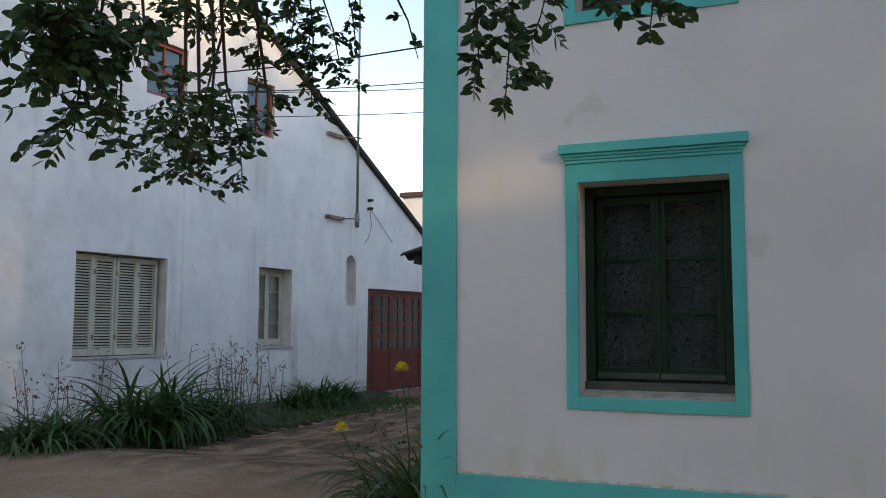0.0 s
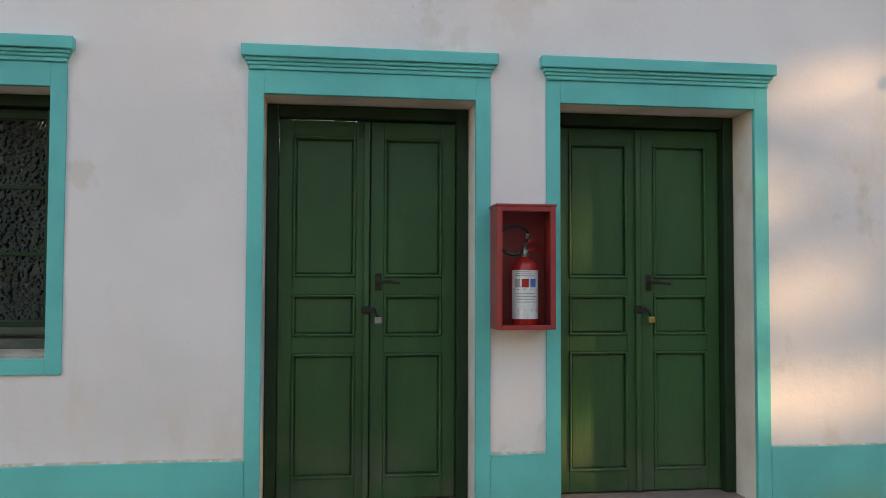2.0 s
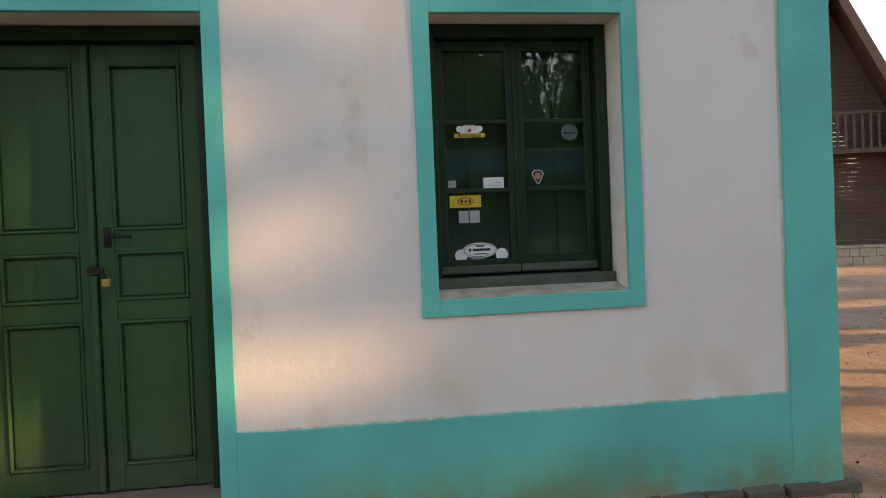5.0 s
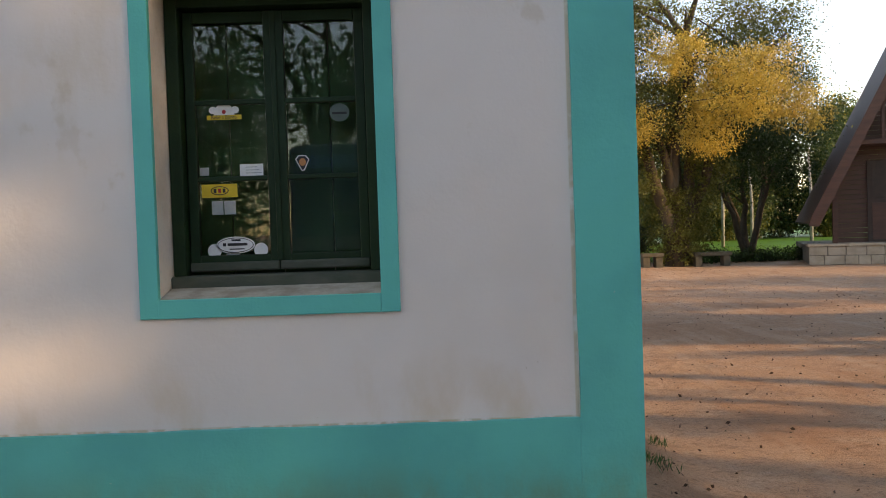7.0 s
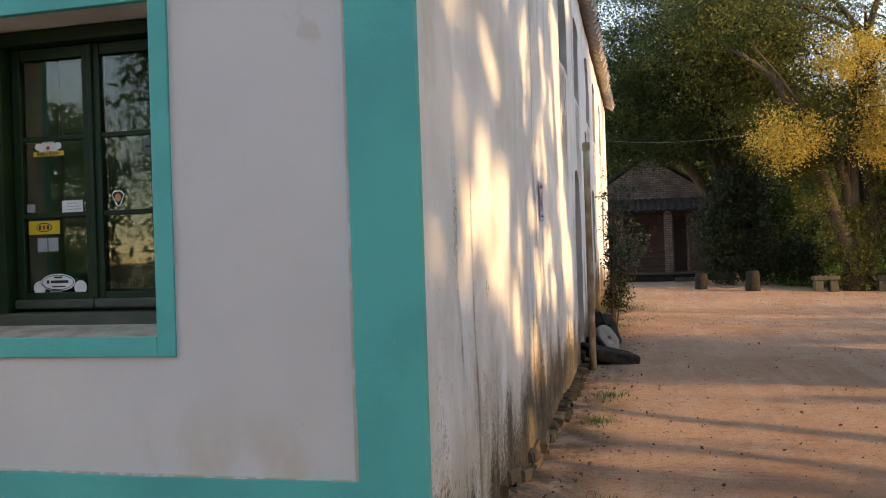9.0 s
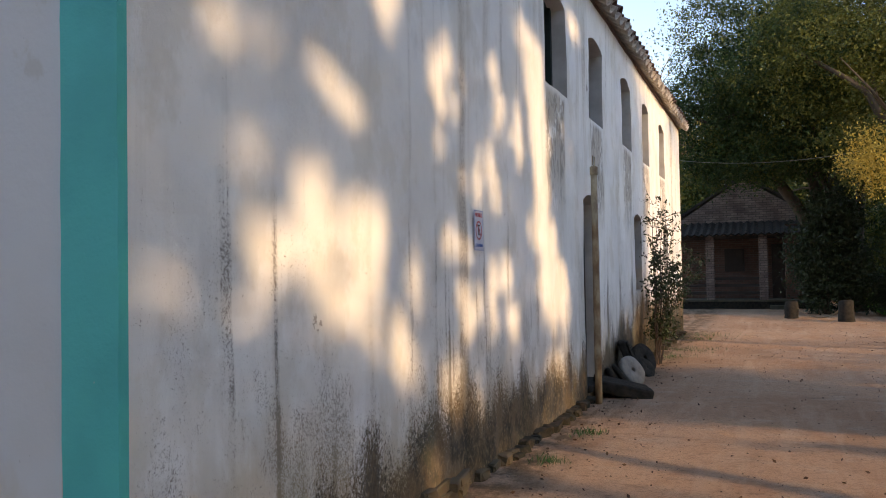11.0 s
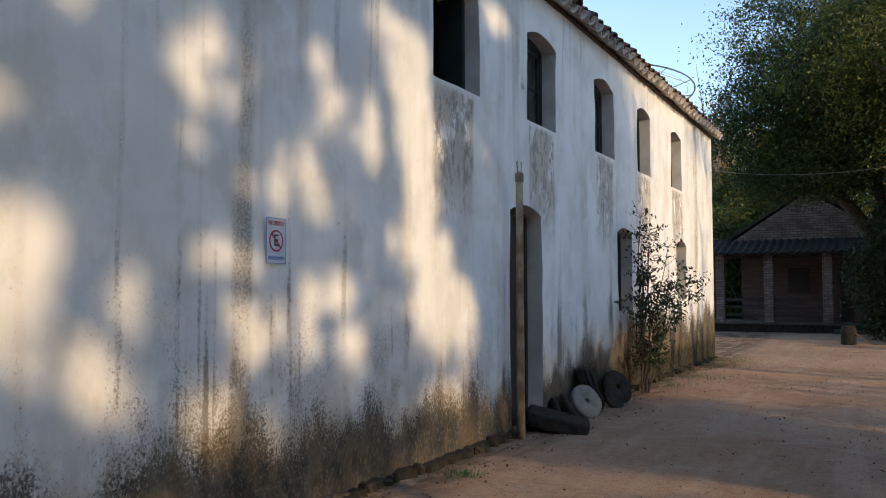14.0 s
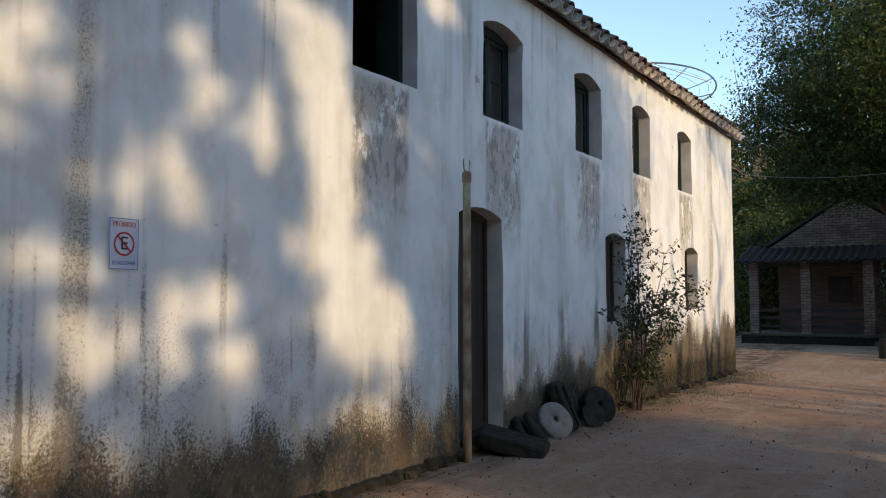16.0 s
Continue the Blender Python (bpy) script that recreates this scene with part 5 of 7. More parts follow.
PALE_BRICKWORK = brick_wall_material("weathered_brickwork", (0.34, 0.26, 0.23), (0.22, 0.16, 0.14), (0.09, 0.08, 0.07))
BRICKWORK = brick_wall_material("old_brickwork", (0.20, 0.105, 0.08), (0.14, 0.08, 0.065), (0.17, 0.15, 0.13))
LANE_WALL = old_whitewash("grey_white_wall_paint", 0.35, 0.3, (0.88, 0.88, 0.87), ())
# Blue of the sky's reflection, painted into the sheet behind the panes.
SKY_BLUE_BACKING = simple("sky_reflection_tone", (0.26, 0.40, 0.46), (0.20, 0.32, 0.38), 4, 0.8, 0.2)
WINE = simple("wine_window_paint", (0.34, 0.07, 0.06), (0.26, 0.055, 0.045), 5, 0.5, 0.2)
SKY_TINT_GLASS = glass_material("sky_tinted_glass", (0.45, 0.62, 0.68), 0.03, False)


def lane_house():
    m = pose(-8.73, 8.55, 0, 0, 0, 81.86)
    left, right = -7.0, 10.7

    def top(x):
        s = x + left
        return min(6.74 - 0.585 * (s - 3.53), 6.74 - 0.585 * (0.4 - 3.53) - 0.585 * (0.4 - s))

    spots = [(-0.02, 1.53, 1.18, 2.625, 0), (3.53, 4.37, 1.265, 2.635, 0), (5.96, 6.30, 2.04, 2.90, 0.13), (6.72, 9.51, 0.29, 2.40, 0), (1.03, 1.80, 5.05, 5.90, 0), (3.12, 3.81, 4.90, 5.84, 0)]
    start_m = m @ Matrix.Translation((left, 0, 0))
    height = 9.2
    bm_openings = [(a - left, b - left, c, d, e) for a, b, c, d, e in spots]
    pierced_wall("lane_house_wall", right - left, height, 0.32, bm_openings, LANE_WALL, start_m, 0.35, 0.008, REVEAL, lambda x: top(x), "tall white plastered gable wall with grey rain stains")
    inner = link("lane_house_room", box(left, right, 0.6, 0.7, 0, 3.2), UNLIT_ROOM)
    inner.matrix_world = m
    tagged(inner, "inner wall coloured near-black for the unlit room", "wall", "", "structure")
    back = link("niche_back", box(5.9, 6.36, 0.20, 0.30, 1.98, 3.1), LANE_WALL)
    back.matrix_world = m
    tagged(back, "pale back of a shallow arched niche", "wall", "", "structure")
    slope = math.atan(0.585)
    for name, s0, s1 in (("lane_roof_north", 0.4, 11.2), ("lane_roof_south", -7.6, 0.4)):
        bm = bmesh.new()
        z0, z1 = top(s0 - left) + 0.02, top(s1 - left) + 0.02
        v = [bm.verts.new(p) for p in ((s0, -0.10, z0), (s1, -0.10, z1), (s1, 8, z1), (s0, 8, z0))]
        w = [bm.verts.new(q.co + Vector((0, 0, 0.075))) for q in v]
        bm.faces.new(v)
        bm.faces.new(w[::-1])
        for i in range(4):
            bm.faces.new((v[i], v[(i + 1) % 4], w[(i + 1) % 4], w[i]))
        ob = link(name, bm, SHEET)
        ob.matrix_world = m
        tagged(ob, "dark thin roof edge over the white gable", "roof", "", "structure")

    def owner(name, at, label, category):
        ob = thing(name, (0, 0, 0), label, category, "", 0, "structure")
        ob.matrix_world = m @ Matrix.Translation(at)
        return ob

    # louvred shutters, four leaves in the recess
    sh = owner("window_11", (0, 0, 1.18), "closed cream louvred shutters in a deep recess of the gable wall", "window")
    slat = bpy.data.meshes.new("slat")
    bm = box(-0.135, 0.135, -0.016, 0.016, -0.003, 0.003, 0.001)
    bm.transform(pose(0, 0, 0, 40))
    bm.to_mesh(slat)
    bm.free()
    slat.materials.append(CREAM)
    for k in range(4):
        x0 = 0.0 + 0.372 * k
        leaf = leaf_frame(x0 + 0.004, x0 + 0.368, 0.03, 1.42, 0.14 + 0.012 * (k % 2), 0.175 + 0.012 * (k % 2), 0.045, [(0.03, 0.13), (1.34, 1.42)], CREAM, sh, "shutter_leaf")
        for i in range(30):
            ob = new("slat", slat)
            ob.parent = leaf
            ob.location = (x0 + 0.186, 0.158 + 0.012 * (k % 2), 0.15 + 0.040 * i)
        for z in (0.25, 1.15):
            part("hinge", box(x0 - 0.008, x0 + 0.020, 0.128, 0.15, z, z + 0.07, 0.002), RUST, leaf)
    part("sill", box(-0.04, 1.55, -0.015, 0.19, -0.02, 0.018, 0.004), RECESS_GREY, sh)
    # casement in the middle
    mw = owner("window_12", (3.53, 0, 1.265), "narrow cream casement window with eight panes in a deep recess", "window")
    bm = bmesh.new()
    for p in ((0.002, 0.05, 0.19, 0.25, 0.02, 1.36), (0.79, 0.838, 0.19, 0.25, 0.02, 1.36), (0.05, 0.79, 0.19, 0.25, 1.30, 1.36), (0.05, 0.79, 0.19, 0.25, 0.02, 0.07)):
        box(*p, 0.003, bm)
    part("window_frame", bm, CREAM, mw)
    for s0, s1 in ((0.052, 0.418), (0.422, 0.788)):
        sash = leaf_frame(s0, s1, 0.07, 1.30, 0.20, 0.235, 0.045, [(0.07, 0.14), (1.24, 1.30)] + [(0.14 + 0.275 * k - 0.01, 0.14 + 0.275 * k + 0.01) for k in (1, 2, 3)], CREAM, mw, "casement")
        for k in range(4):
            pane = part("pane", box(s0 + 0.042, s1 - 0.042, 0.214, 0.218, 0.14 + 0.275 * k + 0.011, 0.14 + 0.275 * (k + 1) - 0.011), GLASS, sash)
            pane.visible_shadow = False
    part("curtain", box(0.05, 0.79, 0.28, 0.285, 0.05, 1.3), CREAM, mw, "pale curtain behind the panes")
    part("sill", box(-0.05, 0.89, -0.02, 0.2, -0.03, 0.015, 0.004), RECESS_GREY, mw)
    # small red windows of the upper floor
    for name, s0, s1, z0, z1 in (("window_13", 1.03, 1.80, 5.05, 5.90), ("window_14", 3.12, 3.81, 4.90, 5.84)):
        w = owner(name, (s0, 0, z0), "small wine-red casement, panes tinted like reflected sky, high in the gable", "window")
        wide, tall = s1 - s0, z1 - z0
        bm = bmesh.new()
        for p in ((0.002, 0.06, 0.06, 0.14, 0.0, tall), (wide - 0.06, wide - 0.002, 0.06, 0.14, 0.0, tall), (0.06, wide - 0.06, 0.06, 0.14, tall - 0.06, tall - 0.002), (0.06, wide - 0.06, 0.06, 0.14, 0.002, 0.06)):
            box(*p, 0.003, bm)
        part("window_frame", bm, WINE, w)
        mid = wide / 2
        for a, b in ((0.06, mid - 0.02), (mid + 0.02, wide - 0.06)):
            for c, d in ((0.06, tall / 2 - 0.015), (tall / 2 + 0.015, tall - 0.06)):
                pane = part("pane", box(a, b, 0.10, 0.104, c, d), SKY_TINT_GLASS, w)
        bm = bmesh.new()
        box(mid - 0.02, mid + 0.02, 0.08, 0.125, 0.06, tall - 0.06, 0.003, bm)
        box(0.06, wide - 0.06, 0.082, 0.12, tall / 2 - 0.015, tall / 2 + 0.015, 0.003, bm)
        part("bars", bm, WINE, w)
        # Blue sheet stands for sky mirrored in the panes.
        part("blind", box(0.02, wide - 0.02, 0.14, 0.15, 0.0, tall), SKY_BLUE_BACKING, w)
    # folding red door with panes
    rd = owner("door_4", (6.72, 0, 0.29), "red-brown folding glazed doors with small panes, closed", "door")
    x, H = 0.04, 2.10
    bm = bmesh.new()
    box(0.002, 0.04, 0.05, 0.12, 0, H, 0.003, bm)
    box(0.04, 2.78, 0.05, 0.12, H - 0.06, H - 0.002, 0.003, bm)
    part("door_frame", bm, RED_DOOR, rd)
    for k, (w, cols) in enumerate(((0.29, 1), (0.60, 2), (0.60, 2), (0.60, 2), (0.60, 2))):
        st = 0.06
        z0, z1 = 0.02, H - 0.065
        g0, g1 = 0.86, z1 - 0.07
        rows = [g0 + (g1 - g0) * i / 4 for i in range(5)]
        leaf = leaf_frame(x, x + w, z0, z1, 0.06, 0.10, st, [(z0, z0 + 0.12), (g0 - 0.12, g0), (g1, z1)] + [(r - 0.022, r + 0.022) for r in rows[1:4]], RED_DOOR, rd, "door_leaf")
        inside = w - 2 * st
        for c in range(cols):
            a, b = x + st + inside * c / cols + (0.01 if c else 0), x + st + inside * (c + 1) / cols - (0.01 if c < cols - 1 else 0)
            for r0, r1 in zip(rows, rows[1:]):
                pane = part("pane", box(a, b, 0.078, 0.082, r0, r1), GLASS, leaf)
                pane.visible_shadow = False
        if cols == 2:
            part("glazing_bar", box(x + w / 2 - 0.018, x + w / 2 + 0.018, 0.066, 0.096, g0, g1, 0.002), RED_DOOR, leaf)
        part("panel", box(x + st, x + w - st, 0.072, 0.09, z0 + 0.12, g0 - 0.12, 0.004), RED_DOOR, leaf)
        if k == 1:
            part("door_handle", tube([(x + w - 0.03, 0.06, 0.95), (x + w - 0.03, 0.03, 0.95), (x + w - 0.10, 0.028, 0.95)], 0.010, 6), STEEL, leaf)
        x += w + 0.004
    # Near-black sheet drawn as the dark room behind the red doors.
    part("blind", box(0.0, 2.79, 0.22, 0.23, 0.0, H), UNLIT_ROOM, rd)
    step = link("lane_step", box(6.6, 10.7, -1.1, 0.0, 0.0, 0.28, 0.02), simple("red_step_tile", (0.30, 0.12, 0.09), (0.24, 0.10, 0.08), 3, 0.8, 0.3))
    step.matrix_world = m
    tagged(step, "low reddish terrace step before the red doors", "step", "", "structure")
    # antenna mast, brackets, insulators
    mast = owner("antenna_mast", (5.90, -0.30, 3.6), "thin grey antenna mast fixed by brackets to the gable", "mast")
    tagged(mast, kind="thing")
    part("tube", tube([(0, 0, 0), (0, 0, 5.2)], [0.026, 0.020], 10), STEEL, mast, smooth=True)
    part("socket", tube([(0, 0, -0.06), (0, 0, 0.22)], 0.045, 10), STEEL, mast, smooth=True)
    for z in (0.08, 1.68):
        bm = box(-0.62, -0.10, 0.22, 0.30, z, z + 0.06, 0.005)
        tube([(-0.15, 0.25, z + 0.03), (0.0, 0.0, z + 0.03), (0.10, 0.0, z + 0.03)], 0.014, 6, bm)
        part("bracket", bm, RUST, mast, "rusty bracket")
    ins = owner("insulator_bracket", (6.68, 0, 4.02), "small dark wire insulators on the white wall", "insulator")
    tagged(ins, kind="thing")
    for z in (0, 0.17):
        part("insulator", tube([(0, 0.0, z), (0, -0.06, z), (0.02, -0.12, z)], [0.03, 0.035, 0.025], 8), BLACK, ins, smooth=True)
    cord = bmesh.new()
    tube([(0, -0.05, 0), (0.08, -0.04, -0.35), (-0.02, -0.03, -0.62), (-0.1, -0.01, -0.7)], 0.006, 4, cord)
    tube([(0.02, -0.05, 0), (0.9, -0.02, -0.62)], 0.006, 4, cord)
    part("loose_wire", cord, BLACK, ins)


lane_house()


def far_annex():
    ob = link("annex_wall", box(-12.0, -2.5, 26.0, 26.4, 0, 6.05), LANE_WALL)
    tagged(ob, "stained white wall of a building behind", "wall", "", "structure")
    ob = link("annex_coping", box(-12.1, -2.4, 25.9, 26.5, 6.05, 6.22, 0.03), TILE)
    tagged(ob, "row of reddish coping tiles on the far wall", "trim", "", "structure")
    aw = thing("awning", (-2.24, 6.5, 2.3), "grey corrugated awning sheet on the house side", "awning")
    bm = bmesh.new()
    n, rows = 40, []
    for k in range(n + 1):
        y = 2.0 * k / n
        z = 0.028 * math.sin(k * math.pi / 2.5)
        rows.append([bm.verts.new((-0.78, y, z - 0.06)), bm.verts.new((0.0, y, z + 0.16)), bm.verts.new((0.0, y, z + 0.150)), bm.verts.new((-0.78, y, z - 0.072))])
    for a, b in zip(rows, rows[1:]):
        for i in range(4):
            bm.faces.new((a[i], a[(i + 1) % 4], b[(i + 1) % 4], b[i]))
    part("sheet", bm, SHEET, aw)
    part("batten", box(-0.7, -0.64, 0.1, 1.9, -0.13, -0.06, 0.004), DARK_WOOD, aw)


far_annex()


def cable(points, sag, r, label="thin dark overhead cable", material=BLACK):
    a, b = Vector(points[0]), Vector(points[1])
    pts = [a.lerp(b, i / 16) - Vector((0, 0, sag * 4 * (i / 16) * (1 - i / 16))) for i in range(17)]
    ob = link("overhead_cable", tube(pts, r, 5), material)
    tagged(ob, label, "cable", "overhead cables")


cable(((-13.4, 8.6, 5.6), (2.2, 12.6, 7.3)), 0.9, 0.012)
cable(((-13.0, 8.6, 5.4), (3.2, 14.6, 6.75)), 0.7, 0.008)
cable(((-11.5, 9.0, 5.35), (1.0, 13.0, 5.6)), 0.35, 0.006)
cable(((-11.8, 9.3, 5.0), (1.0, 13.3, 5.3)), 0.3, 0.006)
cable(((-12, 7.9, 4.8), (-8.6, 9.6, 4.6)), 0.1, 0.010)
cable(((4.4, 30.5, 5.4), (12.5, 27.0, 4.9)), 0.5, 0.007, "sagging pale cable under the trees", STEEL)

# garden bed along the gable wall
bed = bmesh.new()
rows = []
for k in range(50):
    s = -4.0 + 11.0 * k / 49
    base = Vector((-8.73 + 0.1416 * s, 8.55 + 0.9899 * s, 0))
    wide = (2.25 if s < -0.5 else 2.25 - 0.21 * (s + 0.5)) + 0.08 * noise.noise(Vector((s, 0, 0)))
    rows.append([bed.verts.new(base + Vector((0.99, -0.1416, 0)) * w * wide + Vector((0, 0, 0.13 + h + 0.02 * noise.noise(Vector((s * 3, w * 4, 0)))))) for w, h in ((-0.05, 0.22), (0.35, 0.2), (0.7, 0.16), (0.9, 0.12), (1.0, -0.06))])
for a, b in zip(rows, rows[1:]):
    for i in range(4):
        bed.faces.new((a[i], a[i + 1], b[i + 1], b[i]))
SOIL = simple("dark_garden_soil", (0.045, 0.040, 0.026), (0.030, 0.042, 0.018), 5, 0.95, 1.0)
tagged(link("garden_bed", bed, SOIL, smooth=True), "low mossy soil bed along the white wall", "garden bed", "", "structure")


def on_bed(s, d, z=0.25):
    return (-8.73 + 0.1416 * s + 0.99 * d, 8.55 + 0.9899 * s - 0.1416 * d, z)


for k, (s, d, n, size, wide) in enumerate(((-1.75, 1.85, 210, 0.85, 0.03), (-1.3, 1.75, 170, 0.8, 0.03), (-2.75, 2.0, 70, 0.5, 0.03), (-0.35, 1.75, 90, 1.25, 0.06), (0.05, 1.5, 90, 1.3, 0.06), (0.35, 1.7, 60, 1.0, 0.05), (1.0, 1.4, 130, 0.95, 0.025), (1.5, 1.25, 110, 0.9, 0.025), (3.7, 0.75, 170, 0.6, 0.035), (4.4, 0.7, 190, 0.65, 0.035), (5.1, 0.6, 150, 0.6, 0.035))):
    strap_plant("strap_leaf_plant", on_bed(s, d), n, size, "dark green strap-leaved clump in the wall bed", 20 + k, 0.16, wide)
for k, (s, d, n, h) in enumerate(((-1.5, 1.6, 5, 1.2), (-1.1, 1.5, 6, 1.1), (-0.7, 1.5, 5, 1.15), (1.6, 1.0, 12, 1.35), (2.1, 0.9, 12, 1.2), (2.6, 0.8, 6, 0.9))):
    dry_stems("rose_bush", on_bed(s, d), n, h, "nearly leafless dark rose stems with dry heads in the bed", 40 + k)
rs = np.random.default_rng(3)
weeds = np.array([on_bed(s, d, 0.24) for s, d in zip(rs.uniform(-3.5, 6.5, 5200), rs.uniform(0.1, 2.1, 5200) ** 1.0)])
weeds[:, 2] += rs.uniform(0, 0.09, len(weeds)) - 0.06 * np.clip((np.arange(len(weeds)) % 7) / 7, 0, 1)
ground_cover = thing("ground_cover", (0, 0, 0), "low dark green weeds over the bed edge", "weeds", "", 0, "stuff")
leaf_mesh("weed_leaves", weeds, 0.07, STRAP, ground_cover, -0.6, 0.4, 9)


def stone_row(name, spots, size, label, seed, category="stones", material=None):
    rng = random.Random(seed)
    owner = thing(name, (0, 0, 0), label, category, "", 0, "structure")
    shapes = []
    for k in range(6):
        bm = box(-0.5, 0.5, -0.5, 0.5, -0.5, 0.5, 0.16)
        rough_stone(bm, k + seed, 0.22)
        me = bpy.data.meshes.new("stone")
        bmesh.ops.recalc_face_normals(bm, faces=bm.faces)
        bm.to_mesh(me)
        bm.free()
        me.materials.append(material or STONE)
        shapes.append(me)
    for x, y, z, sx, sy, sz, turn in spots:
        ob = new("stone", rng.choice(shapes))
        ob.parent = owner
        ob.matrix_local = Matrix.Translation((x, y, z)) @ pose(0, 0, 0, rng.uniform(-8, 8), rng.uniform(-8, 8), turn) @ Matrix.Diagonal((sx, sy, sz, 1))
    return owner


rng = random.Random(12)
spots = []
for k in range(26):
    s = -3.2 + 0.40 * k
    w = (2.25 if s < -0.5 else 2.25 - 0.21 * (s + 0.5)) + 0.02
    x, y, _ = on_bed(s, w)
    spots.append((x, y, 0.12, rng.uniform(0.16, 0.3), rng.uniform(0.2, 0.38), rng.uniform(0.12, 0.2), rng.uniform(60, 100)))
stone_row("bed_edging", spots, 0.2, "rough mossy stones edging the garden bed", 2)


def rose(at, seed, lean):
    owner = thing("rose", at, "yellow rose in bloom on a thin leafy stem", "flower", "yellow roses")
    rng = random.Random(seed)
    top = Vector(lean)
    part("stem", tube([(0, 0, 0), top * 0.5 + Vector((0.03, 0, 0.02)), top], [0.006, 0.005, 0.004], 6), STRAP, owner)
    verts, faces = [], []
    for k in range(34):
        ring = k / 34
        a, r = k * 2.4, 0.008 + 0.042 * ring
        c = top + Vector((math.cos(a) * r * 0.6, math.sin(a) * r * 0.6, 0.06 * (1 - ring) ** 0.7 - 0.01))
        out = Vector((math.cos(a), math.sin(a), 0.9 - ring)).normalized()
        side = Vector((-math.sin(a), math.cos(a), 0))
        w = 0.012 + 0.016 * ring
        n = len(verts)
        verts += [c - side * w * 0.5, c + side * w * 0.5, c + side * w + out * w * 1.3 + Vector((0, 0, 0.006)), c - side * w + out * w * 1.3 + Vector((0, 0, 0.006))]
        faces.append((n, n + 1, n + 2, n + 3))
    raw("bloom", verts, faces, PETAL, owner, "open yellow bloom")
    c = [tuple(top * rng.uniform(0.2, 0.9) + Vector((rng.gauss(0, 0.05), rng.gauss(0, 0.05), 0))) for _ in range(22)]
    leaf_mesh("leaves", c, 0.05, LEAF_DRY if seed % 2 else STRAP, owner, 0.3, 0.55, seed)


rose((-2.68, 5.55, 0.15), 1, (-0.28, -0.15, 0.73))
rose((-2.52, 5.62, 0.15), 2, (-0.07, 0.0, 1.16))
strap_plant("strap_leaf_plant", (-2.50, 5.60, 0.15), 150, 1.05, "dark green strap-leaved clump at the house corner", 61, 0.08, 0.03)
strap_plant("strap_leaf_plant", (-2.62, 6.1, 0.15), 50, 0.95, "dark green strap-leaved clump beside the house wall", 62, 0.08, 0.03)
dry_stems("rose_bush", (-2.6, 5.6, 0.15), 5, 0.8, "thin leafy rose stems at the house corner", 63, spread=0.1)


# ---- masonry at the wall feet ----
rng = random.Random(5)
spots = []
for row, top in enumerate((0.04, 0.12, 0.19)):
    y = 5.3
    while y < 9.8 - 1.3 * row:
        w = rng.uniform(0.09, 0.24)
        if rng.random() < 0.9:
            spots.append((SIDE + 0.02 - 0.012 * row + rng.uniform(-0.025, 0.02), y + w / 2, top * (1.15 - 0.05 * (y - 5)) + rng.uniform(-0.012, 0.012), rng.uniform(0.07, 0.15), w * 0.94, rng.uniform(0.065, 0.09), rng.uniform(-12, 12)))
        y += w
stone_row("foundation_stones", spots, 0.2, "rough brown rubble stones showing at the wall foot", 7)
spots = []
y = 9.6
while y < 24.6:
    w = rng.uniform(0.08, 0.30)
    if not 12.9 < y < 13.9:
        spots.append((SIDE + rng.uniform(-0.03, 0.05), y + w / 2, 0.015, rng.uniform(0.10, 0.22), w * 0.9, rng.uniform(0.06, 0.14), rng.uniform(-20, 20)))
    y += w * rng.uniform(0.85, 1.3)
MOSSY_RUBBLE = brick_material("mossy_rubble", (0.055, 0.046, 0.032), (0.028, 0.027, 0.018))
stone_row("footing_stones", spots, 0.2, "dark mossy rubble stones along the foot of the old wall", 8, "stones", MOSSY_RUBBLE)
brick_mesh = bpy.data.meshes.new("brick")
bm = box(-0.095, 0.095, -0.05, 0.05, -0.03, 0.03, 0.008)
rough_stone(bm, 2, 0.006)
bm.to_mesh(brick_mesh)
bm.free()
brick_mesh.materials.append(BRICK)
footing = thing("brick_footing", (0, 0, 0), "row of worn bricks along the foot of the turquoise plinth", "footing", "", 0, "structure")
x = 3.62
while x < 6.4:
    for row in (0, 1):
        ob = new("brick", brick_mesh)
        ob.parent = footing
        ob.matrix_local = Matrix.Translation((x + 0.1 * row + rng.uniform(-0.01, 0.01), FACE - 0.035 + rng.uniform(-0.012, 0.012), 0.185 + 0.055 * row - 0.02 - 0.14 * smooth((5.0 - x) / 1.0) + rng.uniform(-0.008, 0.008))) @ pose(0, 0, 0, rng.uniform(-6, 6), rng.uniform(-6, 6), rng.uniform(-6, 6))
    x += 0.203


rs, blades = np.random.default_rng(80), []
for k, (x, y, r, n) in enumerate(((6.77, 6.53, 0.07, 120), (6.95, 7.2, 0.05, 70), (6.9, 22.6, 0.3, 240), (7.0, 23.7, 0.35, 260), (6.75, 9.6, 0.08, 140), (6.8, 11.0, 0.09, 160), (6.95, 20.0, 0.35, 260), (6.75, 18.6, 0.2, 200), (5.4, 4.85, 0.14, 260), (6.2, 4.7, 0.16, 260), (4.9, 4.95, 0.10, 150))):
    blades += [(x + dx, y + dy, ground_height(x + dx, y + dy) - 0.005) for dx, dy in rs.normal(scale=r, size=(n, 2)) if x + dx > SIDE + 0.12 or y + dy < FACE - 0.03]
tufts = thing("yard_grass", (0, 0, 0), "small green grass tufts on the bare earth", "grass", "", 0, "stuff")
leaf_mesh("grass_blades", blades, 0.06, STRAP, tufts, -2.5, 0.10, 81)
rs = np.random.default_rng(21)
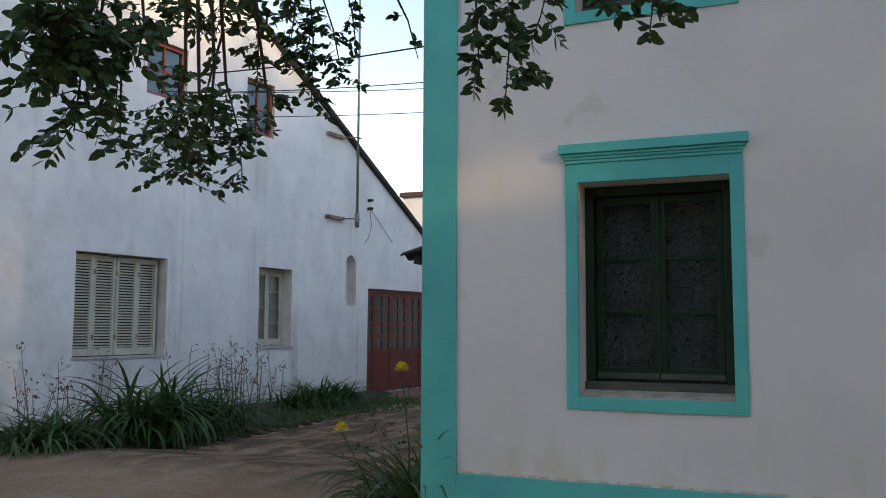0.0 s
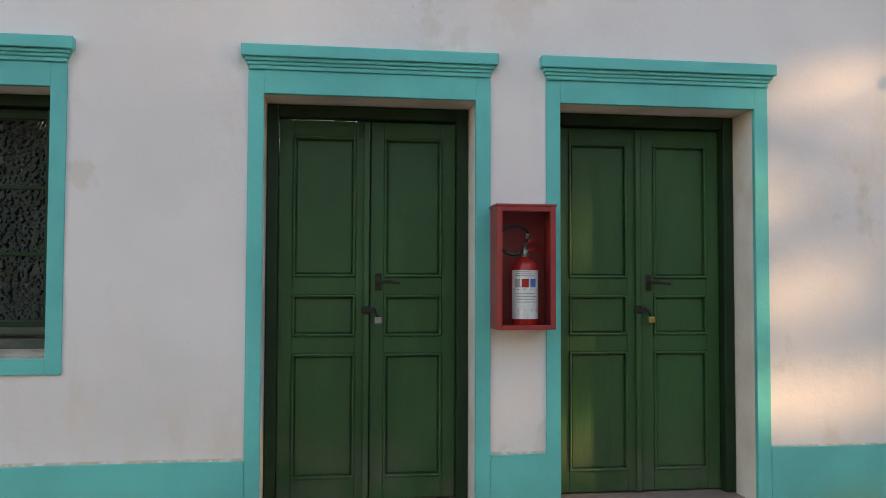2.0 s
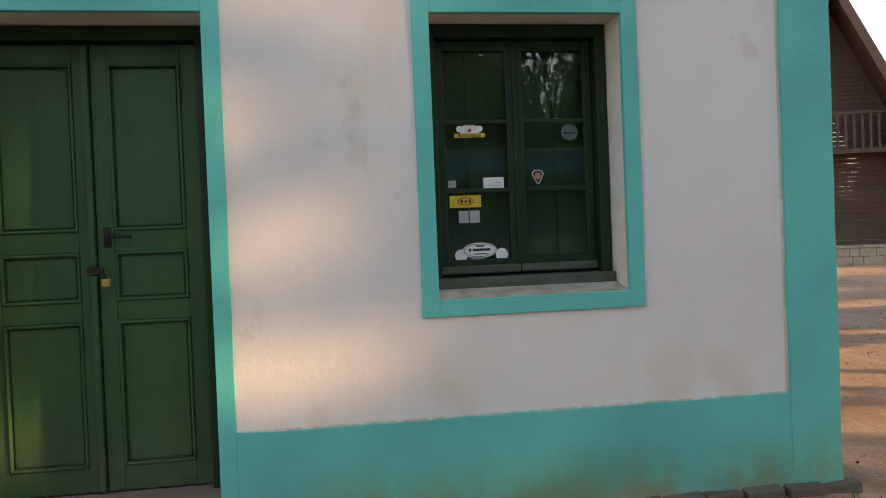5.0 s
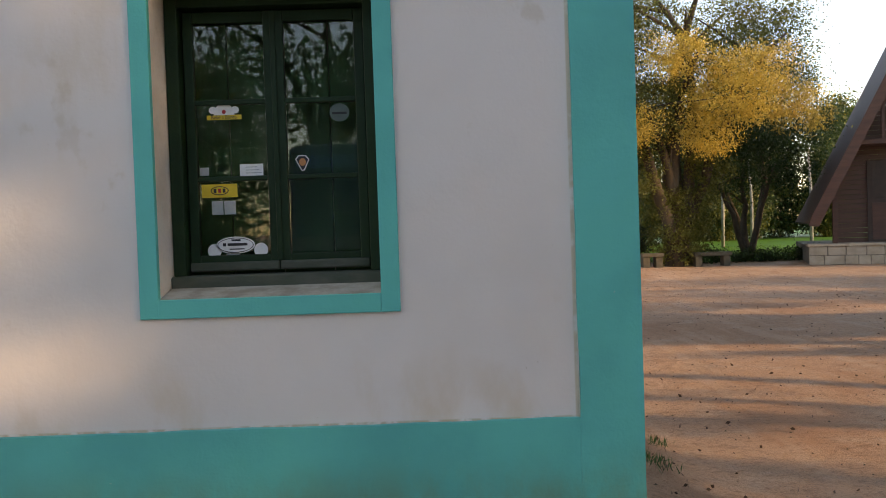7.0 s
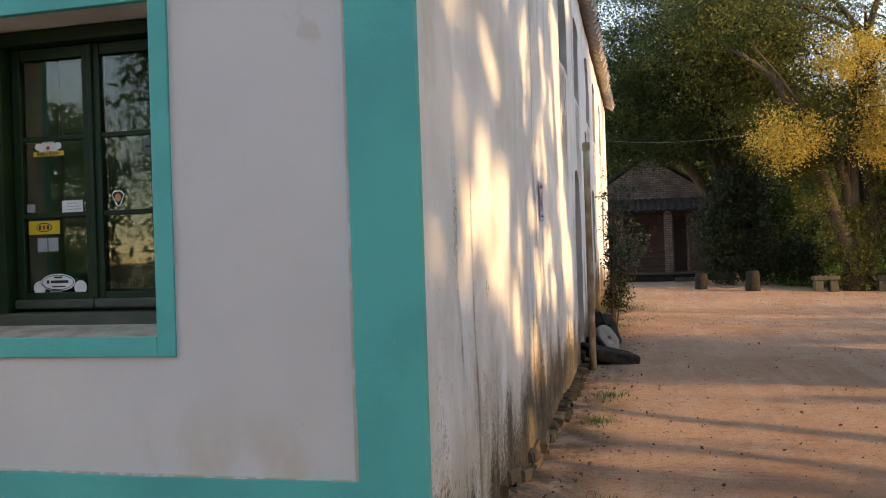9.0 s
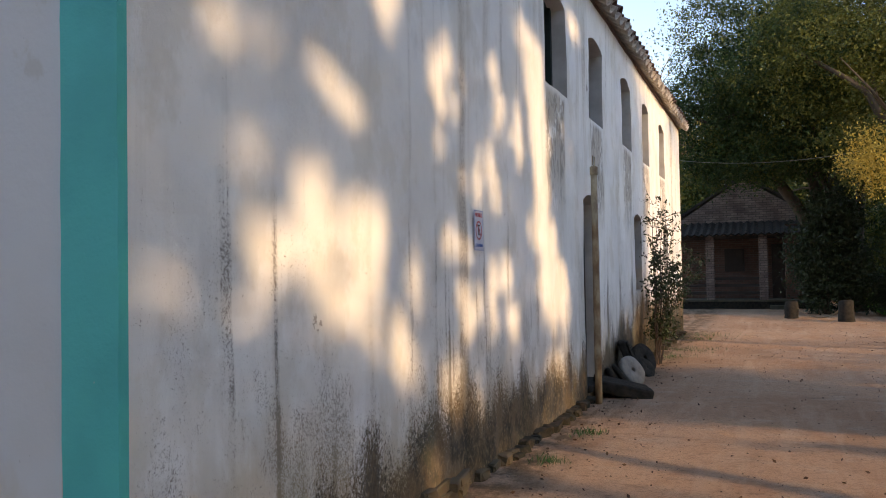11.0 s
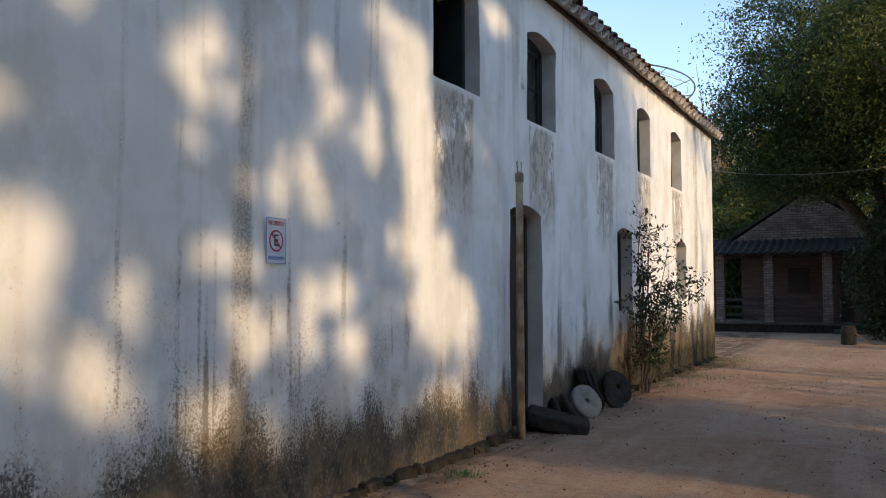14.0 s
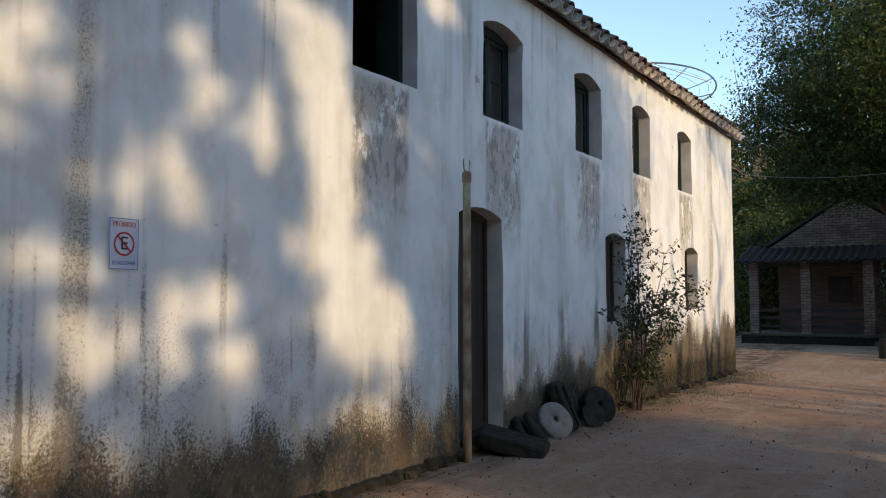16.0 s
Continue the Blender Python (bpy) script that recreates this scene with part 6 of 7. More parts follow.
litter = np.vstack((np.column_stack((rs.uniform(-4, 16, 260), rs.uniform(3, 30, 260), np.zeros(260))), np.column_stack((rs.uniform(6.6, 14, 1500), 4 + 24 * rs.uniform(0, 1, 1500), np.zeros(1500)))))
litter = np.vstack((litter, np.column_stack((SIDE + 0.18 + np.abs(rs.normal(0, 0.28, 420)), rs.uniform(6, 25, 420), np.zeros(420)))))
litter = np.array([p for p in litter if not (WEST - 0.1 < p[0] < SIDE + 0.15 and p[1] > FACE - 0.1)])
litter[:, 2] = [ground_height(x, y) + 0.012 for x, y, _ in litter]
fallen = thing("fallen_leaves", (0, 0, 0), "scattered dry brown leaves on the earth", "leaves", "", 0, "stuff")
leaf_mesh("leaves", litter, 0.034, LEAF_DRY, fallen, 0.0, 0.6, 22, lean=[(0, 0, 0)])
verts, faces = [], []
for k in range(900):
    x, y = rng.uniform(5.5, 13), rng.uniform(4.5, 24) if k % 3 else rng.uniform(5, 12)
    if x < SIDE + 0.2 and y > FACE - 0.1:
        continue
    r = rng.uniform(0.004, 0.012)
    z, n = ground_height(x, y) + 0.2 * r, len(verts)
    verts += [(x + r, y, z), (x, y + r * 0.8, z), (x - r, y, z), (x, y - r * 0.9, z), (x, y, z + r * 0.8)]
    faces += [(n, n + 1, n + 4), (n + 1, n + 2, n + 4), (n + 2, n + 3, n + 4), (n + 3, n, n + 4)]
gravel = raw("pebbles", verts, faces, STONE)
tagged(gravel, "small loose pebbles on the earth", "pebbles", "", "stuff")


# ---- far side of the yard ----
def brick_cabin():
    owner = thing("brick_cabin", (7.2, 34.2, 0.15), "dark brick cabin with a tiled porch roof on brick posts", "cabin")
    part("floor", box(-2.7, 3.0, -0.25, 6, -0.2, 0.30, 0.02), DARK_STONE, owner, "dark stone porch base")
    part("floor_slab", box(-2.75, 3.05, -0.30, 6, 0.30, 0.36, 0.01), MOSSY, owner, "worn grey floor slab of the porch")
    for p in ((-1.9, 2.9, 1.9, 2.1, 0.36, 3.3), (-1.9, -1.7, 2.1, 6, 0.36, 3.3), (2.7, 2.9, 2.1, 6, 0.36, 3.3), (1.75, 2.9, 0.4, 1.9, 0.36, 3.0)):
        part("wall", box(*p), BRICKWORK, owner)
    part("gable", prism([(-2.3, 3.0), (3.1, 3.0), (0.4, 4.75)], 0.2, Matrix.Translation((0, 1.4, 0)) @ pose(0, 0, 0, 90)), PALE_BRICKWORK, owner, "paler brick gable above the porch")
    for x in (-2.3, -0.75, 1.02):
        part("post", box(x - 0.14, x + 0.14, -0.12, 0.16, 0.36, 2.62, 0.008), PALE_BRICKWORK, owner)
    bm = bmesh.new()
    n, rows = 84, []
    for k in range(n + 1):
        x = -2.75 + 5.15 * k / n
        z = 0.035 * math.sin(k * math.pi / 2)
        rows.append([bm.verts.new((x, -0.55, 2.66 + z)), bm.verts.new((x, 1.5, 3.25 + z)), bm.verts.new((x, 1.5, 3.22 + z)), bm.verts.new((x, -0.55, 2.60 + z))])
    for a, b in zip(rows, rows[1:]):
        for i in range(4):
            bm.faces.new((a[i], a[(i + 1) % 4], b[(i + 1) % 4], b[i]))
    part("porch_roof", bm, PORCH_TILE, owner, "dark tiled porch roof")
    part("beam", box(-2.5, 1.9, -0.08, 0.10, 2.50, 2.62, 0.005), DARK_WOOD, owner)
    for s, x0, x1 in ((-1, 0.4, -2.75), (1, 0.4, 3.55)):
        bm = bmesh.new()
        z1 = 4.85 - abs(x1 - x0) * 0.648
        v = [bm.verts.new(p) for p in ((x0, 1.2, 4.85), (x1, 1.2, z1), (x1, 6.3, z1), (x0, 6.3, 4.85))]
        w = [bm.verts.new(q.co + Vector((0, 0, 0.1))) for q in v]
        bm.faces.new(v)
        bm.faces.new(w[::-1])
        for i in range(4):
            bm.faces.new((v[i], v[(i + 1) % 4], w[(i + 1) % 4], w[i]))
        part("roof", bm, SHEET, owner)
    for x0, x1 in ((-2.16, -0.89), (-0.61, 0.88)):
        for z in (0.55, 0.82, 1.06):
            part("rail", box(x0, x1, -0.03, 0.05, z, z + 0.10, 0.01), DARK_WOOD, owner)
    # Dark boards stand in for the window's unlit panes; no glass to reflect.
    window = part("window", box(-0.35, 0.35, 1.84, 1.90, 1.35, 2.2, 0.005), DARK_WOOD, owner, "small window with dark boards drawn for its unlit panes")
    part("shutter", box(-0.28, -0.01, 1.825, 1.838, 1.42, 2.13, 0.004), DARK_WOOD, window)
    part("shutter", box(0.01, 0.28, 1.825, 1.838, 1.42, 2.13, 0.004), DARK_WOOD, window)
    part("door", box(1.30, 1.75, 1.80, 1.90, 0.36, 2.35, 0.005), DARK_WOOD, owner)
    part("step", box(1.2, 2.1, -0.7, -0.25, -0.2, 0.18, 0.02), MOSSY, owner)


brick_cabin()


def a_frame_house():
    owner = thing("a_frame_house", (16.98, 27.4, 0.0), "steep A-frame timber house with a balcony on a stone plinth", "house", "", -20)
    part("plinth", box(0.02, 8.18, 0.02, 7, -0.1, 0.56, 0.02), MORTAR, owner, "mortared core of the stone plinth")
    rng = random.Random(44)
    for z0, z1 in ((0.0, 0.27), (0.285, 0.555)):
        x = 0.0
        while x < 8.1:
            w = min(rng.uniform(0.3, 0.62), 8.2 - x)
            part("stone", rough_stone(box(x, x + w - 0.018, -0.012 + rng.uniform(0, 0.02), 0.2, z0, z1, 0.014), x, 0.012), SANDSTONE, owner)
            x += w
    for k in range(7):
        part("coping", box(-0.04 + 1.18 * k, 1.13 + 1.18 * k, -0.05, 0.9, 0.56, 0.64, 0.012), SANDSTONE, owner)
    ax, az = 4.0, 9.2
    for s in (-1, 1):
        foot = 0.04 if s < 0 else 7.96
        out = [(foot, 1.38), (foot + s * 0.05, 1.30), (foot - s * 0.16, 1.22), (ax, az - 0.45), (ax, az)]
        part("roof", prism(out, 7.0, Matrix.Translation((0, 7.0 - 0.35, 0)) @ pose(0, 0, 0, 90)), CABIN_WOOD, owner, "steep dark red-brown roof slope")
        part("barge_board", prism([(foot, 1.44), (foot + s * 0.06, 1.20), (foot - s * 0.22, 1.18), (ax, az - 0.52), (ax, az + 0.06)], 0.06, Matrix.Translation((0, -0.36, 0)) @ pose(0, 0, 0, 90)), CABIN_WOOD, owner)
    slope = 3.8 / (az - 1.67)
    z = 0.64
    while z < 8.2:
        x0 = max(0.75, 0.06 + (z - 1.22) * slope)
        x1 = 8.0 - x0
        if x1 - x0 > 0.2:
            part("board", box(x0, x1, 0.95, 1.0, z, z + 0.142, 0.006), CABIN_WOOD, owner)
        z += 0.15
    for x in (0.76, 7.24):
        part("post", box(x - 0.07, x + 0.07, 0.16, 0.30, 0.64, 2.5, 0.008), CABIN_WOOD, owner)
    part("balcony_floor", box(1.42, 6.6, 0.05, 0.95, 3.60, 3.75, 0.01), CABIN_WOOD, owner)
    part("handrail", box(2.02, 5.98, 0.06, 0.13, 4.86, 4.95, 0.008), CABIN_WOOD, owner)
    for k in range(16):
        x = 2.12 + 0.25 * k
        part("baluster", box(x - 0.045, x + 0.045, 0.075, 0.11, 3.75, 4.86, 0.006), CABIN_WOOD, owner)
    door = part("door", box(1.75, 3.7, 0.88, 0.94, 0.56, 3.15, 0.006), DARK_WOOD, owner, "dark wooden double door")
    for x in (1.88, 2.82):
        part("panel", box(x, x + 0.78, 0.865, 0.88, 2.0, 2.95, 0.006), DARK_WOOD, door)
        part("panel", box(x, x + 0.78, 0.865, 0.88, 0.72, 1.85, 0.006), CABIN_WOOD, door)


a_frame_house()

verts, faces = [], []
nx, ny = 60, 40
for j in range(ny + 1):
    for i in range(nx + 1):
        x, y = 11.5 + 160 * (i / nx) ** 1.6, 30.6 + 300 * (j / ny) ** 2.2
        verts.append((x, y + 0.25 * noise.noise(Vector((x * 0.8, 0, 0))), ground_height(x, y) + 0.05 + 0.05 * noise.noise(Vector((x * 0.5, y * 0.5, 0)))))
for j in range(ny):
    for i in range(nx):
        k = j * (nx + 1) + i
        faces.append((k, k + 1, k + nx + 2, k + nx + 1))
tagged(raw("lawn", verts, faces, GRASS, smooth=True), "bright green mown lawn beyond the yard", "lawn", "", "structure")
rs = np.random.default_rng(31)
blade = np.column_stack((rs.uniform(11.5, 34, 26000), 30.7 + 14 * rs.uniform(0, 1, 26000) ** 1.6, np.zeros(26000)))
blade[:, 2] = [ground_height(x, y) + 0.04 for x, y, _ in blade]
grass = thing("lawn_grass", (0, 0, 0), "short green grass blades of the lawn", "grass", "", 0, "stuff")
leaf_mesh("blades", blade, 0.10, GRASS, grass, -2.5, 0.12, 32)


def stone_bench(at, w, label):
    owner = thing("stone_bench", at, label, "bench", "stone benches under the tree")
    part("seat", rough_stone(box(-w / 2, w / 2, -0.22, 0.22, 0.34, 0.46, 0.02), 3, 0.01), MOSSY, owner)
    for x in (-w / 2 + 0.15, w / 2 - 0.15):
        part("leg", box(x - 0.11, x + 0.11, -0.18, 0.18, -0.05, 0.34, 0.02), MOSSY, owner)


stone_bench((12.35, 28.3, 0.03), 0.7, "weathered stone bench beside the ivy-grown tree")
stone_bench((14.35, 28.6, 0.0), 1.2, "low weathered stone bench under the tree")
for k, (x, y, r, h) in enumerate(((9.0, 29.4, 0.19, 0.46), (10.36, 28.2, 0.2, 0.55))):
    owner = thing("tree_stump", (x, y, ground_height(x, y)), "short weathered brown stump bollard at the yard edge", "stump", "stumps at the yard edge")
    part("bole", rough_stone(lathe([(r * 1.15, -0.1), (r * 1.05, 0.08), (r, h * 0.6), (r * 0.92, h), (r * 0.6, h + 0.03)], 14), k, 0.03), DARK_STONE, owner, smooth=True)
rope = link("barrier_rope", tube([Vector((9.1, 29.4, 0.5)).lerp(Vector((10.3, 28.2, 0.5)), i / 14) - Vector((0, 0, 1.3 * (i / 14) * (1 - i / 14))) for i in range(15)], 0.018, 6), TWIG)
tagged(rope, "pale sagging rope between two stumps", "rope")

# ---- trees of the yard ----
tree("autumn_tree", (13.4, 29.0, 0.0), [(-3.4, -1.5, 7.0), (-1.2, 0.5, 9.5), (1.2, -0.5, 9.5), (3.2, -1.2, 7.2), (0.2, -2.2, 6.6), (-2.0, -2.0, 5.4), (2.2, 1.5, 8.5)], 0.36,
     {0: [(-2.1, -2.2, 4.4, 1.1, 1.0, 0.9, 46), (1.2, -2.4, 5.3, 1.5, 1.1, 1.2, 90), (3.3, -1.6, 4.9, 1.0, 0.9, 0.8, 44), (-0.4, -2.5, 6.3, 1.2, 0.9, 0.7, 40), (0.5, -2.2, 4.1, 1.0, 0.8, 0.6, 36), (2.4, -2.0, 6.4, 0.8, 0.7, 0.5, 16)],
      1: [(0, 0.4, 8.5, 4.4, 3.0, 3.6, 420), (-3.2, 0, 7.5, 2.2, 2.0, 2.6, 190), (2.6, 0.4, 6.8, 1.9, 1.8, 2.0, 130), (-1.0, -0.6, 5.0, 2.2, 1.4, 1.2, 120)],
      2: [(0.3, -0.2, 1.4, 0.7, 0.5, 1.5, 95), (-0.4, -0.1, 1.5, 0.6, 0.5, 1.5, 85), (-1.3, -0.5, 3.4, 0.8, 0.6, 1.3, 80), (1.0, -0.3, 3.4, 0.8, 0.6, 1.4, 80), (-2.2, -0.8, 4.2, 1.0, 0.6, 0.8, 50)]},
     "large many-stemmed tree with yellow autumn foliage and ivy-grown trunks", [(LEAF_YELLOW, 1, 0.085, 95, 0.24), (LEAF_OLIVE, 1, 0.10, 95, 0.36), (LEAF_OLIVE, 1, 0.085, 80, 0.16)], BARK, 3, 4)
tree("broad_tree", (10.9, 32.6, 0.1), [(-3.0, -1.0, 8.0), (-1.0, 0.5, 10.0), (1.0, 0, 9.5), (-4.6, -0.8, 6.5), (-2.0, -1.8, 5.8)], 0.32,
     [(-2.4, -0.6, 8.2, 3.2, 2.6, 3.2, 420), (-4.0, -1.0, 6.6, 1.9, 1.6, 1.7, 170), (-0.6, -1.2, 5.8, 2.2, 1.5, 1.6, 170), (0.4, 0.2, 9.6, 3.0, 2.6, 2.8, 260), (-2.2, -1.8, 5.0, 1.8, 0.9, 0.8, 110), (-3.4, -1.3, 5.0, 2.0, 0.8, 0.75, 110), (-1.0, -3.6, 7.4, 2.2, 1.6, 1.6, 150), (-2.6, -2.6, 7.6, 1.6, 1.2, 1.4, 90)],
     "broad dark green tree spreading over the brick cabin", [(LEAF_DARK, 0.8, 0.105, 110, 0.32), (LEAF_OLIVE, 0.25, 0.10, 100, 0.28)], BARK, 5, 5)
tree("ivy_shrub", (10.1, 31.0, 0.1), [(-0.3, 0, 2.6), (0.4, 0.1, 2.4)], 0.09, [(0, 0, 1.6, 1.15, 0.8, 1.6, 200), (0.2, 0, 3.2, 0.8, 0.7, 1.0, 60), (1.9, 0.4, 0.7, 1.2, 0.6, 0.7, 80)],
     "dense glossy dark shrub beside the brick cabin", [(LEAF_SHRUB, 1, 0.11, 90, 0.20)], BARK, 7)
for k, (x, y, h, mat) in enumerate(((16.6, 31.6, 3.4, LEAF_DARK), (18.4, 36.0, 5.0, LEAF_DARK))):
    tree("crooked_tree", (x, y, 0), [(-1.3, 0, h * 0.9), (1.0, -0.3, h), (0.2, 0.8, h * 1.1)], 0.16, [(0, 0, h, 2.6, 1.6, 1.1, 150), (0.5, 0, h * 1.4, 2.4, 1.8, 1.0, 110)], "small crooked dark-leaved tree at the lawn edge", [(mat, 1, 0.10, 80, 0.32)], BARK, 30 + k)
hedge = thing("low_hedge", (16.0, 30.6, 0), "low dark clipped plants along the lawn edge", "hedge")
leaf_mesh("leaves", clumps([(-2.5 + 0.6 * k, 0, 0.22, 0.35, 0.25, 0.22, 12) for k in range(11)], 40, 0.12, 77), 0.11, LEAF_DARK, hedge, 0, 0.45, 78)
BARE = [(-1.6, 0, 8.0), (0.6, 0.4, 10.0), (1.8, -0.4, 8.6), (-0.4, 0.5, 9.4), (2.6, 0.3, 7.2), (0.2, -0.5, 8.2)]
tree("bare_tree", (2.6, 44.0, 0.3), BARE, 0.16, [(0.5, 0, 8.2, 3.2, 2.0, 2.2, 90)], "thin nearly bare tree with a few yellow leaves beyond the roof", [(LEAF_YELLOW, 1, 0.12, 14, 0.4)], TWIG, 9, 9)
tree("bare_tree", (6.0, 47.0, 0.3), BARE, 0.16, [(0.5, 0, 8.8, 3.2, 2.0, 2.6, 70)], "thin nearly bare tree with pale twigs beyond the cabin", [(LEAF_YELLOW, 1, 0.12, 12, 0.4)], TWIG, 10, 9)
wood = tree("woodland_tree", (8.0, 46.0, 0.3), [(-1.0, 0, 7.0), (1.2, 0.3, 8.0), (0, 0, 9.5), (0.5, -0.5, 5.0)], 0.2, [(0, 0, 6.5, 3.2, 2.2, 3.8, 260), (0.3, 0, 2.6, 2.8, 1.6, 2.0, 120)], "leafy green woodland tree around the yard", [(LEAF_OLIVE, 0.6, 0.24, 40, 0.5), (LEAF_DARK, 0.4, 0.24, 40, 0.5)], PALE_BARK, 13, 3, "woodland behind the yard")
for x, y, turn in ((3.5, 50.0, 40), (0.0, 48.0, 120), (12.5, 52.0, 200), (17.0, 56.0, 70), (21.0, 62.0, 160), (25.5, 60.0, 300), (30.0, 66.0, 20), (35.0, 63.0, 240), (14.5, 48.0, 280), (40.0, 70.0, 100), (-4.0, 52.0, 10)):
    copy_thing(wood, pose(x, y, 0.2, 0, 0, turn))
for k, (x, y) in enumerate(((4.2, 38.5), (2.4, 40.5), (5.6, 41.0), (12.6, 36.5))):
    tree("understory_bush", (x, y, 0.2), [(-0.4, 0, 1.8), (0.5, 0.2, 2.2)], 0.06, [(0, 0, 1.6, 1.5, 1.0, 1.6, 110), (0.3, 0, 3.4, 1.2, 0.9, 1.2, 60)], "dense dark green bush behind the cabin", [(LEAF_DARK, 0.6, 0.17, 40, 0.3), (LEAF_OLIVE, 0.4, 0.17, 40, 0.3)], BARK, 200 + k, 2, "bushes behind the cabin")
for k, (x, y) in enumerate(((20.0, 44.0), (22.6, 47.0), (18.9, 49.5), (25.4, 46.0))):
    owner = thing("pale_trunk", (x, y, 0.1), "slim whitewashed tree trunk on the lawn", "tree", "whitewashed trunks on the lawn")
    part("trunk", tube([(0, 0, -0.1), (0.05, 0, 2.2), (-0.05, 0.1, 5.0)], [0.09, 0.08, 0.06], 8), simple("whitewashed_bark", (0.36, 0.35, 0.32), (0.24, 0.23, 0.21), 5, 0.9, 0.4) if k == 0 else bpy.data.materials["whitewashed_bark"], owner, smooth=True)
    leaf_mesh("crown", clumps([(0, 0, 6.0, 2.0, 2.0, 1.6, 60)], 36, 0.5, 90 + k), 0.2, LEAF_DARK, owner, 0.3, 0.45, 95 + k)

thicket = tree("thicket_bush", (24.0, 58.0, 0.0), [(-0.8, 0, 3.0), (0.9, 0.2, 3.6), (0.1, -0.3, 4.6)], 0.09, [(0, 0, 2.0, 2.4, 1.4, 2.1, 190), (0.2, 0, 4.8, 1.9, 1.3, 1.8, 110)], "dense dark thicket bush beyond the lawn", [(LEAF_DARK, 0.65, 0.24, 44, 0.4), (LEAF_OLIVE, 0.35, 0.24, 44, 0.4)], BARK, 210, 3, "thicket beyond the lawn")
for k in range(15):
    copy_thing(thicket, pose(13.0 + 2.4 * k + (0.7 if k % 3 else -0.5), 60.0 + (2.5 if k % 2 else 0.0), 0, 0, 0, 77 * k))

for x, y, turn in ((3.0, 45.0, 20), (5.4, 47.5, 140), (8.2, 43.5, 260), (0.8, 44.0, 80), (10.8, 45.0, 310), (4.0, 42.5, 200)):
    copy_thing(thicket, pose(x, y, 0.2, 0, 0, turn))

# ---- unseen shade trees added on the sunny side ----
# Ellipses laid out as the wanted sun patches; the crowns are cut to suit.
WALL_GAPS = [(10.67, 3.79, 0.53, 0.18), (10.85, 3.48, 0.38, 0.41), (11.03, 2.96, 0.40, 0.37), (11.10, 2.45, 0.37, 0.28), (11.11, 1.99, 0.62, 0.25), (11.49, 1.43, 0.72, 0.36), (11.82, 1.28, 0.39, 0.25), (12.68, 4.49, 0.37, 0.17), (11.50, 0.60, 0.40, 0.17), (23.0, 2.4, 1.9, 2.4), (10.22, 2.88, 0.15, 0.27), (9.53, 3.30, 0.13, 0.13), (9.70, 2.96, 0.13, 0.18), (9.44, 2.70, 0.10, 0.10)]
MIDDLE_GAPS = [(8.81, 3.04, 0.10, 0.09), (8.43, 3.15, 0.15, 0.14), (8.61, 2.80, 0.14, 0.07), (8.29, 2.82, 0.10, 0.13), (9.23, 2.44, 0.26, 0.13), (9.14, 2.20, 0.13, 0.12), (9.53, 2.21, 0.12, 0.15), (8.72, 2.29, 0.11, 0.10), (8.48, 1.84, 0.18, 0.12), (9.82, 1.58, 0.15, 0.18), (9.43, 1.50, 0.14, 0.15), (9.13, 1.33, 0.14, 0.17), (9.39, 1.18, 0.18, 0.11), (9.97, 1.14, 0.17, 0.13), (8.67, 1.44, 0.19, 0.14), (8.78, 1.77, 0.13, 0.10), (8.78, 1.18, 0.15, 0.11), (8.42, 0.77, 0.24, 0.22), (8.28, 2.52, 0.13, 0.12)]
NEAR_GAPS = [(5.82, 2.66, 0.33, 0.09), (6.69, 2.61, 0.18, 0.08), (6.92, 2.53, 0.22, 0.09), (5.95, 2.15, 0.18, 0.08), (6.51, 2.04, 0.16, 0.12), (6.17, 1.72, 0.23, 0.14), (6.55, 1.79, 0.19, 0.25), (7.10, 1.72, 0.36, 0.34), (6.84, 1.39, 0.32, 0.15), (6.08, 1.45, 0.15, 0.07), (7.43, 1.20, 0.27, 0.16), (8.19, 3.00, 0.17, 0.20), (7.88, 1.53, 0.20, 0.25), (5.41, 1.58, 0.12, 0.07), (7.71, 1.01, 0.22, 0.14), (7.4, 3.4, 0.25, 0.4), (6.4, 3.5, 0.25, 0.3)]
FRONT_GAPS = [(-1.60, 2.57, 0.62, 0.15), (3.9, 2.65, 0.46, 0.17), (3.68, 1.52, 0.3, 0.17), (3.85, 0.97, 0.55, 0.17), (3.2, 2.1, 0.28, 0.24), (3.2, 1.0, 0.28, 0.24)]


GROUND_GAPS = [(8.4, 8.45, 3.4, 0.32), (8.4, 21.8, 2.6, 1.3), (9.5, 9.7, 3.6, 1.05), (9.0, 7.2, 2.4, 0.45), (11.5, 6.4, 2.6, 0.5), (10.0, 11.5, 2.6, 0.45), (12.0, 15.0, 3.0, 0.7), (8.4, 22.2, 1.6, 0.9), (8.5, 5.2, 2.0, 0.35)]


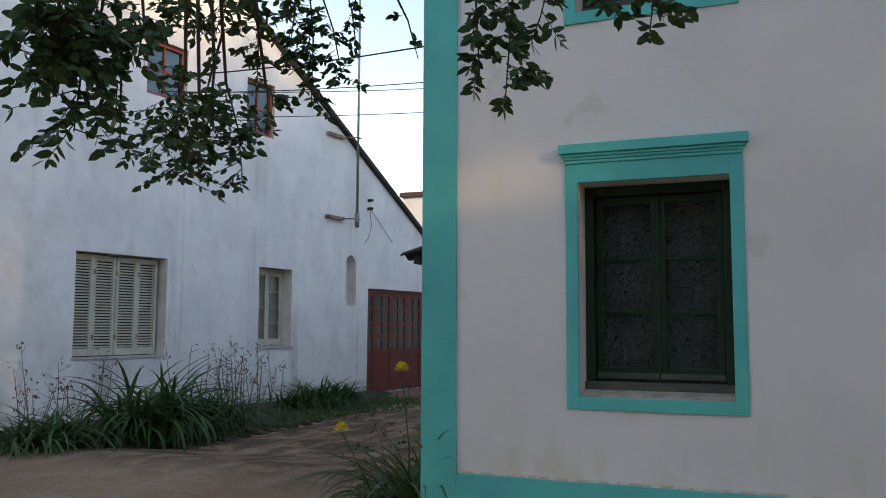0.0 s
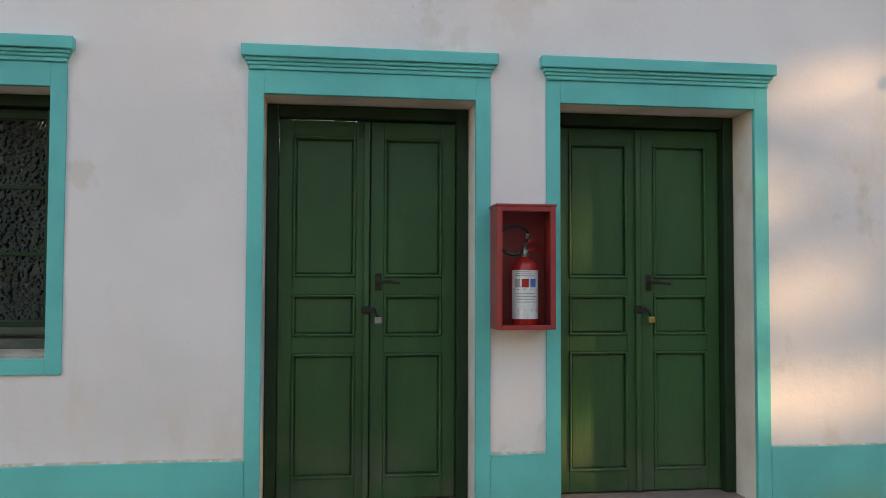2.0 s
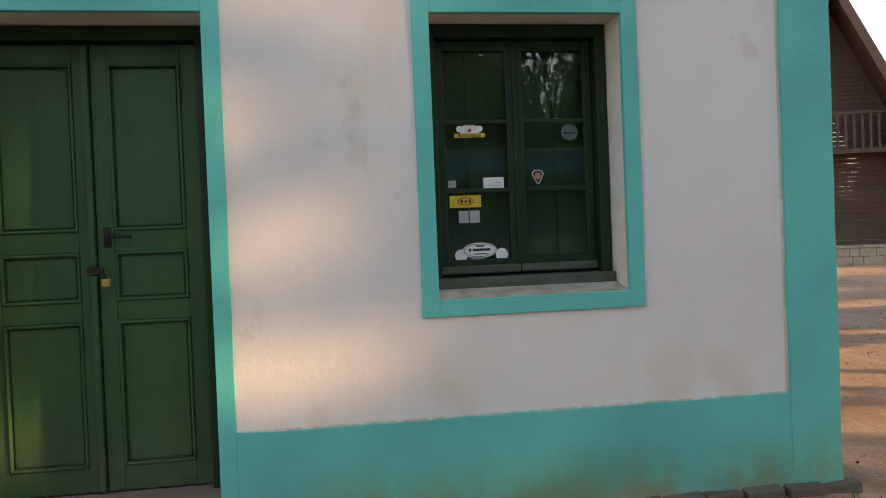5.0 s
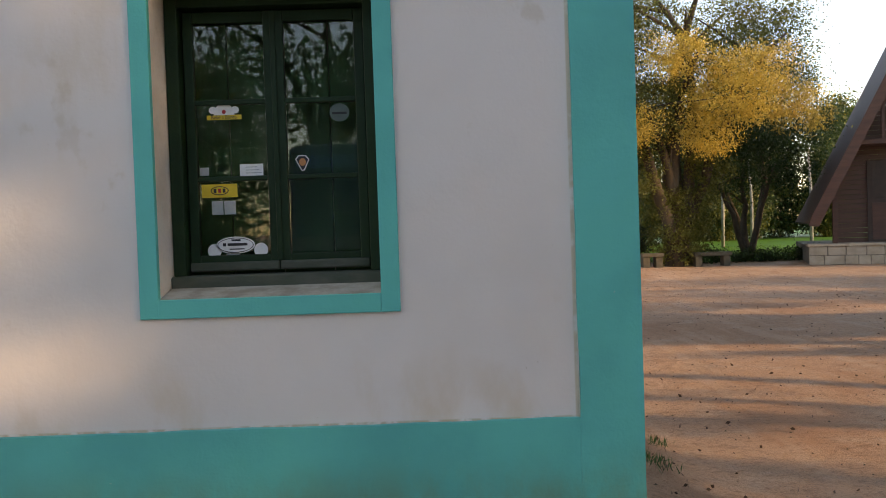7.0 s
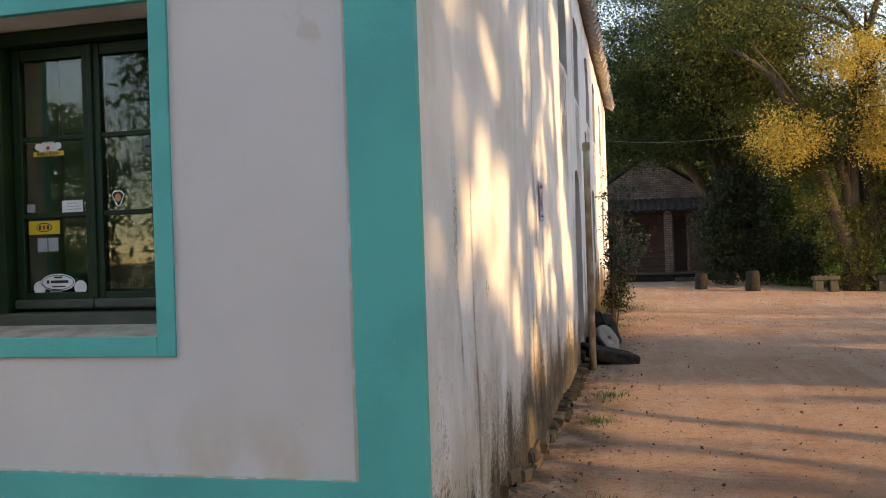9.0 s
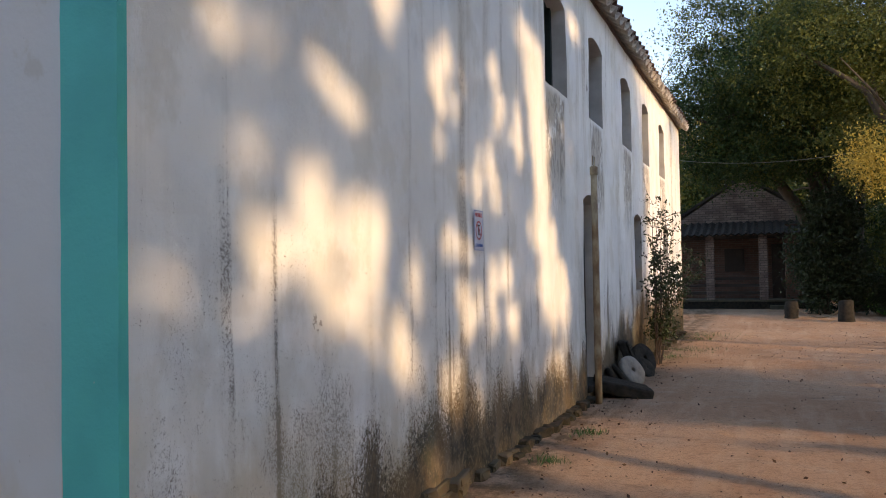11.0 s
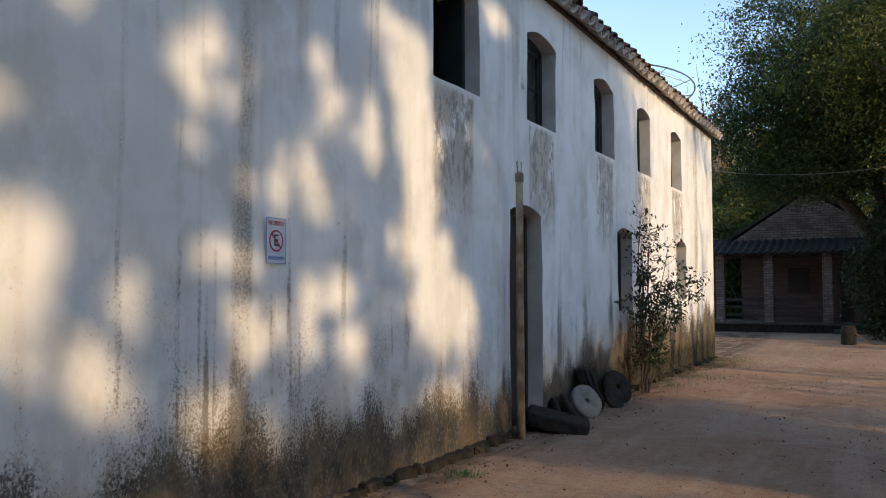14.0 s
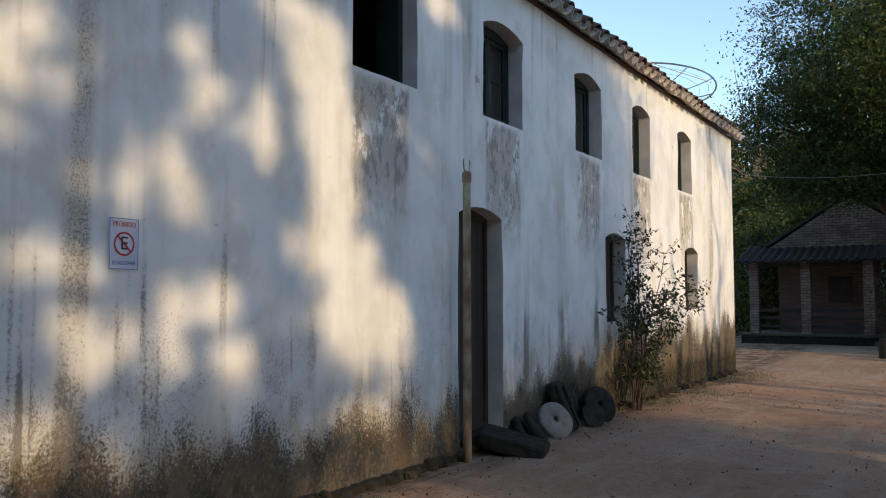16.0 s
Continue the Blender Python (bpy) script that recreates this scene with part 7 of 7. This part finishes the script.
def thinned(points):
    """Leaves are cut away along the low sun's path to light chosen patches of the two walls and the ground."""
    p = np.asarray(points)
    s = np.array(SUN_DIR)
    side = p - ((p[:, 0] - SIDE) / s[0])[:, None] * s
    front = p - ((p[:, 1] - FACE) / s[1])[:, None] * s
    keep = np.ones(len(p), bool)
    wobble = 0.22 * np.sin(p[:, 1] * 9.1 + p[:, 2] * 5.3) + 0.18 * np.sin(p[:, 2] * 13.7 - p[:, 1] * 4.1)
    for y, z, ry, rz in WALL_GAPS + MIDDLE_GAPS + NEAR_GAPS:
        keep &= ((side[:, 1] - y) / (ry + 0.06)) ** 2 + ((side[:, 2] - z) / (rz + 0.06)) ** 2 + wobble > 1
    floor = p - (p[:, 2] / s[2])[:, None] * s
    for x, y, rx, ry in GROUND_GAPS:
        keep &= ((floor[:, 0] - x) / rx) ** 2 + ((floor[:, 1] - y) / (ry + 0.05)) ** 2 + wobble > 1
    for x, z, rx, rz in FRONT_GAPS:
        keep &= ((front[:, 0] - x) / (rx + 0.08)) ** 2 + ((front[:, 2] - z) / (rz + 0.05)) ** 2 + wobble > 1
    return p[keep]


def shade_tree(at, blobs, seed, leaves=105, high=()):
    owner = thing("shade_tree", at, "tall leafy tree added out of view to shade the yard", "tree", "shade trees at the yard edge")
    part("trunk", limbs((0, 0, -0.1), [(0.3, 1.2, 6.0), (-0.2, -1.3, 6.4), (0.2, 0.1, 7.5)], 0.2, seed, 1), BARK, owner, smooth=True)
    c = clumps(blobs, leaves, 0.42, seed, 0.0)
    leaf_mesh("crown", thinned(c + np.array(at)) - np.array(at), 0.18, LEAF_DARK, owner, 0.2, 0.5, seed)
    if high:
        leaf_mesh("crown", clumps(high, 40, 0.7, seed + 50, 0.0), 0.22, LEAF_OLIVE, owner, 0.2, 0.5, seed + 51)


for k, y0 in enumerate((-4.5, -1.0, 2.5, 6.0, 9.5, 13.0, 16.2)):
    x = 19.4 + (0.7 if k % 2 else -0.5)
    y = y0 - 5.2
    # High crowns are added to keep the sun off the lane house.
    shade_tree((x, y, 0.0), [(0, 0, 6.9, 1.5, 2.5, 3.6, 235), (0, 0, 2.0, 1.3, 2.3, 1.8, 18 if k < 4 else 85)], 100 + k, 105, [(0, 0, 12.0, 1.6, 2.4, 2.6, 230)] if k < 5 else ())
# More unseen trees, placed to darken the far yard and the cabin.
for k, (x, y) in enumerate(((22.5, 13.5), (25.5, 17.0), (30.0, 27.5), (33.0, 23.0), (20.8, -13.0))):
    shade_tree((x, y, 0.0), [(0, 0, 2.0, 1.6, 2.6, 2.0, 50)] if x < 29 else [(0, 0, 5.5, 2.2, 3.4, 5.0, 420)] if x < 31 else [(0, 0, 3.0, 2.0, 3.2, 2.6, 200)], 120 + k)
shade_tree((19.4, 17.6, 0.0), [(0, 0.6, 7.8, 0.8, 1.0, 1.3, 44)], 140, 60)
for k, (x, y) in enumerate(((3.0, -9.5), (8.5, -11.0), (-3.5, -11.0))):
    tree("garden_tree", (x, y, 0), [(-1.5, 0, 6.0), (1.5, 0.4, 6.5), (0, 0, 7.5)], 0.2, [(0, 0, 6.4, 3.2, 2.0, 2.8, 130), (1.5, 0, 3.6, 2.0, 1.6, 1.2, 50)], "leafy garden tree opposite the house front", [(LEAF_DARK, 1, 0.2, 40, 0.36)], BARK, 150 + k)


# Unseen sunken copies, added to darken what the front's panes reflect.
for x, y, turn in ((-14.0, -19.0, 30), (-8.0, -20.0, 130), (-2.0, -18.5, 220), (4.0, -20.0, 310), (10.0, -19.0, 80), (16.0, -21.0, 170), (12.5, -11.5, 45), (17.0, -14.0, 145), (22.0, -17.0, 245), (8.0, -15.5, 335)):
    copy_thing(wood, pose(x, y, -2.5, 0, 0, turn))


# ---- a coach parked opposite the front ----
def parked_coach():
    owner = thing("parked_coach", (3.0, -7.9, 0.0), "dark blue parked coach with a paler skirt, opposite the front", "bus")
    navy = simple("dark_blue_coach_paint", (0.030, 0.060, 0.105), (0.025, 0.050, 0.090), 2, 0.3, 0.02)
    band = simple("bright_blue_coach_paint", (0.05, 0.17, 0.36), (0.045, 0.15, 0.32), 2, 0.3, 0.02)
    skirt = simple("grey_coach_paint", (0.20, 0.23, 0.23), (0.17, 0.20, 0.20), 2, 0.4, 0.02)
    part("body", box(0, 9.2, 0, 2.4, 0.40, 3.05, 0.14), navy, owner, smooth=False)
    part("stripe", box(0.15, 9.05, 2.392, 2.412, 2.62, 2.85, 0.004), band, owner, "bright blue stripe under the roof")
    part("skirt", box(0.10, 9.1, 2.39, 2.415, 0.42, 1.42, 0.005), skirt, owner, "paler grey lower panel")
    for k in range(6):
        part("window", box(3.0 + 1.0 * k, 3.93 + 1.0 * k, 2.394, 2.410, 1.75, 2.5, 0.004), BLACK, owner)
    for x in (1.6, 7.9):
        wheel = part("wheel", lathe([(0.20, -0.13), (0.46, -0.13), (0.49, -0.08), (0.49, 0.08), (0.46, 0.13), (0.20, 0.13)], 24), BLACK, owner, "black tyre", True)
        wheel.matrix_local = pose(x, 2.32, 0.49, 90)
        part("rim", lathe([(0.08, 0.0), (0.26, 0.02), (0.27, 0.12), (0.22, 0.14)], 20), STEEL, wheel, "grey steel rim", True)
    writing("word", "pelotas", 0.42, pose(1.35, 2.414, 1.92, 90, 0, 180), skirt, owner)


parked_coach()


# ---- the overhanging tree at the start of the walk ----
def overhanging_tree():
    owner = thing("overhanging_tree", (-3.4, -0.9, 0.0), "tree with hanging sprays of glossy paired leaves over the lane", "tree")
    rng = random.Random(17)
    bm = limbs((0, 0, -0.1), [(1.3, 2.4, 4.3), (2.4, 2.9, 4.0), (-1.0, 1.4, 4.6), (0.3, -1.5, 5.0)], 0.16, 17, 1)
    lean, spots = [], []
    near = [((-1.70, 1.58, 2.56), (-1.81, 1.60, 2.26), 16, 0.10), ((-1.67, 1.61, 2.57), (-1.76, 1.69, 2.15), 22, 0.12), ((-1.63, 1.53, 2.50), (-1.71, 1.55, 2.29), 16, 0.10), ((-1.68, 1.72, 2.61), (-1.75, 1.85, 2.16), 14, 0.09), ((-1.63, 1.65, 2.57), (-1.71, 1.67, 2.36), 18, 0.12), ((-1.76, 1.92, 2.67), (-1.82, 1.98, 2.42), 10, 0.08), ((-1.67, 1.51, 2.47), (-1.76, 1.49, 2.31), 6, 0.06), ((-2.24, 2.69, 3.11), (-2.34, 2.73, 2.85), 16, 0.12), ((-2.07, 2.81, 3.13), (-2.20, 2.84, 2.86), 18, 0.14), ((-2.07, 2.93, 3.15), (-2.13, 3.06, 2.76), 14, 0.10)]
    far = [((-2.17, 2.86, 2.87), (-2.40, 2.87, 2.27), 26, 0.16), ((-2.16, 2.80, 2.70), (-2.26, 2.84, 2.33), 22, 0.18), ((-2.17, 2.72, 2.56), (-2.34, 2.64, 2.32), 14, 0.13), ((-2.19, 2.92, 2.67), (-2.18, 3.04, 2.29), 18, 0.12), ((-2.26, 2.74, 2.67), (-2.36, 2.74, 2.44), 12, 0.14), ((-1.97, 3.09, 3.23), (-2.06, 3.20, 2.85), 14, 0.11), ((-1.92, 3.12, 3.23), (-2.00, 3.31, 2.64), 18, 0.10), ((-1.90, 3.16, 3.19), (-1.86, 3.35, 2.77), 14, 0.10), ((-2.11, 3.10, 2.70), (-2.10, 3.14, 2.61), 5, 0.08), ((-1.71, 3.03, 3.16), (-1.70, 3.19, 2.81), 1, 0.02), ((-1.53, 3.15, 3.11), (-1.46, 3.31, 2.81), 2, 0.03), ((-1.67, 3.15, 3.21), (-1.76, 3.21, 2.98), 3, 0.05)]
    front = [((-0.72, 2.3, 3.0), (-0.73, 2.29, 2.30), 24, 0.08), ((-0.85, 2.2, 2.95), (-0.80, 2.26, 2.36), 10, 0.06), ((-0.55, 2.3, 2.95), (-0.62, 2.26, 2.5), 14, 0.07), ((-0.3, 2.35, 2.95), (-0.32, 2.34, 2.47), 16, 0.08), ((-0.42, 2.3, 2.95), (-0.45, 2.29, 2.52), 14, 0.07)]
    hub = Vector((-1.7, 2.0, 4.0)) - Vector((-3.4, -0.9, 0))
    for a, b, n, wide in near + far + front:
        a, b = Vector(a) - Vector((-3.4, -0.9, 0)), Vector(b) - Vector((-3.4, -0.9, 0))
        tube([hub, hub.lerp(a, 0.6) + Vector((0, 0, 0.1)), a, a.lerp(b, 0.5) + Vector((0.02, 0, 0)), b], [0.016, 0.011, 0.007, 0.004, 0.002], 5, bm)
        for i in range(n):
            u = (i + 0.5) / n
            p = a.lerp(b, 0.25 + 0.75 * u)
            d = Vector((rng.uniform(-1, 1), rng.uniform(-1, 1), rng.uniform(-0.7, 0.2))).normalized()
            q = p + d * wide * rng.uniform(0.8, 1.5)
            tube([p, q], [0.0022, 0.001], 4, bm)
            across = d.cross(Vector((rng.uniform(-0.3, 0.3), rng.uniform(-0.3, 0.3), 1))).normalized()
            for k in range(1, 6):
                for s in (-1, 1):
                    spots.append(tuple(p.lerp(q, k / 5)))
                    lean.append(tuple(d * 0.6 + across * s))
            spots.append(tuple(q))
            lean.append(tuple(d))
    part("trunk", bm, BARK, owner, smooth=True)
    leaf_mesh("leaves", spots, 0.043, LEAF_NEAR, owner, 0.25, 0.52, 18, lean=lean, oval=True)
    leaf_mesh("crown", clumps([(0.6, 1.6, 4.9, 1.2, 1.0, 0.5, 45), (-0.3, 0.3, 5.4, 1.6, 1.4, 0.9, 90)], 40, 0.25, 19), 0.06, LEAF_NEAR, owner, 0.3, 0.45, 20)


overhanging_tree()
